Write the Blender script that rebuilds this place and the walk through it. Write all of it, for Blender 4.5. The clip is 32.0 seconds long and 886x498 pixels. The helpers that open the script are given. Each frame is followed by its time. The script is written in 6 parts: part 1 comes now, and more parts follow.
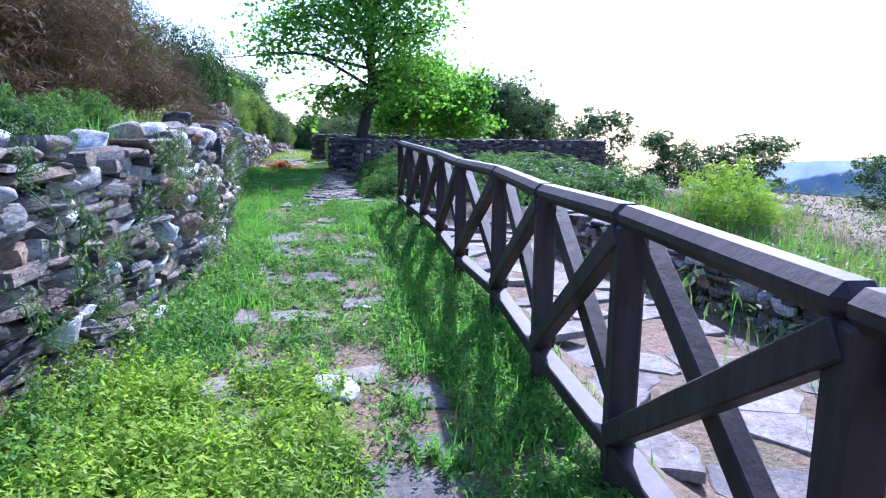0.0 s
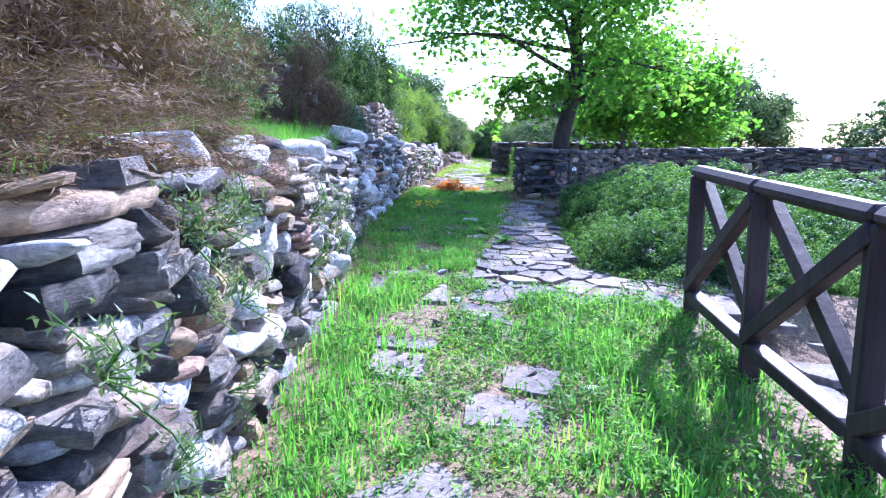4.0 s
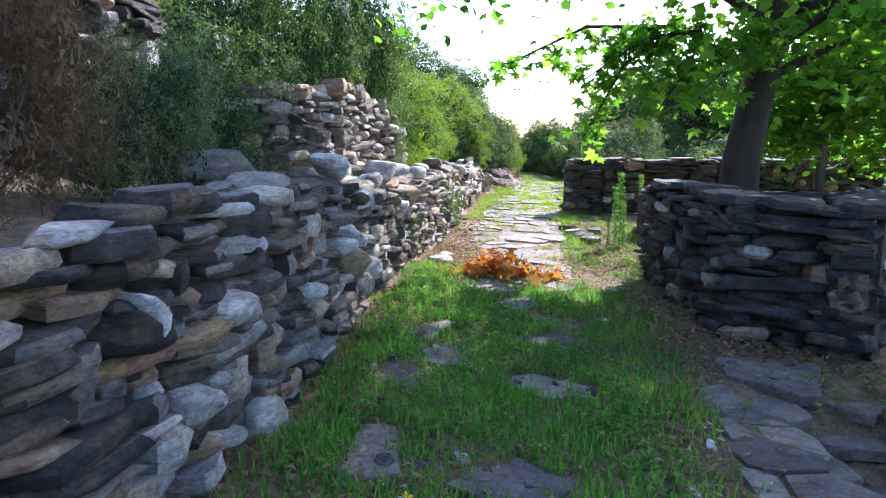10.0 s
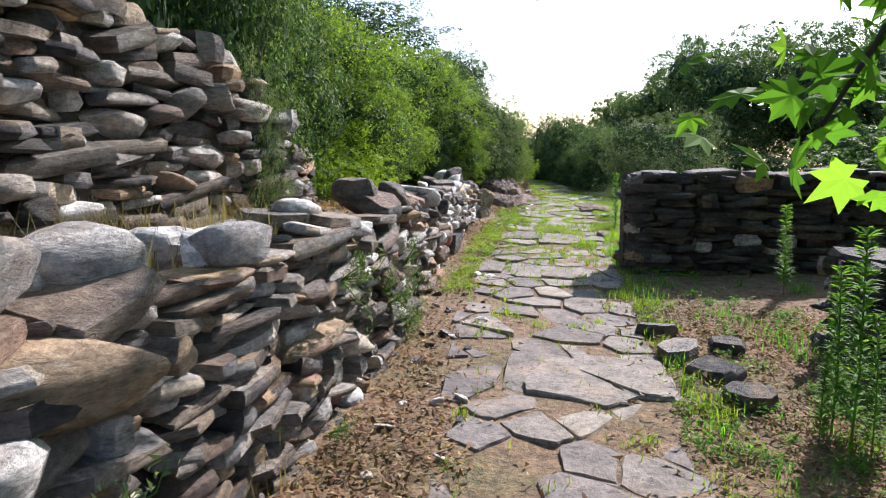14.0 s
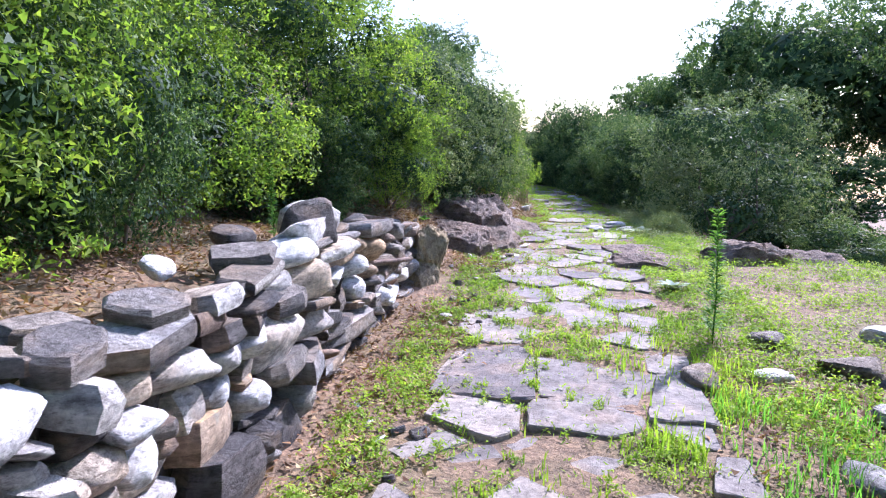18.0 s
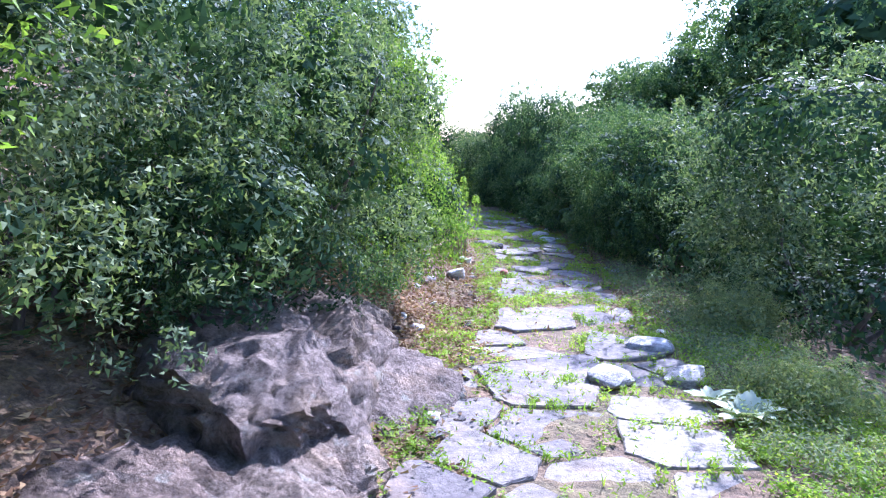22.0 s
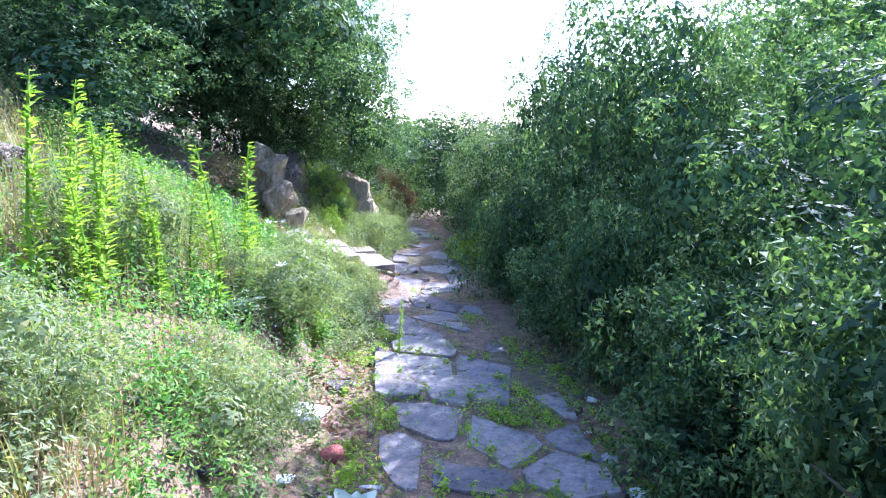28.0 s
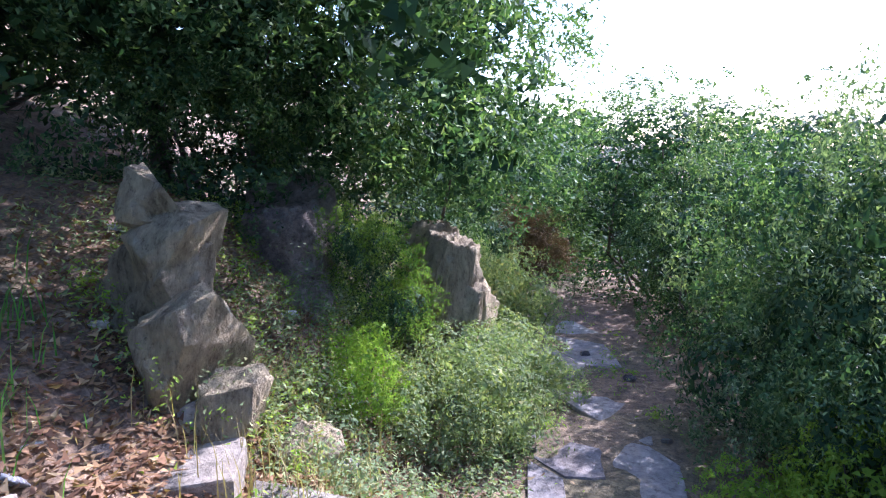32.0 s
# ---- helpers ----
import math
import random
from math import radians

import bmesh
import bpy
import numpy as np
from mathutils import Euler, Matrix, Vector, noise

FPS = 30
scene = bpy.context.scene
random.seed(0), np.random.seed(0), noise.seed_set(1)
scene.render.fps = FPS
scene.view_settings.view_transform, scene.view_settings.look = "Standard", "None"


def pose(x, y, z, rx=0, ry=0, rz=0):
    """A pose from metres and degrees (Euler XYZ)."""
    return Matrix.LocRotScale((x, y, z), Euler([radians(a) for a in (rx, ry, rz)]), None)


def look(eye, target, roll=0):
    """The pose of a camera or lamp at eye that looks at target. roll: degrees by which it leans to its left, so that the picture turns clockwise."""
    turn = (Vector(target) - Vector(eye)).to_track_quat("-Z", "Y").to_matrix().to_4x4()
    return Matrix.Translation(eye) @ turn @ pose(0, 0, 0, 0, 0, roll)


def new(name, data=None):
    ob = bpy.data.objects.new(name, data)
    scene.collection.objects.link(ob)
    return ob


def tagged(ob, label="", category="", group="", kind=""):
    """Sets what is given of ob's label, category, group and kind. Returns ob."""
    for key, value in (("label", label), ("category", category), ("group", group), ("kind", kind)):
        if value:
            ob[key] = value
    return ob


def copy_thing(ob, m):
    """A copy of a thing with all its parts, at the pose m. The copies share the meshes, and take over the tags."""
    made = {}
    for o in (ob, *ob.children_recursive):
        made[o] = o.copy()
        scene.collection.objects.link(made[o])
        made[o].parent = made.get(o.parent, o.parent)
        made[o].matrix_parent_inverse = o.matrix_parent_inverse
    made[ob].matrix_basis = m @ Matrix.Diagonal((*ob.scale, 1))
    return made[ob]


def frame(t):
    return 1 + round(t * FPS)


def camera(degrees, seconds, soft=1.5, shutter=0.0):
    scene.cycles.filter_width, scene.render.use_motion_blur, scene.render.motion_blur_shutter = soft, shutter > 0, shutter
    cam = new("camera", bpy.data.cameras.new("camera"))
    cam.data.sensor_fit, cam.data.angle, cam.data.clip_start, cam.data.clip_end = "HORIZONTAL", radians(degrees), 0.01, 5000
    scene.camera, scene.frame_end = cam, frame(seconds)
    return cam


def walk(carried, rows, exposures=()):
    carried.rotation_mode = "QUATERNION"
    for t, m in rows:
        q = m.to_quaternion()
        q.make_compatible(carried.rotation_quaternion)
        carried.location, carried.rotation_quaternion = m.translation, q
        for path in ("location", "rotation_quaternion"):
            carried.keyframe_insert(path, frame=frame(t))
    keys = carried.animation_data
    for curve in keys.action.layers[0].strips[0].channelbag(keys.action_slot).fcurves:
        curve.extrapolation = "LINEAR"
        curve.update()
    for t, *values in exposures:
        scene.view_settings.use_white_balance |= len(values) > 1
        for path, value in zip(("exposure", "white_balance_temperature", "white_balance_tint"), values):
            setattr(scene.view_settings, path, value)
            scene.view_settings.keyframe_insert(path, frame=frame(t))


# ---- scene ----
cam = camera(65.72, 32.0, 1.15)
# seconds, place in metres, tilt, roll and heading in degrees
PATH = [
    (0.0, 0.000, 0.000, 1.398, 80.11, -0.70, -0.00), (0.5, -0.076, 0.775, 1.440, 80.21, -0.44, 4.38),
    (1.0, -0.103, 1.539, 1.460, 80.15, -0.20, 7.99), (1.5, -0.218, 2.310, 1.475, 80.29, 0.08, 10.69),
    (2.0, -0.408, 3.054, 1.420, 80.03, 0.27, 11.98), (2.5, -0.585, 3.851, 1.412, 80.08, 0.31, 12.87),
    (3.0, -0.833, 4.662, 1.433, 80.26, 0.30, 13.54), (3.5, -1.044, 5.471, 1.432, 80.18, 0.23, 14.12),
    (4.0, -1.203, 6.292, 1.435, 80.42, 0.12, 14.71), (4.5, -1.334, 7.115, 1.429, 80.58, 0.03, 15.30),
    (5.0, -1.459, 7.929, 1.410, 80.59, -0.02, 15.86), (5.5, -1.600, 8.719, 1.383, 80.51, -0.05, 16.38),
    (6.0, -1.779, 9.459, 1.372, 80.55, -0.05, 16.85), (6.5, -1.986, 10.172, 1.378, 80.58, -0.03, 17.59),
    (7.0, -2.157, 10.889, 1.395, 80.54, -0.08, 17.80), (7.5, -2.378, 11.606, 1.460, 80.72, -0.09, 17.88),
    (8.0, -2.626, 12.292, 1.491, 80.81, -0.13, 17.93), (8.5, -2.863, 12.954, 1.469, 80.64, -0.13, 17.87),
    (9.0, -3.109, 13.662, 1.481, 80.84, -0.14, 17.93), (9.5, -3.325, 14.387, 1.476, 80.74, -0.15, 17.97),
    (10.0, -3.499, 15.149, 1.494, 80.93, -0.17, 18.03), (10.5, -3.657, 15.899, 1.494, 81.13, -0.14, 18.07),
    (11.0, -3.813, 16.633, 1.481, 80.91, -0.11, 17.99), (11.5, -3.990, 17.381, 1.489, 80.87, -0.05, 18.08),
    (12.0, -4.186, 18.125, 1.520, 81.14, 0.02, 18.10), (12.5, -4.399, 18.837, 1.530, 81.26, 0.08, 18.17),
    (13.0, -4.604, 19.530, 1.508, 81.15, 0.11, 18.12), (13.5, -4.779, 20.239, 1.482, 81.14, 0.15, 18.05),
    (14.0, -4.913, 20.964, 1.457, 81.10, 0.18, 18.19), (14.5, -4.963, 21.710, 1.450, 81.15, 0.11, 18.10),
    (15.0, -5.064, 22.444, 1.448, 80.97, 0.05, 18.19), (15.5, -5.200, 23.173, 1.449, 80.83, 0.02, 18.37),
    (16.0, -5.354, 23.902, 1.447, 80.77, 0.02, 18.57), (16.5, -5.510, 24.638, 1.440, 80.70, 0.02, 18.71),
    (17.0, -5.650, 25.391, 1.426, 80.52, 0.01, 18.70), (17.5, -5.783, 26.189, 1.441, 80.68, 0.01, 18.71),
    (18.0, -5.928, 26.969, 1.432, 80.67, -0.01, 18.75), (18.5, -6.116, 27.714, 1.411, 80.57, -0.01, 18.93),
    (19.0, -6.348, 28.449, 1.431, 80.74, -0.01, 19.07), (19.5, -6.541, 29.197, 1.451, 81.02, -0.04, 18.67),
    (20.0, -6.700, 29.955, 1.445, 80.96, -0.08, 18.02), (20.5, -6.801, 30.756, 1.440, 80.89, -0.11, 16.73),
    (21.0, -6.855, 31.584, 1.453, 80.99, -0.13, 15.85), (21.5, -6.913, 32.385, 1.451, 80.90, -0.11, 15.41),
    (22.0, -6.930, 33.180, 1.441, 80.85, -0.11, 15.54), (22.5, -6.919, 33.989, 1.440, 80.79, -0.07, 15.79),
    (23.0, -6.906, 34.812, 1.459, 80.92, 0.01, 15.89), (23.5, -6.922, 35.580, 1.473, 81.19, 0.05, 15.72),
    (24.0, -6.990, 36.311, 1.454, 80.89, 0.07, 15.81), (24.5, -7.107, 37.068, 1.445, 80.89, 0.05, 15.93),
    (25.0, -7.273, 37.823, 1.427, 80.73, -0.01, 16.58), (25.5, -7.445, 38.564, 1.430, 80.91, -0.06, 17.14),
    (26.0, -7.611, 39.287, 1.427, 80.92, -0.04, 17.94), (26.5, -7.798, 40.013, 1.427, 80.90, 0.02, 18.73),
    (27.0, -8.012, 40.733, 1.434, 80.81, 0.03, 19.33), (27.5, -8.246, 41.449, 1.438, 80.72, 0.01, 19.85),
    (28.0, -8.494, 42.162, 1.436, 80.65, -0.01, 20.39), (28.5, -8.751, 42.873, 1.430, 80.58, -0.04, 21.06),
    (29.0, -9.012, 43.586, 1.430, 80.61, -0.06, 21.96), (29.5, -9.283, 44.285, 1.435, 80.69, -0.07, 23.11),
    (30.0, -9.563, 44.950, 1.443, 80.69, -0.08, 24.26), (30.5, -9.824, 45.588, 1.448, 80.66, -0.06, 24.91),
    (31.0, -10.120, 46.202, 1.463, 80.78, 0.01, 25.64), (31.5, -10.443, 46.754, 1.459, 80.66, 0.07, 27.13),
    (32.0, -10.854, 47.245, 1.475, 80.73, 0.18, 31.55),
]
EXPOSURES = [(0.0, 1.4, 4850, 26), (1.0, 1.8, 4850, 26), (3.0, 2.05, 4850, 28), (6.0, 2.15, 5050, 21), (9.0, 2.0, 5550, 18), (11.5, 1.45, 5900, 20), (13.0, 1.35, 6050, 19), (15.0, 0.9, 6200, 18), (17.0, 1.5, 5600, 29), (18.0, 1.6, 5450, 28), (19.0, 1.85, 5300, 26), (20.0, 2.2, 5050, 26), (21.0, 2.2, 5050, 25), (22.0, 1.95, 4950, 28), (23.0, 1.6, 4900, 31), (24.0, 1.85, 4900, 33), (25.0, 2.3, 4950, 32), (26.0, 2.65, 4950, 33), (28.0, 2.55, 5000, 25), (29.3, 2.3, 5000, 22), (30.0, 2.05, 5100, 19), (32.0, 2.15, 5150, 28)]
walk(cam, [(t, pose(*m)) for t, *m in PATH], EXPOSURES)

# ---- world, sun ----
SUN_AZ, SUN_EL = radians(17), radians(38)      # clockwise from +y, height
world = bpy.data.worlds.new("sky")
scene.world = world
world.use_nodes = True
wn = world.node_tree
sky = wn.nodes.new("ShaderNodeTexSky")
sky.sky_type, sky.sun_disc = "NISHITA", False
sky.sun_elevation, sky.sun_rotation = SUN_EL, SUN_AZ
sky.air_density, sky.dust_density, sky.ozone_density = 1.0, 1.2, 1.5
wn.nodes["Background"].inputs["Strength"].default_value = 0.125
wn.links.new(sky.outputs["Color"], wn.nodes["Background"].inputs["Color"])
sun_data = bpy.data.lights.new("sun", "SUN")
sun_data.energy, sun_data.angle, sun_data.color = 4.0, radians(0.8), (1.0, 0.95, 0.87)
sun = new("sun", sun_data)
SUN_DIR = Vector((math.sin(SUN_AZ) * math.cos(SUN_EL), math.cos(SUN_AZ) * math.cos(SUN_EL), math.sin(SUN_EL)))
sun.matrix_world = look(SUN_DIR * 60, (0, 0, 0))


# ---- materials ----
def material(name, build):
    m = bpy.data.materials.new(name)
    m.use_nodes = True
    t = m.node_tree
    b = t.nodes["Principled BSDF"]
    build(t, b)
    return m


def node(t, kind, **values):
    n = t.nodes.new("ShaderNode" + kind)
    for k, v in values.items():
        if k in n.inputs:
            n.inputs[k].default_value = v
    return n


def noise_tex(t, scale, detail=4, rough=0.6, stretch=None, space="Position"):
    c = node(t, "NewGeometry") if space == "Position" else node(t, "TexCoord")
    n = node(t, "TexNoise", Scale=scale, Detail=detail, Roughness=rough)
    if stretch:
        mp = node(t, "Mapping", Scale=stretch)
        t.links.new(c.outputs[space], mp.inputs["Vector"])
        t.links.new(mp.outputs["Vector"], n.inputs["Vector"])
    else:
        t.links.new(c.outputs[space], n.inputs["Vector"])
    return n


def ramp(t, source, stops, constant=False):
    r = t.nodes.new("ShaderNodeValToRGB")
    if constant:
        r.color_ramp.interpolation = "CONSTANT"
    e = r.color_ramp.elements
    while len(e) < len(stops):
        e.new(0.5)
    for el, (p, c) in zip(e, stops):
        el.position, el.color = p, (*c, 1)
    t.links.new(source, r.inputs["Fac"])
    return r.outputs["Color"]


def mix(t, a, b, fac, kind="MIX"):
    m = t.nodes.new("ShaderNodeMix")
    m.data_type, m.blend_type = "RGBA", kind
    for s, v in (("A", a), ("B", b)):
        sock = [i for i in m.inputs if i.name == s and i.type == "RGBA"][0]
        if isinstance(v, tuple):
            sock.default_value = (*v, 1)
        else:
            t.links.new(v, sock)
    sock = m.inputs[0]
    if isinstance(fac, float):
        sock.default_value = fac
    else:
        t.links.new(fac, sock)
    return [o for o in m.outputs if o.type == "RGBA"][0]


def bump(t, b, source, strength, distance):
    n = node(t, "Bump", Strength=strength, Distance=distance)
    t.links.new(source, n.inputs["Height"])
    t.links.new(n.outputs["Normal"], b.inputs["Normal"])


def piece_random(t):
    """A number of its own for each piece, whether it is an object or an island of a joined mesh."""
    a, g = node(t, "ObjectInfo"), node(t, "NewGeometry")
    s = t.nodes.new("ShaderNodeMath")
    s.operation = "ADD"
    t.links.new(a.outputs["Random"], s.inputs[0])
    t.links.new(g.outputs["Random Per Island"], s.inputs[1])
    f = t.nodes.new("ShaderNodeMath")
    f.operation = "FRACT"
    t.links.new(s.outputs[0], f.inputs[0])
    return f.outputs[0]


def stone_material(name, stops, rough, grain=(1, 1, 4), speck=0.25, relief=0.02, lichen=0.5, stain=0.5, streak=0.9):
    """Bedded stone: a tone for each piece, iron stains, streaks and splits along the bedding, fine grain and lichen."""
    def build(t, b):
        c = ramp(t, piece_random(t), stops)
        n0 = noise_tex(t, 4.0, 4, 0.6, tuple(0.6 + 0.4 * g for g in grain))
        n1 = noise_tex(t, 6.0, 8, 0.72, grain)
        n2 = noise_tex(t, 38.0, 4, 0.65)
        n3 = noise_tex(t, 22.0, 6, 0.75, (grain[0], grain[1], grain[2] * 1.8))
        c = mix(t, c, (0.46, 0.33, 0.22), ramp(t, n0.outputs["Fac"], [(0.50, (0, 0, 0)), (0.66, (stain, stain, stain))]))
        c = mix(t, c, ramp(t, n1.outputs["Fac"], [(0.34, (0.34, 0.32, 0.32)), (0.5, (0.95, 0.95, 0.95)), (0.66, (1.42, 1.40, 1.36))]), streak, "MULTIPLY")
        c = mix(t, c, ramp(t, n2.outputs["Fac"], [(0.32, (0.66, 0.65, 0.65)), (0.68, (1.28, 1.27, 1.26))]), min(1.0, speck * 3), "MULTIPLY")
        c = mix(t, c, ramp(t, n3.outputs["Fac"], [(0.36, (0.42, 0.41, 0.41)), (0.46, (1.0, 1.0, 1.0)), (0.62, (1.0, 1.0, 1.0)), (0.72, (1.5, 1.48, 1.44))]), 0.75, "MULTIPLY")
        li = noise_tex(t, 9.0, 4, 0.6)
        c = mix(t, c, (0.42, 0.42, 0.36), ramp(t, li.outputs["Fac"], [(0.60, (0, 0, 0)), (0.70, (lichen, lichen, lichen))]))
        t.links.new(c, b.inputs["Base Color"])
        b.inputs["Roughness"].default_value = rough
        b.inputs["Specular IOR Level"].default_value = 0.25
        coarse = node(t, "Bump", Strength=1.0, Distance=relief * 1.6)
        t.links.new(n1.outputs["Fac"], coarse.inputs["Height"])
        fine = node(t, "Bump", Strength=1.0, Distance=relief * 0.7)
        t.links.new(n3.outputs["Fac"], fine.inputs["Height"])
        t.links.new(coarse.outputs["Normal"], fine.inputs["Normal"])
        t.links.new(fine.outputs["Normal"], b.inputs["Normal"])
    return material(name, build)


SLATE = stone_material("slate", [(0.0, (0.06, 0.06, 0.07)), (0.3, (0.09, 0.088, 0.092)), (0.55, (0.14, 0.13, 0.125)), (0.75, (0.19, 0.155, 0.12)), (0.88, (0.13, 0.105, 0.09)), (1.0, (0.09, 0.094, 0.11))], 0.75, (1, 1, 5), 0.25, 0.026, 0.2, 0.3)
FLAG = stone_material("flag_stone", [(0.0, (0.075, 0.073, 0.08)), (0.3, (0.115, 0.108, 0.108)), (0.5, (0.19, 0.17, 0.155)), (0.65, (0.31, 0.24, 0.165)), (0.75, (0.20, 0.145, 0.12)), (0.87, (0.27, 0.265, 0.275)), (1.0, (0.48, 0.45, 0.40))], 0.8, (1, 1, 3.5), 0.3, 0.03, 0.2, 0.4, 0.75)
BEIGE = stone_material("weathered_stone", [(0.0, (0.17, 0.16, 0.16)), (0.25, (0.27, 0.25, 0.235)), (0.5, (0.38, 0.33, 0.275)), (0.65, (0.30, 0.215, 0.18)), (0.8, (0.44, 0.35, 0.25)), (0.9, (0.33, 0.33, 0.34)), (1.0, (0.55, 0.52, 0.48))], 0.82, (1, 1, 3.5), 0.3, 0.028, 0.2, 0.35, 0.7)
PALE = stone_material("pale_stone", [(0.0, (0.50, 0.49, 0.49)), (0.35, (0.70, 0.67, 0.62)), (0.6, (0.44, 0.43, 0.43)), (0.8, (0.62, 0.51, 0.38)), (1.0, (0.80, 0.78, 0.75))], 0.85, (1, 1, 2), 0.3, 0.025, 0.25, 0.45)
MARBLE = stone_material("white_stone", [(0.0, (0.70, 0.70, 0.71)), (0.4, (0.80, 0.79, 0.77)), (0.7, (0.60, 0.60, 0.62)), (1.0, (0.84, 0.83, 0.81))], 0.8, (1, 1, 2), 0.3, 0.02, 0.3, 0.4)
OCHRE = stone_material("ochre_stone", [(0.0, (0.50, 0.34, 0.18)), (0.5, (0.44, 0.34, 0.25)), (0.8, (0.40, 0.22, 0.17)), (1.0, (0.55, 0.43, 0.28))], 0.8, (1, 1, 3))
PAVING = stone_material("paving_slate", [(0.0, (0.15, 0.132, 0.13)), (0.25, (0.22, 0.195, 0.18)), (0.6, (0.29, 0.255, 0.225)), (0.85, (0.20, 0.178, 0.178)), (1.0, (0.34, 0.305, 0.26))], 0.85, (1, 1, 1), 0.2, 0.010, 0.25, 0.3, 0.6)
GREY_PAVING = stone_material("grey_paving_slate", [(0.0, (0.11, 0.097, 0.092)), (0.35, (0.16, 0.14, 0.13)), (0.7, (0.21, 0.183, 0.163)), (1.0, (0.27, 0.236, 0.193))], 0.85, (1, 1, 1), 0.2, 0.010, 0.2, 0.25, 0.6)
TREAD = stone_material("tread_stone", [(0.0, (0.26, 0.215, 0.17)), (0.5, (0.32, 0.27, 0.215)), (0.8, (0.23, 0.20, 0.175)), (1.0, (0.30, 0.26, 0.21))], 0.85, (1, 1, 1), 0.1, 0.015, 0.3, 0.3, 0.6)
CLIFF = stone_material("outcrop_rock", [(0.0, (0.29, 0.22, 0.18)), (0.5, (0.34, 0.27, 0.22)), (1.0, (0.31, 0.25, 0.22))], 0.9, (1.3, 1.3, 1.1), 0.33, 0.05, 0.6, 0.5)
TAN = stone_material("tan_rock", [(0.0, (0.38, 0.295, 0.175)), (0.5, (0.47, 0.375, 0.23)), (1.0, (0.33, 0.26, 0.17))], 0.9, (2.5, 2.5, 0.7), 0.12, 0.03, 0.3, 0.35)
RED = stone_material("red_stone", [(0.0, (0.42, 0.12, 0.09)), (1.0, (0.46, 0.15, 0.11))], 0.75, (1, 1, 2))


def soil_build(t, b):
    n1, n2, n3 = noise_tex(t, 0.9, 6), noise_tex(t, 14.0, 6, 0.7), noise_tex(t, 60.0, 3, 0.7)
    c = ramp(t, n1.outputs["Fac"], [(0.35, (0.23, 0.155, 0.11)), (0.5, (0.195, 0.138, 0.092)), (0.62, (0.155, 0.13, 0.075))])
    c = mix(t, c, ramp(t, n2.outputs["Fac"], [(0.35, (0.4, 0.38, 0.36)), (0.65, (1.5, 1.4, 1.25))]), 0.8, "MULTIPLY")
    c = mix(t, c, ramp(t, n3.outputs["Fac"], [(0.4, (0.6, 0.6, 0.6)), (0.6, (1.4, 1.35, 1.25))]), 0.6, "MULTIPLY")
    t.links.new(c, b.inputs["Base Color"])
    b.inputs["Roughness"].default_value = 0.95
    bump(t, b, n2.outputs["Fac"], 0.8, 0.04)


SOIL = material("soil", soil_build)


def packing_build(t, b):
    n = noise_tex(t, 18.0, 5, 0.7)
    t.links.new(ramp(t, n.outputs["Fac"], [(0.35, (0.035, 0.03, 0.026)), (0.65, (0.10, 0.085, 0.07))]), b.inputs["Base Color"])
    b.inputs["Roughness"].default_value = 0.95
    bump(t, b, n.outputs["Fac"], 1.0, 0.04)


PACKING = material("earth_packing", packing_build)


def leaf_material(name, stops, gloss=0.6, through_light=0.45):
    def build(t, b):
        c = ramp(t, piece_random(t), stops)
        n = noise_tex(t, 1.1, 3)
        c = mix(t, c, ramp(t, n.outputs["Fac"], [(0.35, (0.7, 0.75, 0.75)), (0.65, (1.35, 1.25, 1.05))]), 0.8, "MULTIPLY")
        t.links.new(c, b.inputs["Base Color"])
        b.inputs["Roughness"].default_value = max(gloss, 0.58)
        b.inputs["Specular IOR Level"].default_value = 0.1
        tr = node(t, "BsdfTranslucent")
        warm = mix(t, c, (1.25, 1.42, 0.55), 1.0, "MULTIPLY")
        t.links.new(warm, tr.inputs["Color"])
        ms = node(t, "MixShader", Fac=through_light)
        t.links.new(b.outputs[0], ms.inputs[1])
        t.links.new(tr.outputs[0], ms.inputs[2])
        t.links.new(ms.outputs[0], t.nodes["Material Output"].inputs["Surface"])
    return material(name, build)


LENTISK = leaf_material("lentisk_leaf", [(0.0, (0.040, 0.085, 0.040)), (0.5, (0.078, 0.138, 0.062)), (0.85, (0.165, 0.235, 0.105)), (1.0, (0.28, 0.345, 0.17))], 0.6, 0.30)
BRIGHT = leaf_material("bright_leaf", [(0.0, (0.092, 0.16, 0.04)), (0.6, (0.16, 0.25, 0.05)), (1.0, (0.29, 0.36, 0.08))], 0.6, 0.48)
OLIVE = leaf_material("grey_leaf", [(0.0, (0.08, 0.12, 0.075)), (0.5, (0.135, 0.185, 0.105)), (1.0, (0.27, 0.315, 0.18))], 0.6, 0.28)
SAGE = leaf_material("sage_leaf", [(0.0, (0.14, 0.19, 0.10)), (0.5, (0.20, 0.25, 0.13)), (0.85, (0.28, 0.31, 0.17)), (1.0, (0.36, 0.34, 0.15))], 0.65, 0.35)
PLANE = leaf_material("plane_leaf", [(0.0, (0.065, 0.16, 0.03)), (0.6, (0.12, 0.27, 0.04)), (1.0, (0.24, 0.40, 0.07))], 0.6, 0.62)
GRASS = leaf_material("grass_blade", [(0.0, (0.08, 0.22, 0.045)), (0.6, (0.135, 0.33, 0.07)), (0.93, (0.19, 0.36, 0.09)), (1.0, (0.30, 0.34, 0.14))], 0.6, 0.5)
BRAMBLE = leaf_material("bramble_leaf", [(0.0, (0.055, 0.125, 0.045)), (0.6, (0.105, 0.205, 0.06)), (1.0, (0.21, 0.31, 0.09))], 0.6, 0.36)
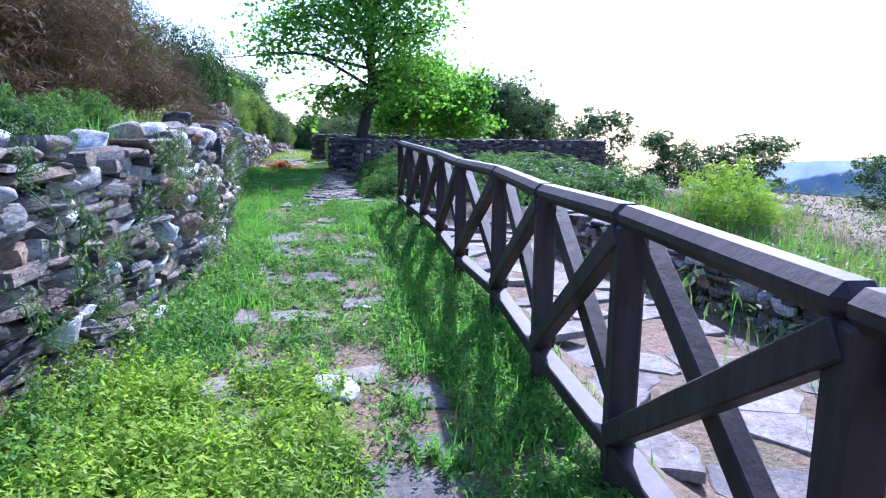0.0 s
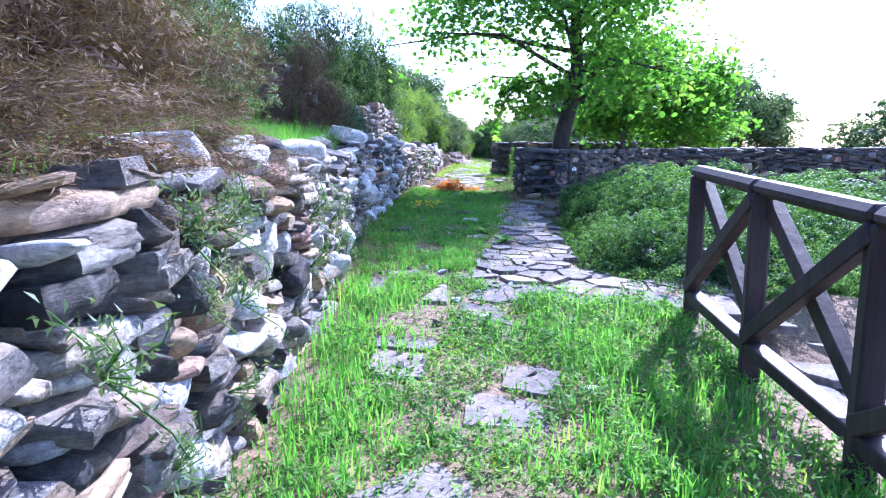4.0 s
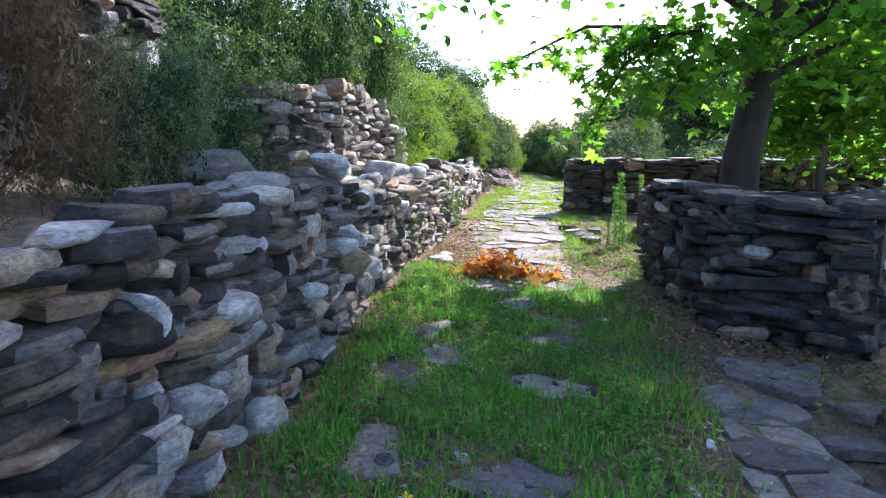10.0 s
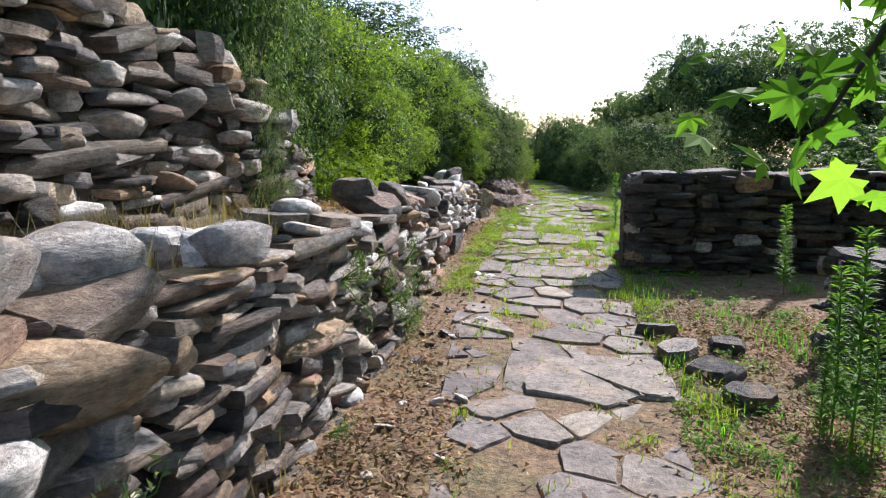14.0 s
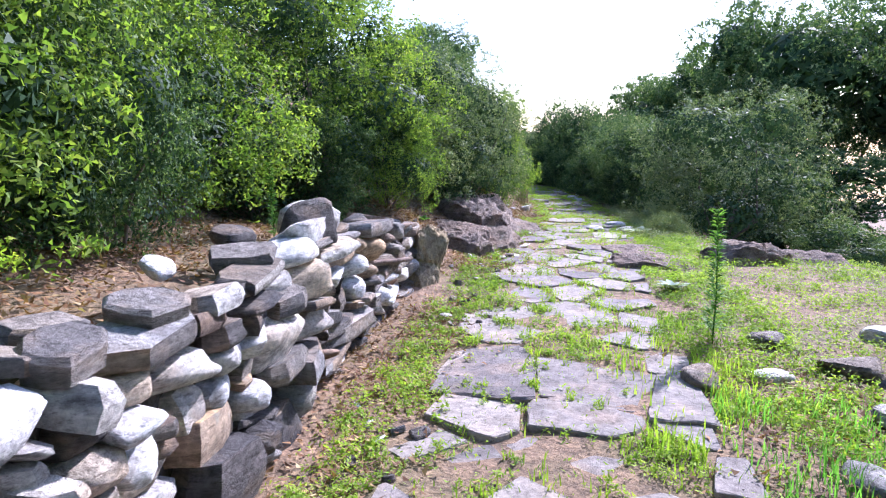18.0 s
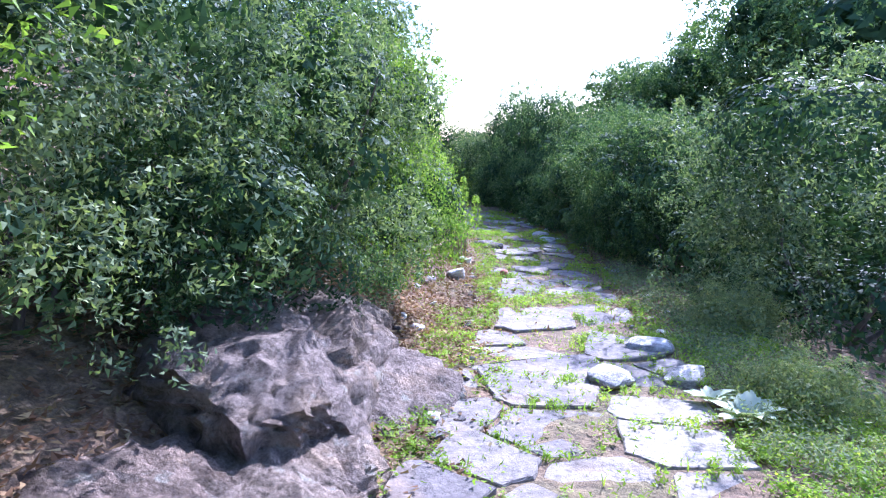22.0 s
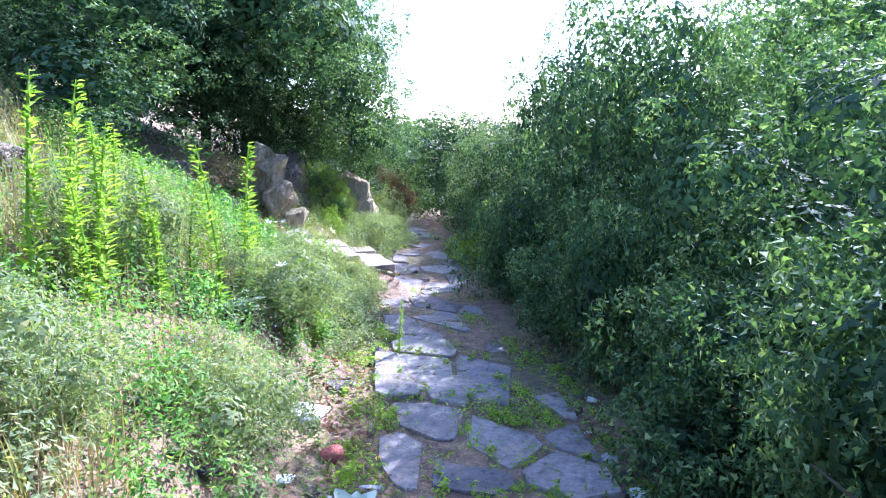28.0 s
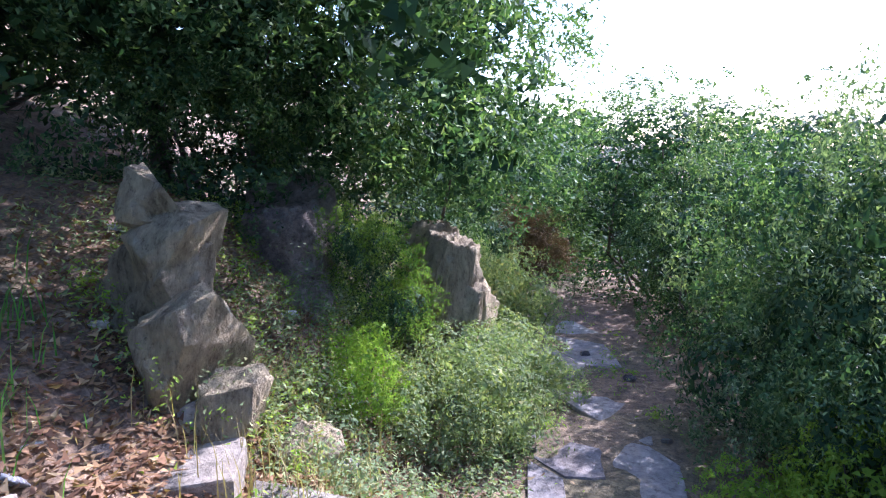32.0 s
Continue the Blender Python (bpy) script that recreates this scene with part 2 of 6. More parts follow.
# leaf colour of the inner layers, darkened to stand for shade inside crowns
SHADE = leaf_material("crown_shade_leaf", [(0.0, (0.024, 0.052, 0.03)), (0.6, (0.042, 0.082, 0.042)), (1.0, (0.075, 0.13, 0.06))], 0.6, 0.15)
FORB = leaf_material("weed_leaf", [(0.0, (0.07, 0.17, 0.045)), (0.6, (0.125, 0.265, 0.06)), (1.0, (0.235, 0.35, 0.09))], 0.6, 0.46)
LIME = leaf_material("fresh_leaf", [(0.0, (0.17, 0.28, 0.04)), (0.6, (0.25, 0.37, 0.05)), (1.0, (0.36, 0.43, 0.08))], 0.5, 0.45)
DRY = leaf_material("dry_grass", [(0.0, (0.30, 0.24, 0.13)), (0.5, (0.22, 0.17, 0.09)), (1.0, (0.38, 0.32, 0.19))], 0.7, 0.3)
LITTER = leaf_material("dead_leaf", [(0.0, (0.14, 0.075, 0.05)), (0.5, (0.23, 0.135, 0.085)), (0.85, (0.31, 0.21, 0.12)), (1.0, (0.42, 0.33, 0.21))], 0.7, 0.2)
RUST = leaf_material("rust_leaf", [(0.0, (0.42, 0.14, 0.04)), (0.6, (0.50, 0.20, 0.06)), (1.0, (0.40, 0.22, 0.10))], 0.6, 0.35)
BROWN = leaf_material("brown_twig", [(0.0, (0.10, 0.065, 0.045)), (0.6, (0.15, 0.10, 0.07)), (1.0, (0.20, 0.15, 0.10))], 0.8, 0.15)
YELLOW = leaf_material("yellow_petal", [(0.0, (0.75, 0.55, 0.02)), (1.0, (0.80, 0.62, 0.03))], 0.6, 0.3)
SILVER = leaf_material("silver_leaf", [(0.0, (0.38, 0.44, 0.36)), (1.0, (0.55, 0.60, 0.52))], 0.7, 0.2)
WHITE = leaf_material("white_petal", [(0.0, (0.75, 0.75, 0.75)), (1.0, (0.8, 0.78, 0.8))], 0.6, 0.3)


def bark_build(t, b):
    n = noise_tex(t, 6.0, 6, 0.7, (1, 1, 0.3))
    c = ramp(t, n.outputs["Fac"], [(0.35, (0.055, 0.042, 0.034)), (0.65, (0.17, 0.14, 0.115))])
    t.links.new(c, b.inputs["Base Color"])
    b.inputs["Roughness"].default_value = 0.9
    bump(t, b, n.outputs["Fac"], 0.8, 0.03)


BARK = material("bark", bark_build)


def trunk_build(t, b):
    n = noise_tex(t, 5.0, 6, 0.7, (1, 1, 0.3))
    t.links.new(ramp(t, n.outputs["Fac"], [(0.35, (0.025, 0.017, 0.013)), (0.65, (0.065, 0.048, 0.038))]), b.inputs["Base Color"])
    b.inputs["Roughness"].default_value = 0.9
    bump(t, b, n.outputs["Fac"], 0.8, 0.03)


TRUNK = material("plane_bark", trunk_build)


def timber_build(t, b):
    n = noise_tex(t, 9.0, 6, 0.7, (1, 1, 0.12))
    n2 = noise_tex(t, 2.0, 4, 0.6)
    c = ramp(t, n.outputs["Fac"], [(0.3, (0.026, 0.017, 0.018)), (0.7, (0.07, 0.048, 0.045))])
    c = mix(t, c, ramp(t, n2.outputs["Fac"], [(0.4, (0.7, 0.7, 0.75)), (0.65, (1.6, 1.5, 1.45))]), 0.6, "MULTIPLY")
    t.links.new(c, b.inputs["Base Color"])
    b.inputs["Roughness"].default_value = 0.6
    b.inputs["Specular IOR Level"].default_value = 0.25
    bump(t, b, n.outputs["Fac"], 0.5, 0.01)


TIMBER = material("stained_timber", timber_build)


# ---- plan: centre of the path, foot of the long wall, levels ----
def table(*pairs):
    ys, vs = [p[0] for p in pairs], [p[1] for p in pairs]
    return lambda y: np.interp(y, ys, vs)


def smooth(f, w=0.8):
    return lambda y: (f(y - w) + f(y - w / 2) + f(y) + f(y + w / 2) + f(y + w)) / 5


cx = smooth(table((-400, 30), (-10, 0.9), (0, -0.2), (6.5, -1.05), (12, -2.6), (17, -3.8), (20, -4.5), (22.6, -5.0), (24, -5.35), (27, -5.95), (30.7, -6.55), (33, -6.85),
                  (34.7, -7.1), (37, -7.2), (38.9, -7.5), (40.5, -7.85), (42.2, -8.2), (43.4, -8.6), (45.3, -9.5), (46.5, -10.1), (48, -10.8), (49.5, -11.4), (51, -12.15), (52, -12.75), (60, -18.0), (600, -300)))
wall_x = table((-10, -0.6), (-1, -1.6), (3, -1.8), (4.1, -1.9), (6.7, -2.2), (10.8, -3.25), (13.4, -4.1), (16, -4.85), (17.4, -5.12), (19, -5.44), (20.5, -5.86), (22.2, -6.2), (24.2, -6.42), (26.9, -6.95), (29.2, -7.42), (32, -7.95), (33, -8.15), (40, -9.5))
wall_h = table((-10, 1.3), (3.5, 1.26), (4.5, 1.2), (5.5, 1.32), (7, 1.34), (9, 1.2), (12, 1.12), (13.5, 1.04), (14.7, 1.15), (15.7, 1.03), (17.3, 1.1), (19.5, 0.98), (20.5, 0.87), (21.5, 0.9), (23, 0.95), (24.2, 0.96), (28, 0.78), (29.5, 0.77), (31, 0.69), (32, 0.58), (33, 0.35))
fence_x = table((-4, 1.0), (1.3, 0.80), (2.45, 0.68), (3.6, 0.56), (5.2, 0.4), (6.4, 0.17), (7.9, -0.02), (9.25, -0.25), (10.3, -0.48), (11.5, -0.7))
level = smooth(table((-20, 0), (7, 0.0), (12, 0.08), (15, 0.17), (18, 0.15), (24, 0.06), (31, 0.13), (35, 0.16), (38, 0.05), (41, -0.08), (44, -0.05), (46.5, 0.0), (49, -0.1), (60, 0.0)), 1.2)


def step(x, a, b):
    k = np.clip((x - a) / (b - a), 0, 1)
    return k * k * (3 - 2 * k)


def wobble(x, y):
    return (0.5 * np.sin(x * 2.1 + 1.3 * np.sin(y * 1.7)) * np.sin(y * 2.7 + 0.6 * x) + 0.3 * np.sin(x * 5.3 + y * 3.1) * np.sin(y * 4.7 - x * 2.2) + 0.2 * np.sin(x * 11 - y * 7.3))


def height(x, y):
    """Height of the ground."""
    x, y = np.asarray(x, float), np.asarray(y, float)
    z = level(y) + 0.022 * wobble(x, y)
    d = wall_x(y) - x                        # how far behind the foot of the long wall
    walled = 1 - step(y, 32.2, 33.6)
    up = (wall_h(y) - 0.14) * step(d, 0.16, 0.34) + 0.10 * np.clip(d - 0.5, 0, 1.3) + 0.42 * np.clip(d - 1.8, 0, 14) + 0.15 * np.clip(d - 16, 0, 200)
    e = cx(y) - 0.72 - x                     # how far left of the path, where no wall holds the bank
    rocky = step(y, 39.2, 40.2) * (1 - step(y, 45.5, 47.5))
    soft = 0.30 * step(e, 0.1, 1.0) + 0.40 * np.clip(e - 0.5, 0, 14) + 0.15 * np.clip(e - 14, 0, 200)
    bank = 0.08 * step(e, 0, 0.3) + 0.40 * step(e, 0.25, 0.6) + 0.50 * np.clip(e - 0.6, 0, 14) + 0.15 * np.clip(e - 14, 0, 200)
    z = z + walled * up + (1 - walled) * (rocky * bank + (1 - rocky) * soft) + 0.05 * step(np.maximum(d, e), 1, 3) * wobble(x * 0.7, y * 0.7)
    z = z + 0.35 * np.exp(-((x + 14.1) / 0.75) ** 2 - ((y - 49.5) / 1.1) ** 2)
    across, along = 0.75 * x + 0.66 * y, 0.75 * y - 0.66 * x      # shelves that carry the stone steps
    shelf = np.interp(across, [22.2, 22.65, 22.75, 23.0, 23.08, 23.36, 23.46], [0.40, 0.34, 0.24, 0.24, 0.13, 0.13, -0.2])
    z = z + step(along, 43.0, 43.4) * (1 - step(along, 44.9, 45.3)) * np.maximum(shelf - z, 0)
    z = z - 0.16 * step(e, 0.2, 0.6) * (1 - step(e, 2.2, 3.6)) * step(y, 33.5, 34.6) * (1 - step(y, 36.6, 37.8))
    r = x - cx(y)
    near = 1 - step(r, 9, 18)
    low = step(x - fence_x(y), 0.1, 0.7) * (1 - step(y, 11.2, 12.6)) * near
    side = step(r, 1.15, 1.7) * step(y, 12.6, 13.4) * (1 - step(y, 18.5, 19.3)) * near
    z = z - 0.36 * low - 0.32 * side
    yard = step(y, 18.8, 19.6) * (1 - step(y, 29, 31))
    z = z - (1 - yard * near) * (0.06 * np.clip(r - 3.0, 0, 5)) - 0.10 * np.clip(r - 8.0, 0, 30) - 0.16 * np.clip(r - 40, 0, 420)
    z = z - 0.24 * step(y, 34, 38) * np.clip(r - 1.3, 0, 9)
    return z


def ground_mesh():
    us = np.concatenate([-np.geomspace(700, 8, 26), np.arange(-7.6, 6.0, 0.13), np.geomspace(6.2, 900, 34)])
    ys = np.concatenate([-np.geomspace(400, 3, 22), np.arange(-2.6, 56, 0.16), np.geomspace(56.3, 900, 34)])
    U, Y = np.meshgrid(us, ys)
    X = cx(Y) + U
    Z = height(X, Y)
    v = np.stack([X, Y, Z], -1).reshape(-1, 3)
    n, m = len(ys), len(us)
    i = np.arange(n * m).reshape(n, m)
    f = np.stack([i[:-1, :-1], i[:-1, 1:], i[1:, 1:], i[1:, :-1]], -1).reshape(-1, 4)
    return raw_mesh("ground", v, f, SOIL, True)


# ---- mesh helpers ----
def raw_mesh(name, verts, faces, mat, smoothed=False):
    """A mesh from arrays; faces is an (n, k) array or a list of tuples."""
    me = bpy.data.meshes.new(name)
    verts = np.asarray(verts, np.float32)
    if isinstance(faces, np.ndarray):
        n, k = faces.shape
        me.vertices.add(len(verts))
        me.vertices.foreach_set("co", verts.ravel())
        me.loops.add(n * k)
        me.loops.foreach_set("vertex_index", faces.astype(np.int32).ravel())
        me.polygons.add(n)
        me.polygons.foreach_set("loop_start", np.arange(0, n * k, k, dtype=np.int32))
        me.update(calc_edges=True)
    else:
        me.from_pydata([tuple(map(float, v)) for v in verts], [], faces)
    me.polygons.foreach_set("use_smooth", np.full(len(me.polygons), smoothed))
    me.materials.append(mat)
    me.update()
    return me


def bm_mesh(name, bm, mat, smoothed=False):
    me = bpy.data.meshes.new(name)
    bm.to_mesh(me)
    bm.free()
    me.polygons.foreach_set("use_smooth", np.full(len(me.polygons), smoothed))
    me.materials.append(mat)
    return me


def part(name, data, parent, m=None, label="", kind=""):
    """Links a mesh as one object under a thing or a part."""
    ob = new(name, data)
    ob.parent = parent
    if m is not None:
        ob.matrix_basis = m
    return tagged(ob, label, "", "", kind)


def thing(name, label, category, m=None, data=None, group="", kind=""):
    ob = new(name, data)
    if m is not None:
        ob.matrix_basis = m
    return tagged(ob, label, category, group, kind)


def tube(points, radii, sides=8):
    """Vertices and quads of a bent, tapered limb."""
    pts = [Vector(p) for p in points]
    verts, faces = [], []
    for i, p in enumerate(pts):
        d = (pts[min(i + 1, len(pts) - 1)] - pts[max(i - 1, 0)]).normalized()
        a = d.orthogonal().normalized() if i == 0 else (a - d * a.dot(d)).normalized()
        b = d.cross(a)
        for k in range(sides):
            w = 2 * math.pi * k / sides
            verts.append(p + (a * math.cos(w) + b * math.sin(w)) * radii[i])
    for i in range(len(pts) - 1):
        for k in range(sides):
            q = (k + 1) % sides
            faces.append((i * sides + k, i * sides + q, (i + 1) * sides + q, (i + 1) * sides + k))
    return verts, faces


def tubes_mesh(name, limbs, mat, sides=7):
    V, F = [], []
    for pts, radii in limbs:
        v, f = tube(pts, radii, sides)
        F += [tuple(i + len(V) for i in q) for q in f]
        V += v
    return raw_mesh(name, np.array([tuple(p) for p in V]), np.array(F), mat, True)


def hull_mesh(name, points, mat, smoothed=False):
    bm = bmesh.new()
    for p in points:
        bm.verts.new(p)
    r = bmesh.ops.convex_hull(bm, input=bm.verts)
    bmesh.ops.delete(bm, geom=[g for g in r["geom_interior"] if isinstance(g, bmesh.types.BMVert)], context="VERTS")
    bmesh.ops.recalc_face_normals(bm, faces=bm.faces)
    return bm_mesh(name, bm, mat, smoothed)


rng = np.random.default_rng(7)


def sharpened(me, degrees):
    me.polygons.foreach_set("use_smooth", np.full(len(me.polygons), True))
    me.set_sharp_from_angle(angle=radians(degrees))
    return me


def slab_stone(mat, inset=0.07, jag=0.14):
    """A split, layered stone in a unit box: an angular outline in four beds that step in and out."""
    n = int(rng.integers(7, 10))
    w = np.arange(n) * 2 * math.pi / n + rng.uniform(-0.30, 0.30, n)
    c, s = np.cos(w), np.sin(w)
    k = 0.5 / np.maximum(np.abs(c), np.abs(s)) * rng.uniform(1 - jag, 1.0, n)
    ta, tb = rng.normal(0, 0.14, 2)
    beds = [-0.48, rng.uniform(-0.3, -0.12), rng.uniform(0.08, 0.28), 0.46]
    pull = [1 - rng.uniform(0.6, 2.2) * inset, 1 - rng.uniform(0, 0.8) * inset, 1 - rng.uniform(0, 1.2) * inset, 1 - rng.uniform(0.8, 2.4) * inset]
    v = []
    for z, q in zip(beds, pull):
        r = k * q * rng.uniform(0.93, 1.02, n)
        tilt = (ta * c + tb * s) * r * (z + 0.5)
        v.append(np.stack([c * r, s * r, z + tilt + rng.uniform(-0.05, 0.05, n)], 1))
    f = [(i * n + j, i * n + (j + 1) % n, (i + 1) * n + (j + 1) % n, (i + 1) * n + j) for i in range(3) for j in range(n)]
    f += [tuple(range(n))[::-1], tuple(range(3 * n, 4 * n))]
    return sharpened(raw_mesh("stone", np.concatenate(v), f, mat), 22)


def boulder_stone(mat):
    """A blunt, weathered field stone in a unit box: broken faces with worn edges."""
    pts = rng.normal(size=(15, 3))
    pts /= np.linalg.norm(pts, axis=1)[:, None]
    pts = np.sign(pts) * np.abs(pts) ** rng.uniform(0.5, 0.75)
    pts *= rng.uniform(0.86, 1.0, (15, 1))
    pts /= np.abs(pts).max(0) * 2
    me = hull_mesh("stone", [tuple(p) for p in pts], mat)
    bm = bmesh.new()
    bm.from_mesh(me)
    bmesh.ops.subdivide_edges(bm, edges=bm.edges[:], cuts=2, use_grid_fill=True)
    for _ in range(2):
        bmesh.ops.smooth_vert(bm, verts=bm.verts[:], factor=0.5, use_axis_x=True, use_axis_y=True, use_axis_z=True)
    off = Vector(rng.uniform(0, 50, 3))
    for v in bm.verts:
        v.co *= 1 + 0.09 * noise.noise(v.co * 3.0 + off) + 0.05 * noise.noise(v.co * 8.0 + off)
    bmesh.ops.triangulate(bm, faces=bm.faces[:])
    size = [max(abs(v.co[a]) for v in bm.verts) * 2 for a in range(3)]
    for v in bm.verts:
        v.co = Vector((v.co.x / size[0], v.co.y / size[1], v.co.z / size[2]))
    bm.to_mesh(me)
    bm.free()
    return sharpened(me, 40)


SLATES = [slab_stone(SLATE, 0.08, 0.2) for _ in range(14)]
FLAGS = [slab_stone(FLAG, 0.10, 0.26) for _ in range(16)]
BEIGES = [slab_stone(BEIGE, 0.09, 0.22) for _ in range(14)]
BLOCKS = [slab_stone(FLAG, 0.12, 0.28) for _ in range(4)] + [slab_stone(PALE, 0.14, 0.28) for _ in range(5)] + [slab_stone(OCHRE, 0.12, 0.25) for _ in range(3)]
ROUNDS = [boulder_stone(m) for m in (MARBLE, PALE, MARBLE, MARBLE, PALE, PALE, MARBLE, PALE)] + [boulder_stone(FLAG) for _ in range(3)] + [boulder_stone(OCHRE)]


def joined(name, pieces, mat):
    """One mesh of many placed copies: pieces are pairs of a mesh and a matrix."""
    V, F, n = [], [], 0
    for me, m in pieces:
        co = np.empty(len(me.vertices) * 3, np.float32)
        me.vertices.foreach_get("co", co)
        a = np.array(m)
        V.append(co.reshape(-1, 3) @ a[:3, :3].T + a[:3, 3])
        F += [tuple(i + n for i in p.vertices) for p in me.polygons]
        n += len(me.vertices)
    return sharpened(raw_mesh(name, np.concatenate(V), F, mat), 42)


def pack(length, top, lean_slate, r, big=1.0):
    """Stones that fill a wall's face from its foot: places along it, heights and sizes."""
    cell = 0.04 * big
    n = max(3, int(length / cell))
    line = np.zeros(n)
    goal = np.array([top((i + 0.5) * cell) for i in range(n)])
    out = []
    for _ in range(6000):
        gap = np.where(goal - line > 0.02, line, 9)
        i = int(gap.argmin())
        if gap[i] > 8:
            break
        slate = r.random() < lean_slate
        tol = 0.04 if slate else 0.03
        j = i
        while j < n and abs(line[j] - line[i]) < tol and j - i < 18:
            j += 1
        while i > 0 and abs(line[i - 1] - line[j - 1]) < tol and j - i < 18 and slate:
            i -= 1
        run = j - i
        w = int(r.integers(5, 17)) if slate else int(r.integers(4, 9))
        w = run if run - w < 3 else w
        w = max(1, min(w, run))
        if r.random() < 0.5:
            i = j - w
        wide = w * cell
        h = r.uniform(0.025, 0.08) * big if slate else min(r.uniform(0.07, 0.17) * big, wide * 0.55)
        if w <= 3:
            h = min(h, 0.05)
        z = 0.4 * line[i:i + w].max() + 0.6 * line[i:i + w].mean()
        h = min(h, goal[i] - z + 0.05)
        h = max(h, 0.03)
        out.append(((i + w / 2) * cell, z + h / 2, wide, h, slate))
        line[i:i + w] = z + h
    return out


def stone_for(slate, r, pale, dark):
    """dark: a share of 0 for weathered stones, 1 for dark slate alone, and a mix between."""
    if slate:
        pool = SLATES if dark is True else BEIGES if r.random() > dark else FLAGS
        return pool[r.integers(14)] if r.random() > pale * 0.3 else BLOCKS[r.integers(len(BLOCKS))]
    return ROUNDS[r.integers(len(ROUNDS))] if r.random() < pale * 0.6 else BLOCKS[r.integers(len(BLOCKS))]


def face_stones(a, b, foot, top, r, lean_slate=0.55, pale=0.6, depth=0.3, dark=False, big=1.0):
    """Placed stones on the face from a to b (plan points); the face looks to the right of that direction."""
    a, b = Vector((*a, 0)), Vector((*b, 0))
    d = (b - a)
    length = d.length
    d /= length
    out_dir = Vector((d.y, -d.x, 0))
    turn = Matrix((d, -out_dir, Vector((0, 0, 1)))).transposed().to_4x4()
    res = []
    for s, z, w, h, slate in pack(length, lambda s: top(s / length) - foot(s / length), lean_slate, r, big):
        p = a + d * s
        dep = depth * r.uniform(0.75, 1.2)
        p = p - out_dir * (dep * 0.5 - r.uniform(-0.06, 0.05))
        p.z = foot(s / length) + z
        me = stone_for(slate, r, pale, dark)
        tilt = Euler((r.normal(0, 0.12), r.normal(0, 0.08 if slate else 0.14), r.normal(0, 0.17)))
        m = Matrix.Translation(p) @ turn @ tilt.to_matrix().to_4x4() @ Matrix.Diagonal((w * 1.12, dep, h * 1.2, 1))
        res.append((me, m))
    return res


def add_stones(owner, stones, limit=300, key=None):
    """The nearest stones as parts, the rest joined by material."""
    if key:
        stones = sorted(stones, key=key)
    for me, m in stones[:limit]:
        part("stone", me, owner, m)
    rest = {}
    for me, m in stones[limit:]:
        rest.setdefault(me.materials[0].name, []).append((me, m))
    for name, group in rest.items():
        part("stones", joined("stones", group, bpy.data.materials[name]), owner, None, "", "stuff")


def core(outline, z0, z1, mat):
    """A closed prism over a plan outline with its own heights."""
    n = len(outline)
    v = [(x, y, z0(x, y)) for x, y in outline] + [(x, y, z1(x, y)) for x, y in outline]
    f = [tuple(range(n))[::-1], tuple(range(n, 2 * n))] + [(i, (i + 1) % n, n + (i + 1) % n, n + i) for i in range(n)]
    return raw_mesh("wall", np.array(v), f, mat)


# ---- ground ----
ground = thing("ground", "stony brown earth with grass rising to a hillside bank", "ground", None, ground_mesh(), kind="structure")

# ---- long dry-stone wall beside the path, in five lengths ----
LENGTHS = [(-1.5, 4.6), (4.6, 10.4), (10.4, 16.2), (16.2, 21.6), (21.6, 27.2), (27.2, 32.9)]
for k, (y0, y1) in enumerate(LENGTHS):
    r = np.random.default_rng(100 + k)
    ys = np.linspace(y0, y1, 7)
    out = [(wall_x(y) - 0.17, y) for y in ys] + [(wall_x(y) - 0.42, y) for y in ys[::-1]]
    w = thing("wall_west_%d" % (k + 1), "dry-stone retaining wall of grey slate and pale field stones beside the path", "stone wall", None,
              core(out, lambda x, y: level(y) - 0.3, lambda x, y: level(y) + wall_h(y) - 0.10, PACKING), kind="structure")
    stones = []
    for ya, yb in zip(ys[:-1], ys[1:]):
        a, b = (wall_x(ya), ya), (wall_x(yb), yb)
        stones += face_stones(a, b, lambda q: level(ya + (yb - ya) * q) - 0.03, lambda q: level(ya) + wall_h(ya + (yb - ya) * q), r,
                              (0.74, 0.68, 0.80, 0.86, 0.72, 0.58)[k], (0.9, 1.2, 0.8, 0.7, 1.1, 1.3)[k], 0.3, (0.3, 0.35, 0.75, 0.78, 0.45, 0.1)[k], (1.0, 1.05, 1.0, 0.95, 0.92, 1.2)[k])
    for _ in range(int((y1 - y0) * 4.2)):       # loose stones along the top
        y = r.uniform(y0, y1)
        s = r.uniform(0.14, 0.46)
        flat = r.random() > (0.45 if k < 4 else 0.35)
        hgt = s * (r.uniform(0.18, 0.32) if flat else r.uniform(0.4, 0.7))
        x = wall_x(y) - r.uniform(0.12, 0.5)
        m = Matrix.Translation((x, y, level(y) + wall_h(y) + hgt * 0.30)) @ Euler((r.normal(0, 0.15), r.normal(0, 0.15), r.uniform(0, 6))).to_matrix().to_4x4() @ Matrix.Diagonal((s, s * 0.75, hgt, 1))
        stones.insert(0, (((FLAGS if k in (2, 3) else BEIGES) if flat else ROUNDS)[r.integers(11)], m))
    add_stones(w, stones, 300)


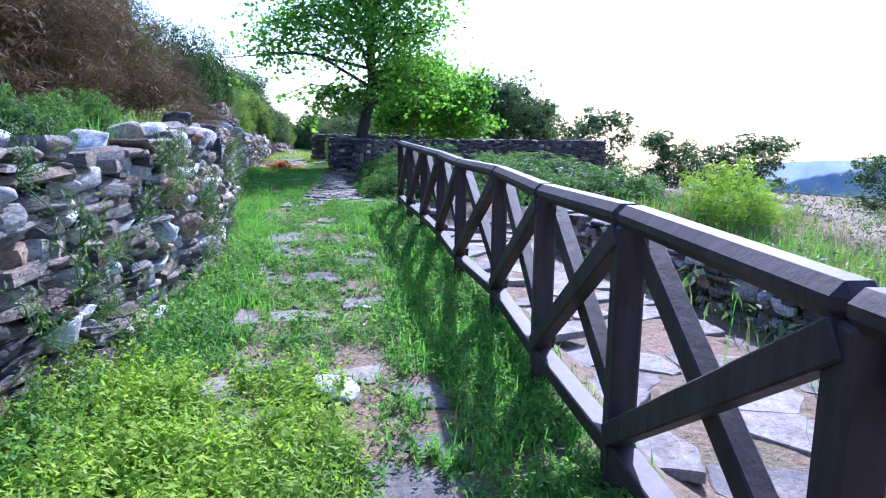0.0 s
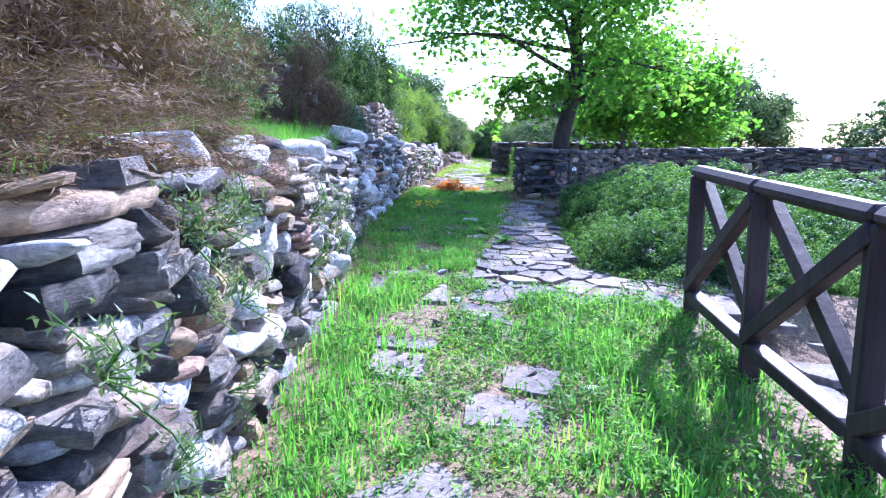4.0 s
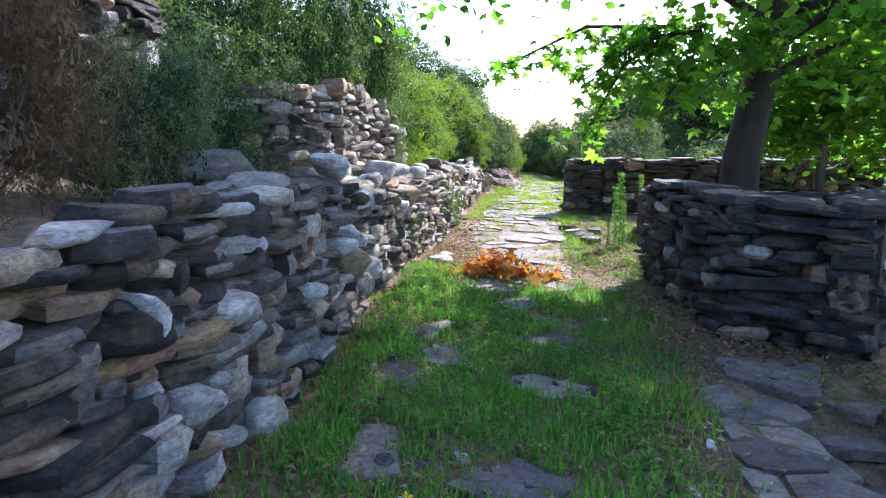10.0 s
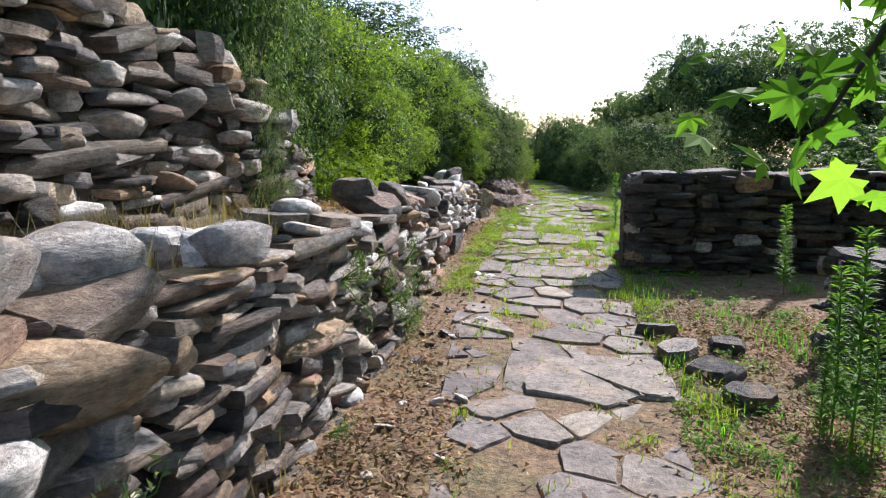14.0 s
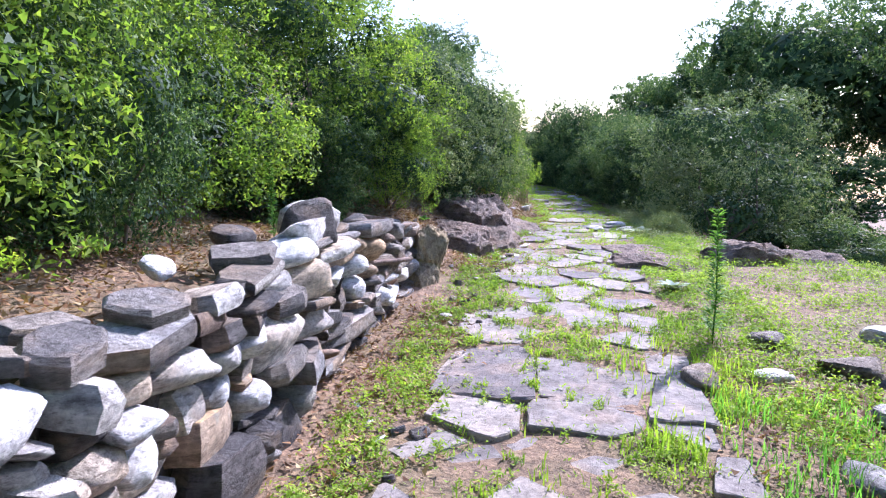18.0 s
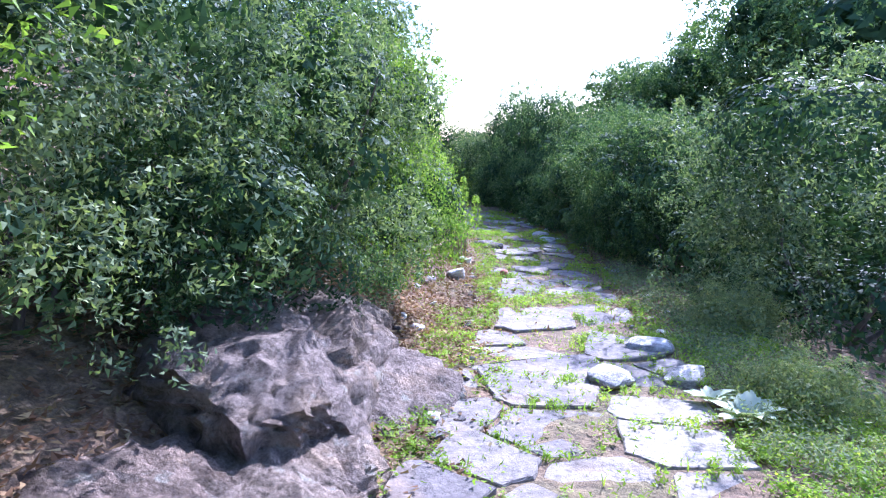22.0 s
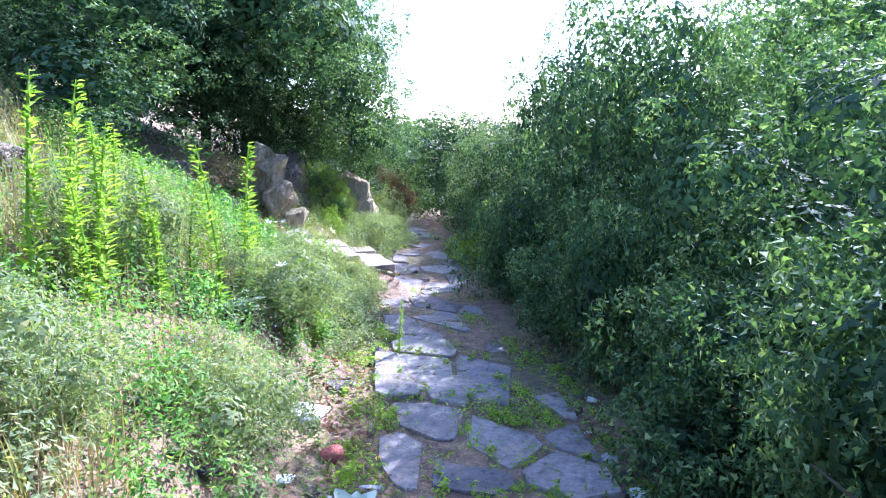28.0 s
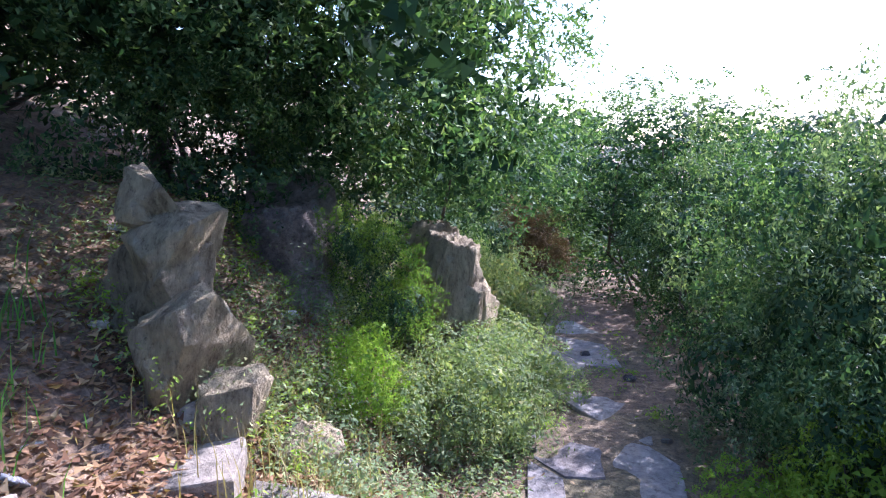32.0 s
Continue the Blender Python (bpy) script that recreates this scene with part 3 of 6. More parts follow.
# ---- upper terrace wall, above the long wall ----
def straight_wall(name, label, line, foot, top, thick, seed, lean_slate=0.85, pale=0.15, both=True, ends=True, limit=300, depth=0.3, dark=True):
    """A dry-stone wall along a plan line; its front looks to the right of the line's direction. top: one height, or one for each point."""
    r = np.random.default_rng(seed)
    P = [Vector((*p, 0)) for p in line]
    tops = list(top) if isinstance(top, (list, tuple)) else [top] * len(P)
    back = []
    for i, p in enumerate(P):
        d = (P[min(i + 1, len(P) - 1)] - P[max(i - 1, 0)]).normalized()
        back.append(p - Vector((d.y, -d.x, 0)) * thick)
    ins = lambda a, b: (a.x + (b.x - a.x) * 0.3, a.y + (b.y - a.y) * 0.3)
    outline = [ins(a, b) for a, b in zip(P, back)] + [ins(b, a) for a, b in zip(P[::-1], back[::-1])]
    crest = {p: q - 0.09 for p, q in zip(outline, tops + tops[::-1])}
    w = thing(name, label, "stone wall", None, core(outline, lambda x, y: foot - 0.3, lambda x, y: crest[(x, y)], PACKING), kind="structure")
    stones = []
    between = lambda a, b: (lambda q: a + (b - a) * q - 0.06 + 0.02 * math.sin(q * 9))
    for a, b, ha, hb in zip(P[:-1], P[1:], tops[:-1], tops[1:]):
        stones += face_stones(a.xy, b.xy, lambda q: foot, between(ha, hb), r, lean_slate, pale, depth, dark)
    if ends:
        stones += face_stones(back[0].xy, P[0].xy, lambda q: foot, lambda q: tops[0] - 0.06, r, lean_slate, pale, depth, dark)
        stones += face_stones(P[-1].xy, back[-1].xy, lambda q: foot, lambda q: tops[-1] - 0.06, r, lean_slate, pale, depth, dark)
    caps = []
    for a, b, c, ha, hb in zip(P[:-1], P[1:], back[:-1], tops[:-1], tops[1:]):
        n = max(1, int((b - a).length / (0.42 if dark is True else 0.26)))
        d = (b - a).normalized()
        for i in range(n):
            q = (i + 0.5) / n
            p = a + (b - a) * q + (c - a) * (0.5 if dark is True else r.uniform(0.2, 0.6))
            tall = r.uniform(0.05, 0.085) if dark is True else r.uniform(0.06, 0.2)
            p.z = ha + (hb - ha) * q - 0.03 + r.uniform(-0.015, 0.02) + (0 if dark is True else tall * 0.3)
            ang = math.atan2(d.y, d.x)
            size = (0.50 * r.uniform(0.85, 1.2), thick * r.uniform(0.9, 1.08)) if dark is True else (r.uniform(0.2, 0.45), r.uniform(0.2, 0.4))
            m = Matrix.Translation(p) @ Euler((r.normal(0, 0.03 if dark is True else 0.15), r.normal(0, 0.04 if dark is True else 0.15), ang + r.normal(0, 0.1))).to_matrix().to_4x4() @ Matrix.Diagonal((*size, tall, 1))
            caps.append(((SLATES if dark is True else BLOCKS + FLAGS)[r.integers(14)], m))
    if both:
        for a, b, ha, hb in zip(back[:-1], back[1:], tops[:-1], tops[1:]):
            stones += face_stones(b.xy, a.xy, lambda q: foot, between(hb, ha), r, lean_slate, pale, depth, dark)
    add_stones(w, caps + stones, limit)
    return w


straight_wall("wall_terrace", "tall rough dry-stone terrace wall above the path wall", [(-9.2, 20.3), (-7.9, 20.85), (-7.15, 21.5), (-7.1, 22.4), (-7.25, 23.4), (-7.35, 24.5), (-7.45, 25.4), (-7.75, 26.2)], 0.75, [2.05, 2.0, 1.98, 2.05, 2.1, 1.95, 1.5, 1.15], 0.5, 31, 0.76, 1.1, both=False, dark=0.7, limit=420)
straight_wall("wall_terrace_far", "dark dry-stone terrace wall high on the bank", [(-8.3, 17.7), (-7.45, 18.4), (-7.3, 19.2), (-7.55, 20.1), (-8.3, 20.8)], 1.1, [2.75, 2.75, 2.7, 2.6, 2.5], 0.5, 32, 0.85, 0.15, both=False)
# yard walls
straight_wall("wall_yard_near", "low wall of thin dark slate slabs at the yard corner", [(-3.75, 22.5), (-3.12, 20.15), (-2.3, 19.75)], 0.0, 1.10, 0.55, 33, 0.92, 0.12)
straight_wall("wall_yard_east", "long low wall of thin dark slate slabs behind shrubs", [(-2.0, 20.35), (-1.36, 22.2), (-0.3, 23.7), (2.5, 24.4), (6.0, 25.3)], -0.1, 1.06, 0.5, 34, 0.92, 0.12)
straight_wall("wall_yard_far", "low wall of stacked dark slate slabs ending beside the paved path", [(-5.3, 28.12), (-4.6, 28.28), (-2.6, 29.0), (0.5, 30.1)], 0.0, 1.14, 0.62, 35, 0.93, 0.1)
straight_wall("wall_yard_bench", "lower slate ledge in front of the yard wall", [(-3.75, 25.35), (-2.0, 25.9), (0.0, 26.5)], 0.0, 0.76, 0.7, 36, 0.93, 0.1)


# ---- rail fence ----
def beam_mesh(name, a, b, w, h, mat, wear=0.006):
    """A squared timber between two points, with chamfered edges."""
    a, b = Vector(a), Vector(b)
    d = (b - a)
    ln = d.length
    bm = bmesh.new()
    bmesh.ops.create_cube(bm, size=1)
    bmesh.ops.scale(bm, vec=(w, h, ln), verts=bm.verts)
    bmesh.ops.bevel(bm, geom=bm.edges[:], offset=wear, segments=1, affect="EDGES")
    z = d.normalized()
    x = Vector((z.y, -z.x, 0)).normalized() if abs(z.z) < 0.999 else Vector((1, 0, 0))
    y = z.cross(x)
    m = Matrix((x, y, z)).transposed().to_4x4()
    m.translation = (a + b) / 2
    bm.transform(m)
    return bm_mesh(name, bm, mat)


POSTS_Y = [-1.3, 0.0, 1.25, 2.45, 3.65, 5.0, 6.38, 7.85, 9.2, 10.3, 11.45]
fence = thing("fence", "dark stained timber rail fence with crossed braces along the path", "fence")
feet = [Vector((float(fence_x(y)), y, float(height(fence_x(y), y)))) for y in POSTS_Y]
for p in feet:
    part("post", beam_mesh("post", p + Vector((0, 0, -0.2)), p + Vector((0, 0, 1.06)), 0.105, 0.105, TIMBER, 0.012), fence)
for a, b in zip(feet[:-1], feet[1:]):
    side = (b - a).cross(Vector((0, 0, 1))).normalized() * 0.045
    up = lambda p, z: p + Vector((0, 0, z))
    part("top_rail", beam_mesh("top_rail", up(a, 1.09) - (b - a) * 0.0, up(b, 1.09), 0.12, 0.085, TIMBER, 0.03), fence, None, "sun-bleached top rail")
    part("bottom_rail", beam_mesh("bottom_rail", up(a, 0.20), up(b, 0.20), 0.10, 0.075, TIMBER), fence)
    part("brace", beam_mesh("brace", up(a, 0.25) + side, up(b, 1.03) + side, 0.075, 0.09, TIMBER), fence)
    part("brace", beam_mesh("brace", up(a, 1.03) - side * 0.6, up(b, 0.25) - side * 0.6, 0.075, 0.09, TIMBER), fence)


# ---- leaves ----
def leaf_shapes(centres, normals, length, width, r, fold=0.15, kite=False):
    """Small pointed leaves at the places given, facing the normals given; a fold lifts their tips."""
    n = len(centres)
    nn = normals / (np.linalg.norm(normals, axis=1)[:, None] + 1e-9)
    t = np.cross(nn, r.normal(size=(n, 3)))
    t /= np.linalg.norm(t, axis=1)[:, None] + 1e-9
    s = np.cross(nn, t)
    L = (length * r.uniform(0.65, 1.25, n))[:, None]
    W = (width * r.uniform(0.65, 1.25, n))[:, None]
    if kite:
        a, c = centres - t * L * 0.5, centres + t * L * 0.5 - nn * L * 0.12
        b, d = centres + s * W * 0.5 + t * L * 0.08 + nn * W * fold, centres - s * W * 0.5 + t * L * 0.08 + nn * W * fold
        return np.stack([a, b, c, d], 1).reshape(-1, 3), np.arange(4 * n).reshape(n, 4)
    skew = r.uniform(-0.25, 0.15, n)[:, None]
    a = centres - t * L * 0.5 - s * W * 0.5 * skew
    b = centres + s * W * 0.6 + t * L * skew
    c = centres + t * L * 0.55 - s * W * 0.45 + nn * W * fold
    v = np.stack([a, b, c], 1).reshape(-1, 3)
    return v, np.arange(3 * n).reshape(n, 3)


def crown(lobes, clusters, per, length, width, r, spread=0.11, flat=0.0, kite=False):
    """Leaves in many small sprays on the skins of several lobes (centre, radii)."""
    vol = np.array([rx * ry + ry * rz + rx * rz for _, (rx, ry, rz) in lobes])
    pick = r.choice(len(lobes), clusters, p=vol / vol.sum())
    C = np.array([c for c, _ in lobes], float)[pick]
    R = np.array([q for _, q in lobes], float)[pick]
    u = r.normal(size=(clusters, 3))
    u /= np.linalg.norm(u, axis=1)[:, None]
    rad = 1 - np.abs(r.normal(0, 0.16, clusters))
    rad *= 1 + 0.13 * np.sin(u[:, 0] * 7 + pick) * np.sin(u[:, 1] * 6 + 2 * pick) + 0.08 * np.sin(u[:, 2] * 11 + u[:, 0] * 5)
    p = C + u * R * rad[:, None]
    keep = p[:, 2] > flat
    p, u = p[keep], u[keep]
    n = len(p)
    # each spray is a small dome that faces outwards and up, so that it shades what lies below it
    size = np.repeat(spread * r.uniform(0.6, 1.7, n), per)[:, None]
    face = np.repeat(u, per, 0) * 0.75 + np.array([0, 0, 0.45])
    d = r.normal(size=(n * per, 3))
    d = d / np.linalg.norm(d, axis=1)[:, None] + face
    d /= np.linalg.norm(d, axis=1)[:, None]
    cen = np.repeat(p, per, 0) + d * size * r.uniform(0.55, 1.15, (n * per, 1))
    nor = d + r.normal(size=(n * per, 3)) * 0.55
    return leaf_shapes(cen, nor, length, width, r, 0.15, kite), p


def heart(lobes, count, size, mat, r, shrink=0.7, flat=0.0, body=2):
    """The closed inner layer of leaves in a dense crown, lying along the skins of its lobes; in SHADE its dark colour
    stands for the shade inside.
    """
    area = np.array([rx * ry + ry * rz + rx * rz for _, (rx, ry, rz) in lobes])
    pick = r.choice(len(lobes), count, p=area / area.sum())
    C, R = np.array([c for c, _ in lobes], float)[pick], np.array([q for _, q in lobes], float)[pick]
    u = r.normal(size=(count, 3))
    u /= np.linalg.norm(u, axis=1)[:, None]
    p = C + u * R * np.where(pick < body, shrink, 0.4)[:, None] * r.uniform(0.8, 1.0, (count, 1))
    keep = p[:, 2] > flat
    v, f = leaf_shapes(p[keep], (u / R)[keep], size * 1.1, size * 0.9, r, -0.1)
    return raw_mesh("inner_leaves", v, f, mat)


def twiggy(lobes, r, base_r, count, foot=(0, 0, -0.2)):
    """Bent stems from the foot into the lobes."""
    limbs = []
    for i in range(count):
        c, q = lobes[i % len(lobes)]
        e = Vector(c) + Vector(r.normal(size=3) * np.array(q) * 0.35)
        f = Vector(foot) + Vector((r.normal(0, base_r * 1.5), r.normal(0, base_r * 1.5), 0))
        k = f.lerp(e, 0.5) + Vector(r.normal(size=3) * 0.12)
        limbs.append(([f, f.lerp(k, 0.5) + Vector((r.normal(0, .04), r.normal(0, .04), 0.03)), k, e], [base_r, base_r * 0.8, base_r * 0.55, base_r * 0.2]))
    return limbs


def clumps(lobes, count, small, large, r, floor=0.0):
    """Small rounded tufts of foliage scattered over the outside of several lobes."""
    area = np.array([rx * ry + ry * rz + rx * rz for _, (rx, ry, rz) in lobes])
    C, R = np.array([c for c, _ in lobes], float), np.array([q for _, q in lobes], float)
    out = []
    for _ in range(count * 12):
        if len(out) == count:
            break
        i = r.choice(len(lobes), p=area / area.sum())
        u = r.normal(size=3)
        u /= np.linalg.norm(u)
        p = C[i] + u * R[i] * r.uniform(0.82, 1.06)
        inside = (((p - C) / R) ** 2).sum(1) < 0.62
        inside[i] = False
        if inside.any() or p[2] < floor:
            continue
        q = r.uniform(small, large)
        out.append((tuple(p), (q, q, q * r.uniform(0.6, 0.95))))
    return out


def make_bush(name, label, mat, seed, clusters, per, length, width, tall=1.0, lobes_n=9, spread=0.095, base_scale=1.5, foot=0.0, inner=None):
    """A shrub of one metre radius, about 1.9 metres tall times tall; it is scaled where it stands."""
    r = np.random.default_rng(seed)
    k = 1 / base_scale
    lobes = [((0, 0, (0.74 + 0.3 * foot) * tall), (0.56, 0.56, (0.66 - 0.3 * foot) * tall)), ((0, 0, (0.28 + foot) * tall), (0.78, 0.78, 0.34 * tall))]
    for i in range(lobes_n):
        w = 2 * math.pi * i / lobes_n * 1.7 + r.uniform(-0.4, 0.4)
        d = r.uniform(0.45, 0.8)
        z = r.uniform(0.2 + foot, 1.6) * tall
        q = r.uniform(0.24, 0.5)
        fade = 1.15 - 0.3 * z / tall
        lobes.append(((d * math.cos(w) * fade, d * math.sin(w) * fade, z), (q, q, q * r.uniform(0.8, 1.1))))
    (v, f), _ = crown(clumps(lobes, 95, 0.10, 0.25, r), clusters, per, length * k, width * k, r, spread * 0.62)
    b = thing(name, label, "shrub")
    part("crown", raw_mesh("crown", v, f, mat), b)
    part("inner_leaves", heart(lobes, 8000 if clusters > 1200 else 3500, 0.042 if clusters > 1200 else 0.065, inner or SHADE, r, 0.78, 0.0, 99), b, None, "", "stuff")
    for limb in twiggy(lobes, r, 0.022, 7):
        part("stem", tubes_mesh("stem", [limb], BARK, 5), b)
    return b


KINDS = {
    "dense": make_bush("lentisk_bush", "dense dark green lentisk bush with small glossy leaves", LENTISK, 1, 1700, 19, 0.041, 0.027, 1.0, 12, 0.08),
    "dense2": make_bush("lentisk_bush", "dense dark green lentisk bush with small glossy leaves", LENTISK, 2, 1700, 19, 0.041, 0.027, 1.0, 17, 0.08),
    "grey": make_bush("grey_bush", "rounded grey-green bush with fine leaves", OLIVE, 3, 1900, 18, 0.038, 0.021, 0.95, 22, 0.075),
    "far": make_bush("distant_bush", "dark green bush in the distance", LENTISK, 4, 1000, 16, 0.09, 0.055),
    "bright": make_bush("bright_bush", "sunlit bright green bush with small rounded leaves", BRIGHT, 12, 1700, 19, 0.044, 0.030, 1.0, 14, 0.10, 1.5, 0.22),
    "sage": make_bush("herb_mound", "soft grey-green mounded herb on the stony bank", SAGE, 15, 900, 14, 0.085, 0.030, 0.6, 14, 0.16, 1.5, 0.0, SAGE),
    "skirt": make_bush("lentisk_shoots", "low lentisk shoots with small leaves leaning over the path edge", LENTISK, 9, 1000, 16, 0.066, 0.040, 0.7, 12, 0.12),
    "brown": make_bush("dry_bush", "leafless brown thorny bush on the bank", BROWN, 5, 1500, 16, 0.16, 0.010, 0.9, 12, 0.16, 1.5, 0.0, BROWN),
    "yellow": make_bush("broom_bush", "yellow-green bush with small leaves", LIME, 6, 900, 16, 0.038, 0.022, 0.9, 9, 0.09, 1.0, 0.0, LIME),
    "low": make_bush("bramble_bush", "low sprawling green bramble shrub", BRAMBLE, 8, 1700, 22, 0.056, 0.036, 0.55, 18, 0.085),
}
used_bush = set()
BUSHES = [  # kind, x, y, radius, height, turn
    # behind the long wall
    ("brown", -3.5, 3.0, 1.0, 1.3, 10), ("brown", -4.6, 3.6, 1.3, 2.2, 110), ("brown", -5.3, 6.4, 1.6, 2.6, 210), ("low", -2.55, 2.8, 0.4, 0.6, 0), ("low", -2.6, 3.7, 0.42, 0.6, 40), ("low", -2.75, 4.6, 0.4, 0.5, 90), ("low", -3.0, 5.6, 0.4, 0.45, 170), ("grey", -6.2, 9.6, 1.2, 1.7, 0), ("brown", -4.4, 5.4, 1.5, 2.1, 70), ("brown", -5.1, 8.0, 1.6, 2.1, 150), ("brown", -4.95, 10.0, 1.25, 1.9, 290), ("far", -7.6, 8.6, 1.9, 2.0, 20), ("brown", -6.6, 10.8, 1.5, 1.7, 220),
    ("brown", -6.4, 17.3, 0.62, 2.0, 40), ("brown", -6.9, 15.6, 0.7, 1.6, 140), ("far", -10.2, 14.0, 2.0, 2.2, 200), ("brown", -8.6, 13.4, 1.1, 1.7, 300), 
     ("dense2", -10.9, 27.2, 2.4, 2.6, 220), 
    ("yellow", -8.6, 28.1, 0.85, 1.1, 50), ("bright", -9.5, 28.9, 1.35, 2.3, 320), ("bright", -9.55, 31.1, 1.35, 2.35, 90), ("bright", -9.55, 33.6, 1.25, 2.2, 10),
    ("grey", -9.35, 35.2, 1.25, 2.2, 140), ("dense", -8.95, 36.0, 0.75, 1.4, 40), ("grey", -9.2, 37.0, 1.15, 2.25, 250), ("dense", -9.7, 38.6, 0.95, 2.3, 60), ("dense2", -12.2, 35.6, 2.4, 2.8, 160), ("dense2", -11.7, 31.5, 2.2, 2.8, 10), ("yellow", -9.45, 39.55, 0.6, 1.5, 60), ("bright", -9.15, 39.3, 0.75, 1.8, 60), ("dense2", -11.0, 39.9, 1.3, 2.0, 200),
    ("bright", -8.8, 33.6, 0.5, 1.25, 0), ("dense", -9.75, 32.6, 0.75, 1.35, 30), ("dense2", -9.2, 33.0, 0.55, 1.1, 130), ("dense2", -10.3, 32.0, 0.85, 1.6, 230), ("dense", -9.6, 30.2, 0.6, 1.1, 330), ("dense", -8.9, 29.9, 0.7, 1.7, 130), ("bright", -8.72, 37.95, 0.75, 1.9, 60),
    ("brown", -5.7, 9.6, 1.7, 2.9, 33), ("brown", -4.7, 7.2, 1.3, 2.4, 250), ("grey", -6.5, 12.6, 1.3, 2.6, 30), ("dense", -7.2, 14.4, 1.2, 2.6, 130), ("grey", -6.4, 18.5, 0.45, 1.2, 200), ("dense", -6.55, 19.3, 0.42, 1.2, 70),
    ("dense2", -8.7, 17.8, 1.3, 2.8, 100), ("dense", -9.0, 20.2, 1.5, 3.0, 30), ("dense2", -8.7, 22.3, 1.2, 3.6, 20), ("dense", -8.35, 23.9, 1.0, 3.7, 120), ("dense2", -8.35, 25.4, 1.0, 3.5, 300), ("grey", -7.6, 24.9, 0.28, 1.3, 290), ("dense", -9.0, 26.8, 1.1, 3.0, 200),
    ("brown", -3.15, 8.2, 0.75, 0.55, 77), ("brown", -3.5, 9.3, 0.7, 0.5, 177),
    # bank and its far end
    ("dense2", -14.0, 47.0, 1.5, 2.2, 140), ("dense", -14.4, 51.6, 1.25, 2.6, 250), ("far", -16.4, 49.6, 2.2, 3.0, 10), ("dense2", -14.5, 50.4, 1.1, 2.2, 80),
    ("bright", -13.25, 50.35, 0.34, 0.85, 10), ("yellow", -12.9, 49.75, 0.3, 0.55, 60), ("grey", -15.2, 54.6, 1.1, 1.7, 90), ("grey", -14.1, 53.0, 0.55, 1.0, 200), ("sage", -12.55, 50.1, 0.5, 0.55, 0), ("sage", -12.6, 50.9, 0.5, 0.5, 120), ("sage", -13.3, 52.0, 0.5, 0.7, 200), ("sage", -10.35, 43.4, 0.4, 0.45, 30), ("sage", -10.2, 44.3, 0.38, 0.4, 130), ("sage", -10.9, 45.6, 0.42, 0.45, 230), ("sage", -11.3, 44.7, 0.45, 0.5, 310), ("sage", -9.95, 42.7, 0.35, 0.4, 80), ("sage", -11.2, 46.6, 0.4, 0.4, 160), ("sage", -10.7, 42.4, 0.5, 0.6, 10), ("sage", -11.6, 43.6, 0.5, 0.6, 210),
    # right of the path
    ("grey", -5.2, 39.55, 1.62, 2.85, 10), ("dense", -4.9, 42.2, 1.6, 2.5, 250), ("sage", -6.1, 38.6, 0.4, 0.4, 50), ("sage", -11.55, 47.42, 0.3, 0.36, 20), ("sage", -11.3, 47.62, 0.24, 0.28, 120), ("sage", -11.8, 47.15, 0.36, 0.38, 220), ("sage", -11.25, 47.1, 0.3, 0.3, 290), ("sage", -6.0, 36.9, 0.35, 0.35, 150), ("dense", -6.35, 41.4, 1.0, 2.0, 290), ("dense2", -6.7, 42.6, 1.1, 2.0, 110), ("dense", -6.8, 43.8, 1.2, 2.0, 30), ("dense2", -7.3, 44.9, 1.2, 2.1, 160), ("dense", -7.95, 46.1, 1.15, 2.3, 250), ("dense2", -8.7, 47.2, 1.0, 2.7, 70), ("dense", -9.15, 48.4, 1.0, 2.85, 190), ("dense2", -9.6, 49.4, 0.9, 2.75, 20), ("grey", -10.3, 50.7, 0.9, 2.0, 190),
    ("grey", -10.55, 52.0, 1.2, 2.5, 310), ("dense2", -6.4, 47.6, 1.8, 3.0, 80), ("dense2", -12.4, 54.2, 1.4, 2.2, 130),
    ("dense2", -7.9, 51.4, 2.0, 3.0, 20), ("far", -15.2, 57.0, 1.7, 1.9, 40), ("far", -18.5, 60.5, 2.4, 2.0, 40), ("far", -4.0, 45.6, 2.0, 2.6, 40), ("yellow", -10.8, 49.9, 0.42, 0.85, 0), ("brown", -13.95, 54.1, 0.5, 1.0, 0), ("dense", -10.75, 50.9, 0.8, 1.7, 30), ("dense2", -11.65, 52.7, 0.8, 1.6, 130), ("far", -12.6, 57.0, 1.8, 2.2, 30), ("dense", -14.4, 55.3, 1.2, 2.0, 80), ("far", -9.5, 58, 2.4, 2.8, 0),
    # shrubs beyond the slabs, in front of the yard wall
    ("low", -0.35, 16.3, 1.3, 1.15, 10), ("low", 0.5, 14.5, 1.1, 0.95, 80), ("low", -0.85, 18.4, 1.1, 1.0, 160), ("low", 1.5, 16.8, 1.5, 1.05, 240), ("low", 2.8, 19.0, 1.8, 0.95, 300), ("low", 3.4, 14.8, 1.5, 1.0, 30),
    ("low", -0.9, 14.0, 0.85, 0.8, 40), ("low", -0.75, 15.2, 0.85, 0.85, 130), ("low", 0.0, 13.1, 0.9, 0.75, 220), ("low", -1.35, 17.5, 0.8, 0.8, 20), ("low", -1.6, 18.9, 0.7, 0.75, 75), ("low", 1.6, 13.6, 1.1, 0.8, 300),
    # distance on the right
    ("far", 6.5, 29.5, 1.9, 2.9, 60), ("far", 9.5, 29.0, 1.5, 2.4, 160), ("yellow", 5.4, 12.6, 0.9, 1.5, 60), ("far", 14.0, 32.0, 2.4, 2.8, 10), ("far", 19.0, 28.0, 2.4, 2.6, 210),
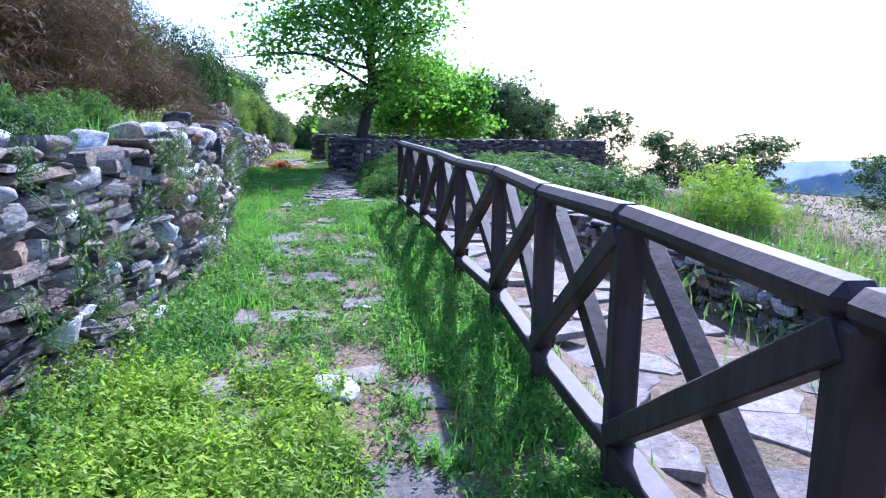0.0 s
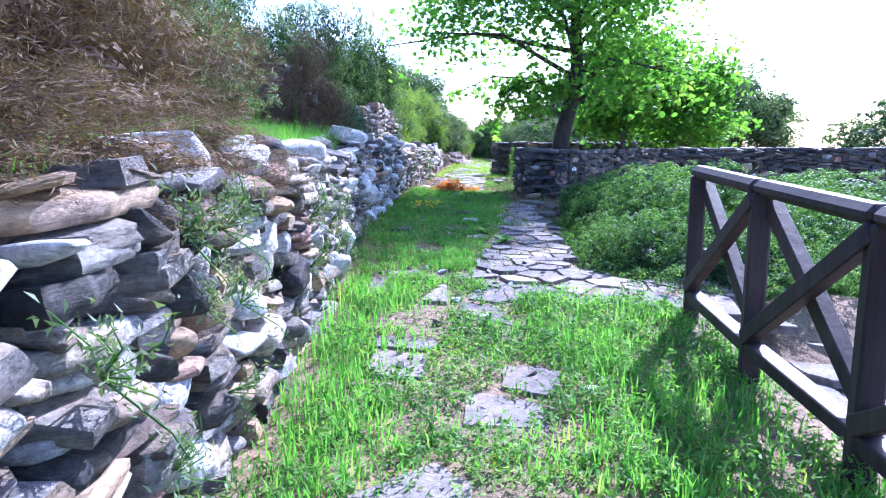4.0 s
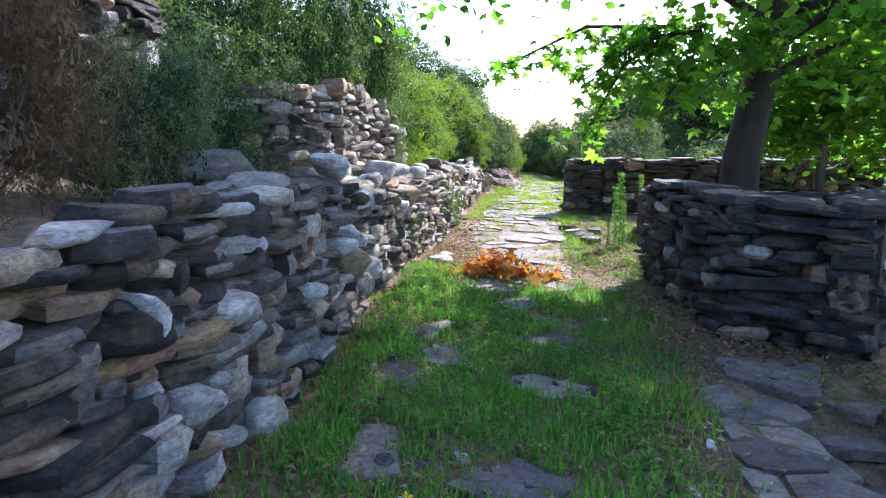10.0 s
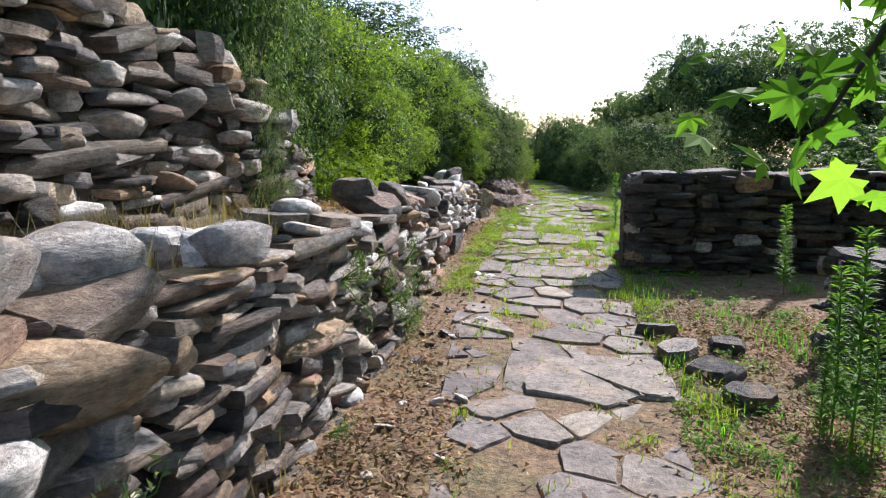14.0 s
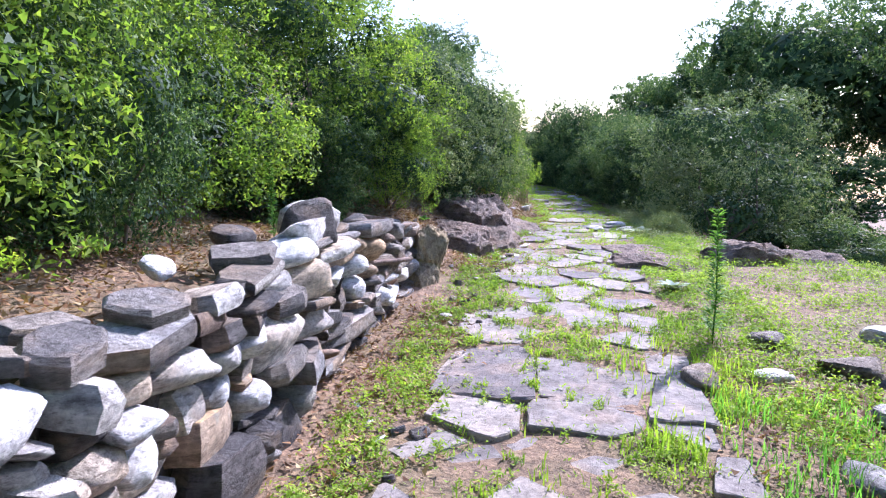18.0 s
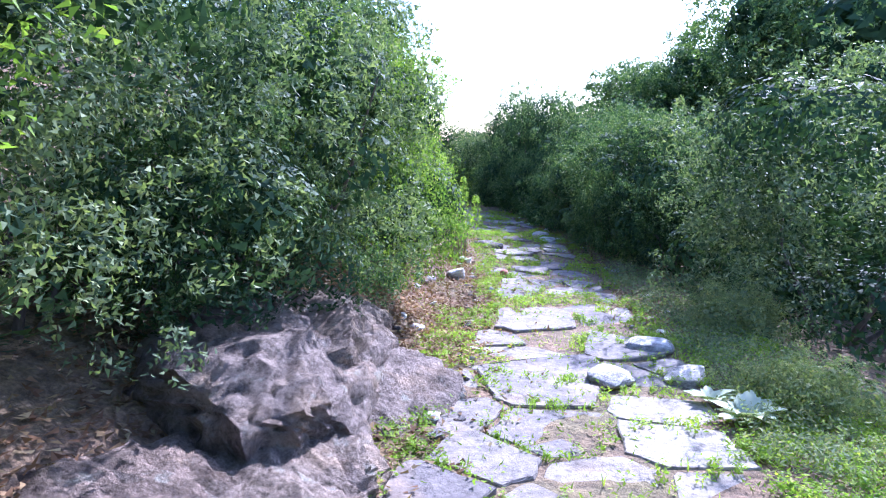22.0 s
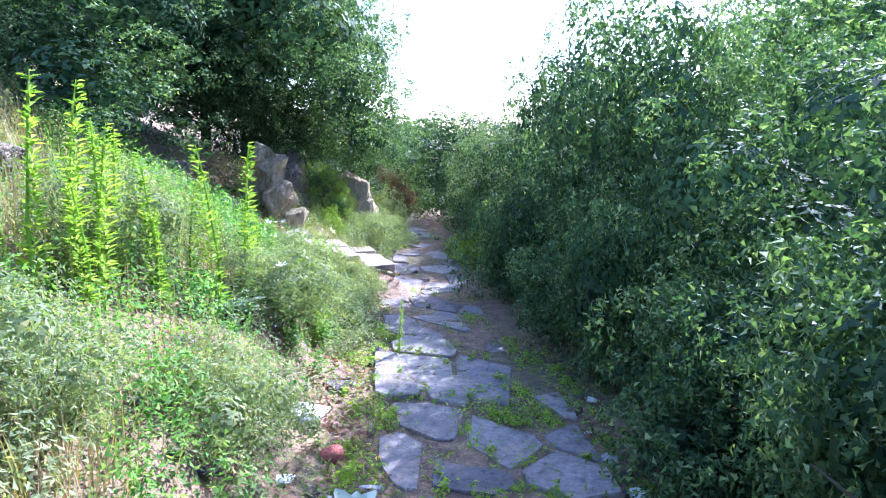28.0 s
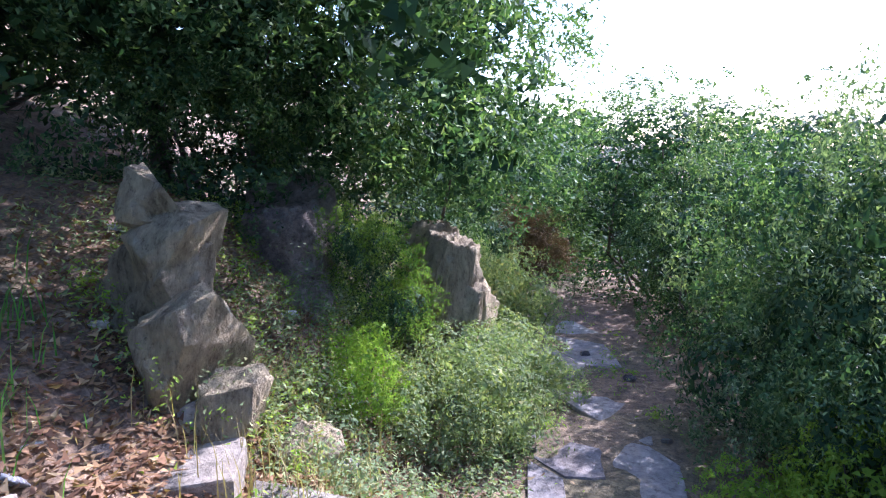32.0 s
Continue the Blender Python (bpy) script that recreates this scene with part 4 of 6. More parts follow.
    ("far", -3.0, 43.6, 2.0, 2.4, 20), ("far", -1.0, 41.2, 1.8, 1.5, 70), ("far", 0.6, 43.6, 2.2, 2.1, 130), ("skirt", -3.5, 38.7, 0.8, 0.8, 30), ("far", -1.6, 33.6, 1.6, 1.7, 100), ("far", 2.0, 36.0, 2.2, 2.2, 200), ("yellow", 6.6, 15.0, 1.0, 1.3, 160),
]


def place_bush(kind, x, y, rad, tall, turn):
    base = KINDS[kind]
    scale_z = tall / (1.9 * {"low": 0.55, "sage": 0.6, "skirt": 0.7, "grey": 0.95, "brown": 0.9, "yellow": 0.9}.get(kind, 1.0))
    m = pose(x, y, float(height(x, y)) - 0.05, 0, 0, turn) @ Matrix.Diagonal((rad, rad, scale_z, 1))
    if kind not in used_bush:
        used_bush.add(kind)
        base.matrix_basis = m
        return base
    return copy_thing(base, m @ Matrix.Diagonal([1 / s for s in base.scale] + [1]))


for spec in BUSHES:
    place_bush(*spec)
skirts = np.random.default_rng(19)
for y in np.arange(42.2, 51.0, 1.0):       # lower shoots of the bushes that crowd the path
    q = skirts.uniform(0.45, 0.7)
    place_bush("skirt", float(cx(y)) + float(np.interp(y, [46, 49, 51], [0.64, 0.6, 0.56])) + q, y, q, skirts.uniform(0.6, 1.2), y * 90)



# ---- plane tree in the yard ----
def lobed_leaf(fine=True):
    """Outline of a five-lobed leaf, about one unit wide, in its own plane."""
    a = [(-90, 0.06), (-60, 0.30), (-30, 0.26), (-8, 0.50), (14, 0.30), (38, 0.52), (62, 0.30), (90, 0.62), (118, 0.30), (142, 0.52), (166, 0.30), (188, 0.50), (210, 0.26), (240, 0.30)]
    if not fine:
        a = [(-90, 0.10), (-10, 0.5), (15, 0.30), (50, 0.52), (90, 0.60), (130, 0.52), (165, 0.30), (190, 0.5)]
    return np.array([(math.cos(radians(w)) * q, math.sin(radians(w)) * q, 0.0) for w, q in a])


def lobed_leaves(centres, size, r, droop=0.6, fine=True, up=1.0):
    out = lobed_leaf(fine)
    n, k = len(centres), len(out)
    nor = r.normal(size=(n, 3)) * 0.7 + np.array([0, 0, up])
    nor /= np.linalg.norm(nor, axis=1)[:, None]
    t = np.cross(nor, r.normal(size=(n, 3)))
    t /= np.linalg.norm(t, axis=1)[:, None]
    s = np.cross(nor, t)
    sz = (size * r.uniform(0.6, 1.2, n))[:, None, None]
    bend = (out[:, 0] ** 2 + (out[:, 1] - 0.1) ** 2) * -droop
    v = centres[:, None] + sz * (out[None, :, 0:1] * s[:, None] + out[None, :, 1:2] * t[:, None] + bend[None, :, None] * nor[:, None])
    c = centres[:, None] + 0 * v[:, :1]
    v = np.concatenate([c, v], 1).reshape(-1, 3)
    i = np.arange(n)[:, None, None] * (k + 1)
    tri = np.stack([np.zeros(k, int), np.arange(1, k + 1), np.r_[2:k + 1, 1]], -1)
    return v, (i + tri[None]).reshape(-1, 3)


def plane_tree():
    r = np.random.default_rng(55)
    x, y = -2.72, 23.5
    tree = thing("plane_tree", "plane tree with a bare leaning trunk and wide backlit green crown", "tree")
    trunk = [(x - 0.05, y, -0.2), (x - 0.03, y, 0.3), (x, y + 0.05, 1.3), (x + 0.14, y + 0.3, 2.0), (x + 0.3, y + 0.5, 2.9), (x + 0.2, y + 0.6, 4.6), (x + 0.3, y + 0.7, 7.4)]
    part("trunk", tubes_mesh("trunk", [(trunk, [0.30, 0.24, 0.20, 0.185, 0.17, 0.12, 0.03])], TRUNK, 12), tree)
    ends, limbs = [], []
    for i in range(40):
        z0 = 2.2 + 4.6 * (i / 40) ** 0.9
        w = i * 2.39996 + 0.4
        reach = (4.3 - 0.42 * max(0, z0 - 3.4)) * r.uniform(0.72, 1.05) * (1 + 0.12 * max(0, -math.cos(w)) - 0.25 * max(0, math.cos(w)))
        s = Vector((x + 0.25, y + 0.5, z0))
        e = s + Vector((math.cos(w) * reach, math.sin(w) * reach, r.uniform(-0.3, 1.4) + 0.28 * (z0 - 2.7)))
        k = s.lerp(e, 0.5) + Vector((0, 0, r.uniform(0.2, 0.6)))
        low_end = e - 1.28 * e.z * Vector((math.sin(SUN_AZ), math.cos(SUN_AZ), 0))
        if low_end.y > 20.2 and low_end.x < -3.6:
            continue
        limbs.append(([s, k, e], [0.065, 0.04, 0.012]))
        for q in np.linspace(0.3, 1.0, 9):
            ends.append((k.lerp(e, q * 2 - 1) if q > 0.5 else s.lerp(k, q * 2)) + Vector(r.normal(0, 0.32, 3)))
    # low boughs reaching out towards the path
    low = [(x - 0.05, y + 0.2, 2.3), (x - 0.7, y + 0.1, 2.75), (x - 1.3, y - 0.1, 2.35), (x - 1.75, y - 0.1, 1.5)]
    low3 = [(x + 0.1, y + 0.2, 2.4), (x + 0.0, y - 0.8, 2.5), (x - 0.5, y - 1.5, 1.95)]
    low2 = [(x - 0.7, y + 0.1, 2.75), (x - 1.8, y + 0.4, 2.85), (x - 3.1, y + 0.9, 2.4)]
    low4 = [(x - 0.5, y + 0.1, 2.7), (x - 1.1, y - 0.2, 2.6), (x - 1.7, y - 0.5, 2.15)]
    low5 = [(x - 0.2, y, 2.5), (x - 0.6, y - 0.5, 2.3), (x - 0.9, y - 0.8, 1.8)]
    limbs += [(low4, [0.03, 0.02, 0.006]), (low5, [0.03, 0.02, 0.006]), (low, [0.05, 0.035, 0.02, 0.007]), (low2, [0.03, 0.02, 0.006]), (low3, [0.03, 0.02, 0.006])]
    for limb in limbs:
        part("limb", tubes_mesh("limb", [limb], TRUNK, 6), tree)
    P = np.array([tuple(e) for e in ends])
    P = P[P[:, 2] > 2.1]
    per = 74
    cen = np.repeat(P, per, 0) + r.normal(size=(len(P) * per, 3)) * np.array([0.46, 0.46, 0.30])
    cen = cen[cen[:, 2] > 1.75]
    # the crown is thin over the paved path
    fall = cen[:, :2] - 1.28 * cen[:, 2:] * np.array([math.sin(SUN_AZ), math.cos(SUN_AZ)])
    cen = cen[~((fall[:, 1] > 20.7) & (fall[:, 0] < -3.8)) & (cen[:, 0] > -7.3)]
    v, f = lobed_leaves(cen, 0.165, r, 0.6, False)
    part("crown", raw_mesh("crown", v, f, PLANE), tree)
    Q = np.array([tuple(Vector(a).lerp(Vector(b), q)) for a, b, n in ((low[1], low[2], 7), (low[2], low[3], 9), (low2[0], low2[2], 12), (low3[0], low3[1], 8), (low3[1], low3[2], 9), (low4[0], low4[1], 8), (low4[1], low4[2], 9), (low5[0], low5[1], 7), (low5[1], low5[2], 8)) for q in np.linspace(0, 1, n)])
    cen = np.repeat(Q, 11, 0) + r.normal(size=(len(Q) * 11, 3)) * np.array([0.17, 0.17, 0.12])
    v, f = lobed_leaves(cen, 0.20, r)
    part("low_foliage", raw_mesh("low_foliage", v, f, PLANE), tree)
    return tree


plane_tree()


def sapling(x, y, tall, rad, seed):
    """A young plane tree whose leaves hang almost to the ground."""
    r = np.random.default_rng(seed)
    z = float(height(x, y))
    t = thing("young_plane_tree", "young plane tree with sunlit yellow-green leaves behind the yard wall", "tree", pose(x, y, z))
    part("trunk", tubes_mesh("trunk", [([(0, 0, -0.1), (0.05, 0, tall * 0.4), (0, 0.05, tall * 0.9)], [0.09, 0.06, 0.02])], BARK, 7), t)
    P = []
    for i in range(26):
        w, q = i * 2.4, r.uniform(0.25, 0.9)
        s = Vector((0.03, 0.02, tall * q))
        e = s + Vector((math.cos(w), math.sin(w), 0.25)) * rad * r.uniform(0.6, 1.0) * (1.1 - 0.5 * q)
        part("limb", tubes_mesh("limb", [([s, s.lerp(e, 0.5) + Vector((0, 0, 0.1)), e], [0.02, 0.014, 0.005])], BARK, 5), t)
        P += [tuple(s.lerp(e, k)) for k in np.linspace(0.35, 1.05, 7)]
    P = np.array(P)
    cen = np.repeat(P, 30, 0) + r.normal(size=(len(P) * 30, 3)) * 0.24
    v, f = lobed_leaves(cen[cen[:, 2] > 0.5], 0.19, r, 0.6, False)
    part("crown", raw_mesh("crown", v, f, PLANE), t)


sapling(-1.3, 27.0, 3.9, 1.9, 81)
sapling(0.5, 27.8, 3.4, 1.8, 82)


def dark_tree(x, y, z, tall, rad, seed, low=0.45, mat=None, leaf=0.10):
    r = np.random.default_rng(seed)
    t = thing("evergreen_tree", "dark evergreen tree with bare stems and a dense domed crown", "tree", pose(x, y, z))
    lobes = [((0, 0, tall * 0.70), (rad * 0.8, rad * 0.8, tall * 0.27))]
    for i in range(11):
        w = i * 0.6 + r.uniform(-0.2, 0.2)
        q = rad * r.uniform(0.33, 0.5)
        lobes.append(((rad * 0.66 * math.cos(w), rad * 0.66 * math.sin(w), tall * r.uniform(low + 0.08, 0.82)), (q, q, q * 0.8)))
    (v, f), _ = crown(clumps(lobes, 120, rad * 0.10, rad * 0.24, r, tall * low * 0.8), 2600, 24, leaf, leaf * 0.6, r, leaf * 1.7, tall * low * 0.75)
    part("crown", raw_mesh("crown", v, f, mat or LENTISK), t)
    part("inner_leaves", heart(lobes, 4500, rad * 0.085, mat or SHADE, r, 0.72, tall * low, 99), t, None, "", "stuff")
    for limb in twiggy(lobes, r, 0.08, 5):
        part("stem", tubes_mesh("stem", [limb], BARK, 7), t)


for x, y, h, q, s in [(-2.2, 50.0, 8.2, 3.4, 61), (1.6, 47.5, 8.4, 3.4, 62), (-5.4, 55.0, 7.0, 3.0, 63), (4.8, 51.0, 9.4, 3.8, 64)]:
    dark_tree(x, y, float(height(x, y)), h, q, s, 0.4)


def overhang():
    """The evergreen whose boughs hang over the rocks at the end of the walk."""
    r = np.random.default_rng(65)
    t = thing("evergreen_tree", "evergreen tree whose dark boughs hang over the rocks", "tree")
    lobes = [((-13.7, 49.9, 4.3), (1.5, 1.3, 1.0)), ((-15.2, 49.0, 4.2), (1.4, 1.3, 0.9)), ((-13.6, 49.3, 3.0), (1.2, 1.2, 0.8)), ((-12.9, 49.5, 2.6), (0.8, 0.9, 0.6)), ((-14.5, 48.5, 3.1), (1.2, 1.1, 0.8)), ((-12.95, 50.5, 2.3), (0.75, 0.8, 0.7)), ((-13.1, 51.2, 1.9), (0.7, 0.7, 0.8)), ((-13.9, 50.4, 3.5), (1.1, 1.1, 0.8)),
             ((-13.0, 48.7, 3.3), (0.8, 0.7, 0.5)), ((-15.4, 47.8, 3.4), (1.1, 1.0, 0.7)), ((-12.7, 50.0, 1.95), (0.45, 0.5, 0.5)), ((-12.85, 50.9, 1.35), (0.4, 0.45, 0.5)), ((-14.4, 49.7, 2.4), (1.0, 0.9, 0.7)), ((-15.2, 49.0, 2.7), (1.0, 1.0, 0.7)), ((-13.8, 50.7, 2.5), (0.9, 0.8, 0.8)), ((-14.0, 48.6, 2.9), (0.8, 0.7, 0.45)), ((-16.0, 48.6, 3.2), (1.1, 1.0, 0.8))]
    (v, f), _ = crown(clumps(lobes, 190, 0.16, 0.4, r, 1.0), 4400, 26, 0.038, 0.025, r, 0.085, 0.9)
    part("crown", raw_mesh("crown", v, f, LENTISK), t)
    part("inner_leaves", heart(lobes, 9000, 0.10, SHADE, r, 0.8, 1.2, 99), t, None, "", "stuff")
    for e in lobes[2:6]:
        part("stem", tubes_mesh("stem", [([(-15.4, 50.6, 0.8), (-15.2, 50.4, 2.2), Vector((-15.1, 50.3, 2.5)).lerp(Vector(e[0]), 0.5), e[0]], [0.09, 0.06, 0.03, 0.012])], BARK, 7), t)


overhang()
dark_tree(-7.0, 52.2, float(height(-7.0, 52.2)), 4.5, 1.9, 68, 0.3, None, 0.08)
dark_tree(-15.2, 51.4, float(height(-15.2, 51.4)), 4.6, 1.9, 66, 0.3, None, 0.07)


# ---- outcrops ----
def chunk_mesh(seed, mat, weathered):
    """A lump of rock in a unit box: broken into flat facets and cracks, or worn into steep furrows."""
    r = np.random.default_rng(seed)
    pts = r.normal(size=(22 if weathered else 12, 3))
    pts /= np.linalg.norm(pts, axis=1)[:, None]
    pts = np.sign(pts) * np.abs(pts) ** 0.7
    pts /= np.abs(pts).max(0) * 2
    me = hull_mesh("chunk", [tuple(p) for p in pts], mat)
    bm = bmesh.new()
    bm.from_mesh(me)
    bmesh.ops.subdivide_edges(bm, edges=bm.edges[:], cuts=8, use_grid_fill=True)
    bmesh.ops.triangulate(bm, faces=bm.faces[:])
    tilt = [Vector(v) for v in r.normal(size=(64, 3))]
    for v in bm.verts:
        p = v.co.copy()
        q = p * 3.2 + Vector((seed * 1.7, seed, 0))
        q += noise.noise_vector(q * 0.8) * 0.35
        if weathered:
            along = Vector((q.x * 1.4, q.y * 1.4, q.z * 0.35))
            d = 0.035 * noise.fractal(along * 3.0, 0.6, 2.1, 6) - 0.05 * abs(noise.noise(along * 4.5)) + 0.02 * noise.noise(q * 0.9)
        else:
            dist, near = noise.voronoi(q * Vector((1, 1, 0.8)).length / 1.6)
            k = int(abs(near[0].x * 37.3 + near[0].y * 91.7 + near[0].z * 17.9)) % 64
            local = q * Vector((1, 1, 0.8)).length / 1.6 - near[0]
            crack = max(0.0, 0.10 - (dist[1] - dist[0]))
            d = 0.022 * tilt[k].dot(local) + 0.014 * tilt[k].x - 0.18 * crack + 0.016 * noise.fractal(q * 2.5, 0.9, 2.2, 4)
        v.co = p + p.normalized() * d
    bm.to_mesh(me)
    bm.free()
    return sharpened(me, 48 if weathered else 28)


CHUNKS = {m.name: [chunk_mesh(k * 7 + i, m, m is CLIFF) for i in range(4)] for k, m in enumerate((CLIFF, TAN, PALE))}


CRAGS = [chunk_mesh(60 + i, TAN, True) for i in range(4)]


def outcrop(name, label, chunks, mat, shapes=None):
    """Rock of several lumps: x, y, z of each one's middle, its size, turn and tilts."""
    x, y, z = chunks[0][:3]
    base = Matrix.Translation((x, y, z))
    o = thing(name, label, "rock", base)
    for i, (px, py, pz, sx, sy, sz, turn, ta, tb) in enumerate(chunks):
        part("rock_mass", (shapes or CHUNKS[mat.name])[i % 4], o, base.inverted() @ pose(px, py, pz, ta, tb, turn) @ Matrix.Diagonal((sx, sy, sz, 1)))
    return o


outcrop("rock_outcrop", "weathered grey-brown rock outcrop beside the path", [(-8.6, 36.0, 0.1, 1.2, 2.0, 1.1, 12, 0, 6), (-8.6, 36.15, 0.24, 1.0, 1.3, 0.98, 20, -4, 8), (-8.2, 35.3, 0.0, 0.9, 1.1, 0.7, 10, 6, 10), (-8.12, 36.4, 0.0, 0.9, 1.3, 0.6, 5, 0, 10), (-8.2, 34.2, 0.05, 0.8, 0.9, 0.72, 30, 0, 6), (-7.98, 34.75, 0.04, 0.75, 1.1, 0.72, 5, 4, 4), (-8.4, 34.7, 0.08, 1.0, 1.3, 0.7, 40, 0, 4)], CLIFF)
outcrop("rock_outcrop", "tan leaning rock slab at the end of the wall", [(-8.08, 32.75, 0.3, 0.34, 0.5, 0.72, 20, 0, 22), (-8.3, 33.0, 0.3, 0.42, 0.45, 0.55, 50, 10, 15), (-8.0, 32.5, 0.12, 0.28, 0.32, 0.46, 70, 0, 14)], TAN, CRAGS)
outcrop("rock_outcrop", "bare weathered rock shelf at the edge of the path", [(-5.2, 34.75, 0.04, 0.95, 0.75, 0.64, 30, 0, 6), (-4.55, 34.9, 0.0, 0.9, 0.7, 0.55, 10, 4, 6), (-5.6, 34.2, 0.02, 0.5, 0.4, 0.25, 70, 0, 0)], CLIFF)
outcrop("rock_outcrop", "flat bedrock rising through the paving", [(-6.0, 34.2, 0.10, 1.1, 0.8, 0.26, 10, 4, 6), (-6.3, 34.9, 0.12, 0.8, 0.7, 0.22, 50, 0, 4)], CLIFF)
outcrop("rock_outcrop", "tan fractured rock face standing out of the bank", [(-9.2, 40.6, 0.2, 0.56, 0.75, 1.2, 12, 0, 10), (-9.06, 40.3, 0.06, 0.36, 0.4, 0.8, 4, 5, 16), (-9.0, 40.75, 0.08, 0.32, 0.36, 0.9, 22, 6, 18), (-9.22, 41.1, 0.2, 0.5, 0.62, 1.1, 24, -4, 14), (-9.45, 41.6, 0.22, 0.6, 0.66, 0.95, 30, 6, 10), (-9.55, 40.85, 0.2, 0.7, 1.1, 1.05, 12, 4, 4), (-9.14, 41.42, 0.06, 0.4, 0.46, 0.8, 40, 0, 12), (-9.05, 41.0, -0.02, 0.3, 0.36, 0.6, 60, 0, 12)], TAN, CRAGS)
outcrop("rock_outcrop", "weathered rock ledge at the foot of the bushes", [(-8.75, 37.0, 0.15, 0.8, 1.1, 0.7, 15, 0, 14)], CLIFF)
outcrop("rock_tower", "tall cracked light brown boulder under the trees", [(-13.15, 48.98, 0.45, 0.6, 0.5, 0.8, 10, 0, 4), (-12.98, 48.9, 0.66, 0.4, 0.4, 0.56, 30, 4, -10), (-13.2, 48.98, 0.86, 0.44, 0.42, 0.5, 72, 10, 12), (-13.1, 48.98, 1.04, 0.36, 0.36, 0.44, 12, 6, -14), (-13.2, 49.02, 1.22, 0.44, 0.38, 0.36, 50, 0, 24), (-12.84, 48.9, 0.36, 0.3, 0.28, 0.6, 60, 0, 14), (-13.42, 49.05, 0.66, 0.42, 0.4, 0.8, 0, 6, 12), (-12.62, 49.12, 0.2, 0.28, 0.26, 0.4, 50, 0, 0), (-13.55, 48.7, 0.55, 0.4, 0.34, 0.55, 20, 0, 0), (-13.85, 48.5, 0.66, 0.5, 0.4, 0.5, 70, 0, 0)], TAN)
outcrop("rock_ledge", "shaded grey rock at the back of the hollow", [(-13.75, 50.2, 0.75, 0.6, 0.5, 0.7, 20, 5, 0), (-14.0, 50.5, 0.9, 0.6, 0.6, 0.8, 60, 0, 5), (-13.5, 50.0, 0.5, 0.4, 0.35, 0.4, 10, 0, 0)], CLIFF)
outcrop("rock_ledge", "pale leaning rock beside the narrow path", [(-13.2, 51.05, 0.25, 0.7, 0.6, 0.75, 20, 0, 6), (-13.16, 51.0, 0.5, 0.46, 0.42, 0.85, 60, 0, 10), (-13.4, 51.25, 0.45, 0.5, 0.5, 0.9, 60, 0, 0)], TAN, CRAGS)
for i, (x, y, z, s) in enumerate([(-14.6, 48.0, 1.75, 0.55), (-15.2, 48.6, 2.2, 0.6), (-14.2, 47.2, 1.55, 0.45), (-15.4, 47.4, 2.2, 0.6), (-13.9, 48.2, 1.5, 0.35), (-16.2, 48.2, 2.7, 0.7), (-12.9, 46.6, 1.3, 0.35), (-13.6, 45.9, 1.7, 0.4), (-12.3, 44.9, 1.35, 0.4), (-11.8, 44.0, 1.3, 0.3)]):
    outcrop("boulder", "grey rock lying on the shady bank", [(x, y, float(height(x, y)) + s * 0.12, s * 1.2, s * 0.8, s * 0.55, i * 47, 0, 8)], (CLIFF, PALE)[i % 2])


# ---- paving ----
pavement = thing("pavement", "uneven grey slate paving slabs with grass in the joints", "pavement", kind="structure")


def slab_piece(corners, z, thick, r, mat=None):
    """One worn paving slab from a rough outline: straight broken edges, chipped corners and a flat top."""
    c = sum((Vector(p) for p in corners), Vector((0, 0))) / len(corners)
    rim = []
    for a, b in zip(corners, corners[1:] + corners[:1]):
        a, b = Vector(a), Vector(b)
        if (b - a).length < 0.05:
            rim.append(a.lerp(b, 0.5))
            continue
        for q in (r.uniform(0.01, 0.08), 0.36, 0.68, r.uniform(0.92, 0.99)):
            p = a.lerp(b, q)
            rim.append(p + (c - p) * r.uniform(-0.035, 0.045))
    n = len(rim)
    tx, ty = r.normal(0, 0.02), r.normal(0, 0.02)
    zz = lambda p: tx * (p.x - c.x) + ty * (p.y - c.y)
    v = [(p.x - c.x, p.y - c.y, zz(p) - thick) for p in rim] + [(p.x - c.x, p.y - c.y, zz(p) - r.uniform(0.004, 0.012)) for p in rim]
    v += [((p.x - c.x) * 0.975, (p.y - c.y) * 0.975, zz(p) + r.uniform(-0.003, 0.003)) for p in rim]
    f = [(i, (i + 1) % n, n + (i + 1) % n, n + i) for i in range(n)] + [(n + i, n + (i + 1) % n, 2 * n + (i + 1) % n, 2 * n + i) for i in range(n)] + [tuple(range(2 * n, 3 * n))]
    return raw_mesh("slab", np.array(v), f, mat or PAVING), Matrix.Translation((c.x, c.y, z))


def clip(poly, px, py, nx, ny):
    """The part of a polygon on the inner side of the line through (px, py) with outward normal (nx, ny)."""
    out = []
    for (ax, ay), (bx, by) in zip(poly, poly[1:] + poly[:1]):
        da, db = (ax - px) * nx + (ay - py) * ny, (bx - px) * nx + (by - py) * ny
        if da <= 0:
            out.append((ax, ay))
        if da * db < 0:
            k = da / (da - db)
            out.append((ax + (bx - ax) * k, ay + (by - ay) * k))
    return out


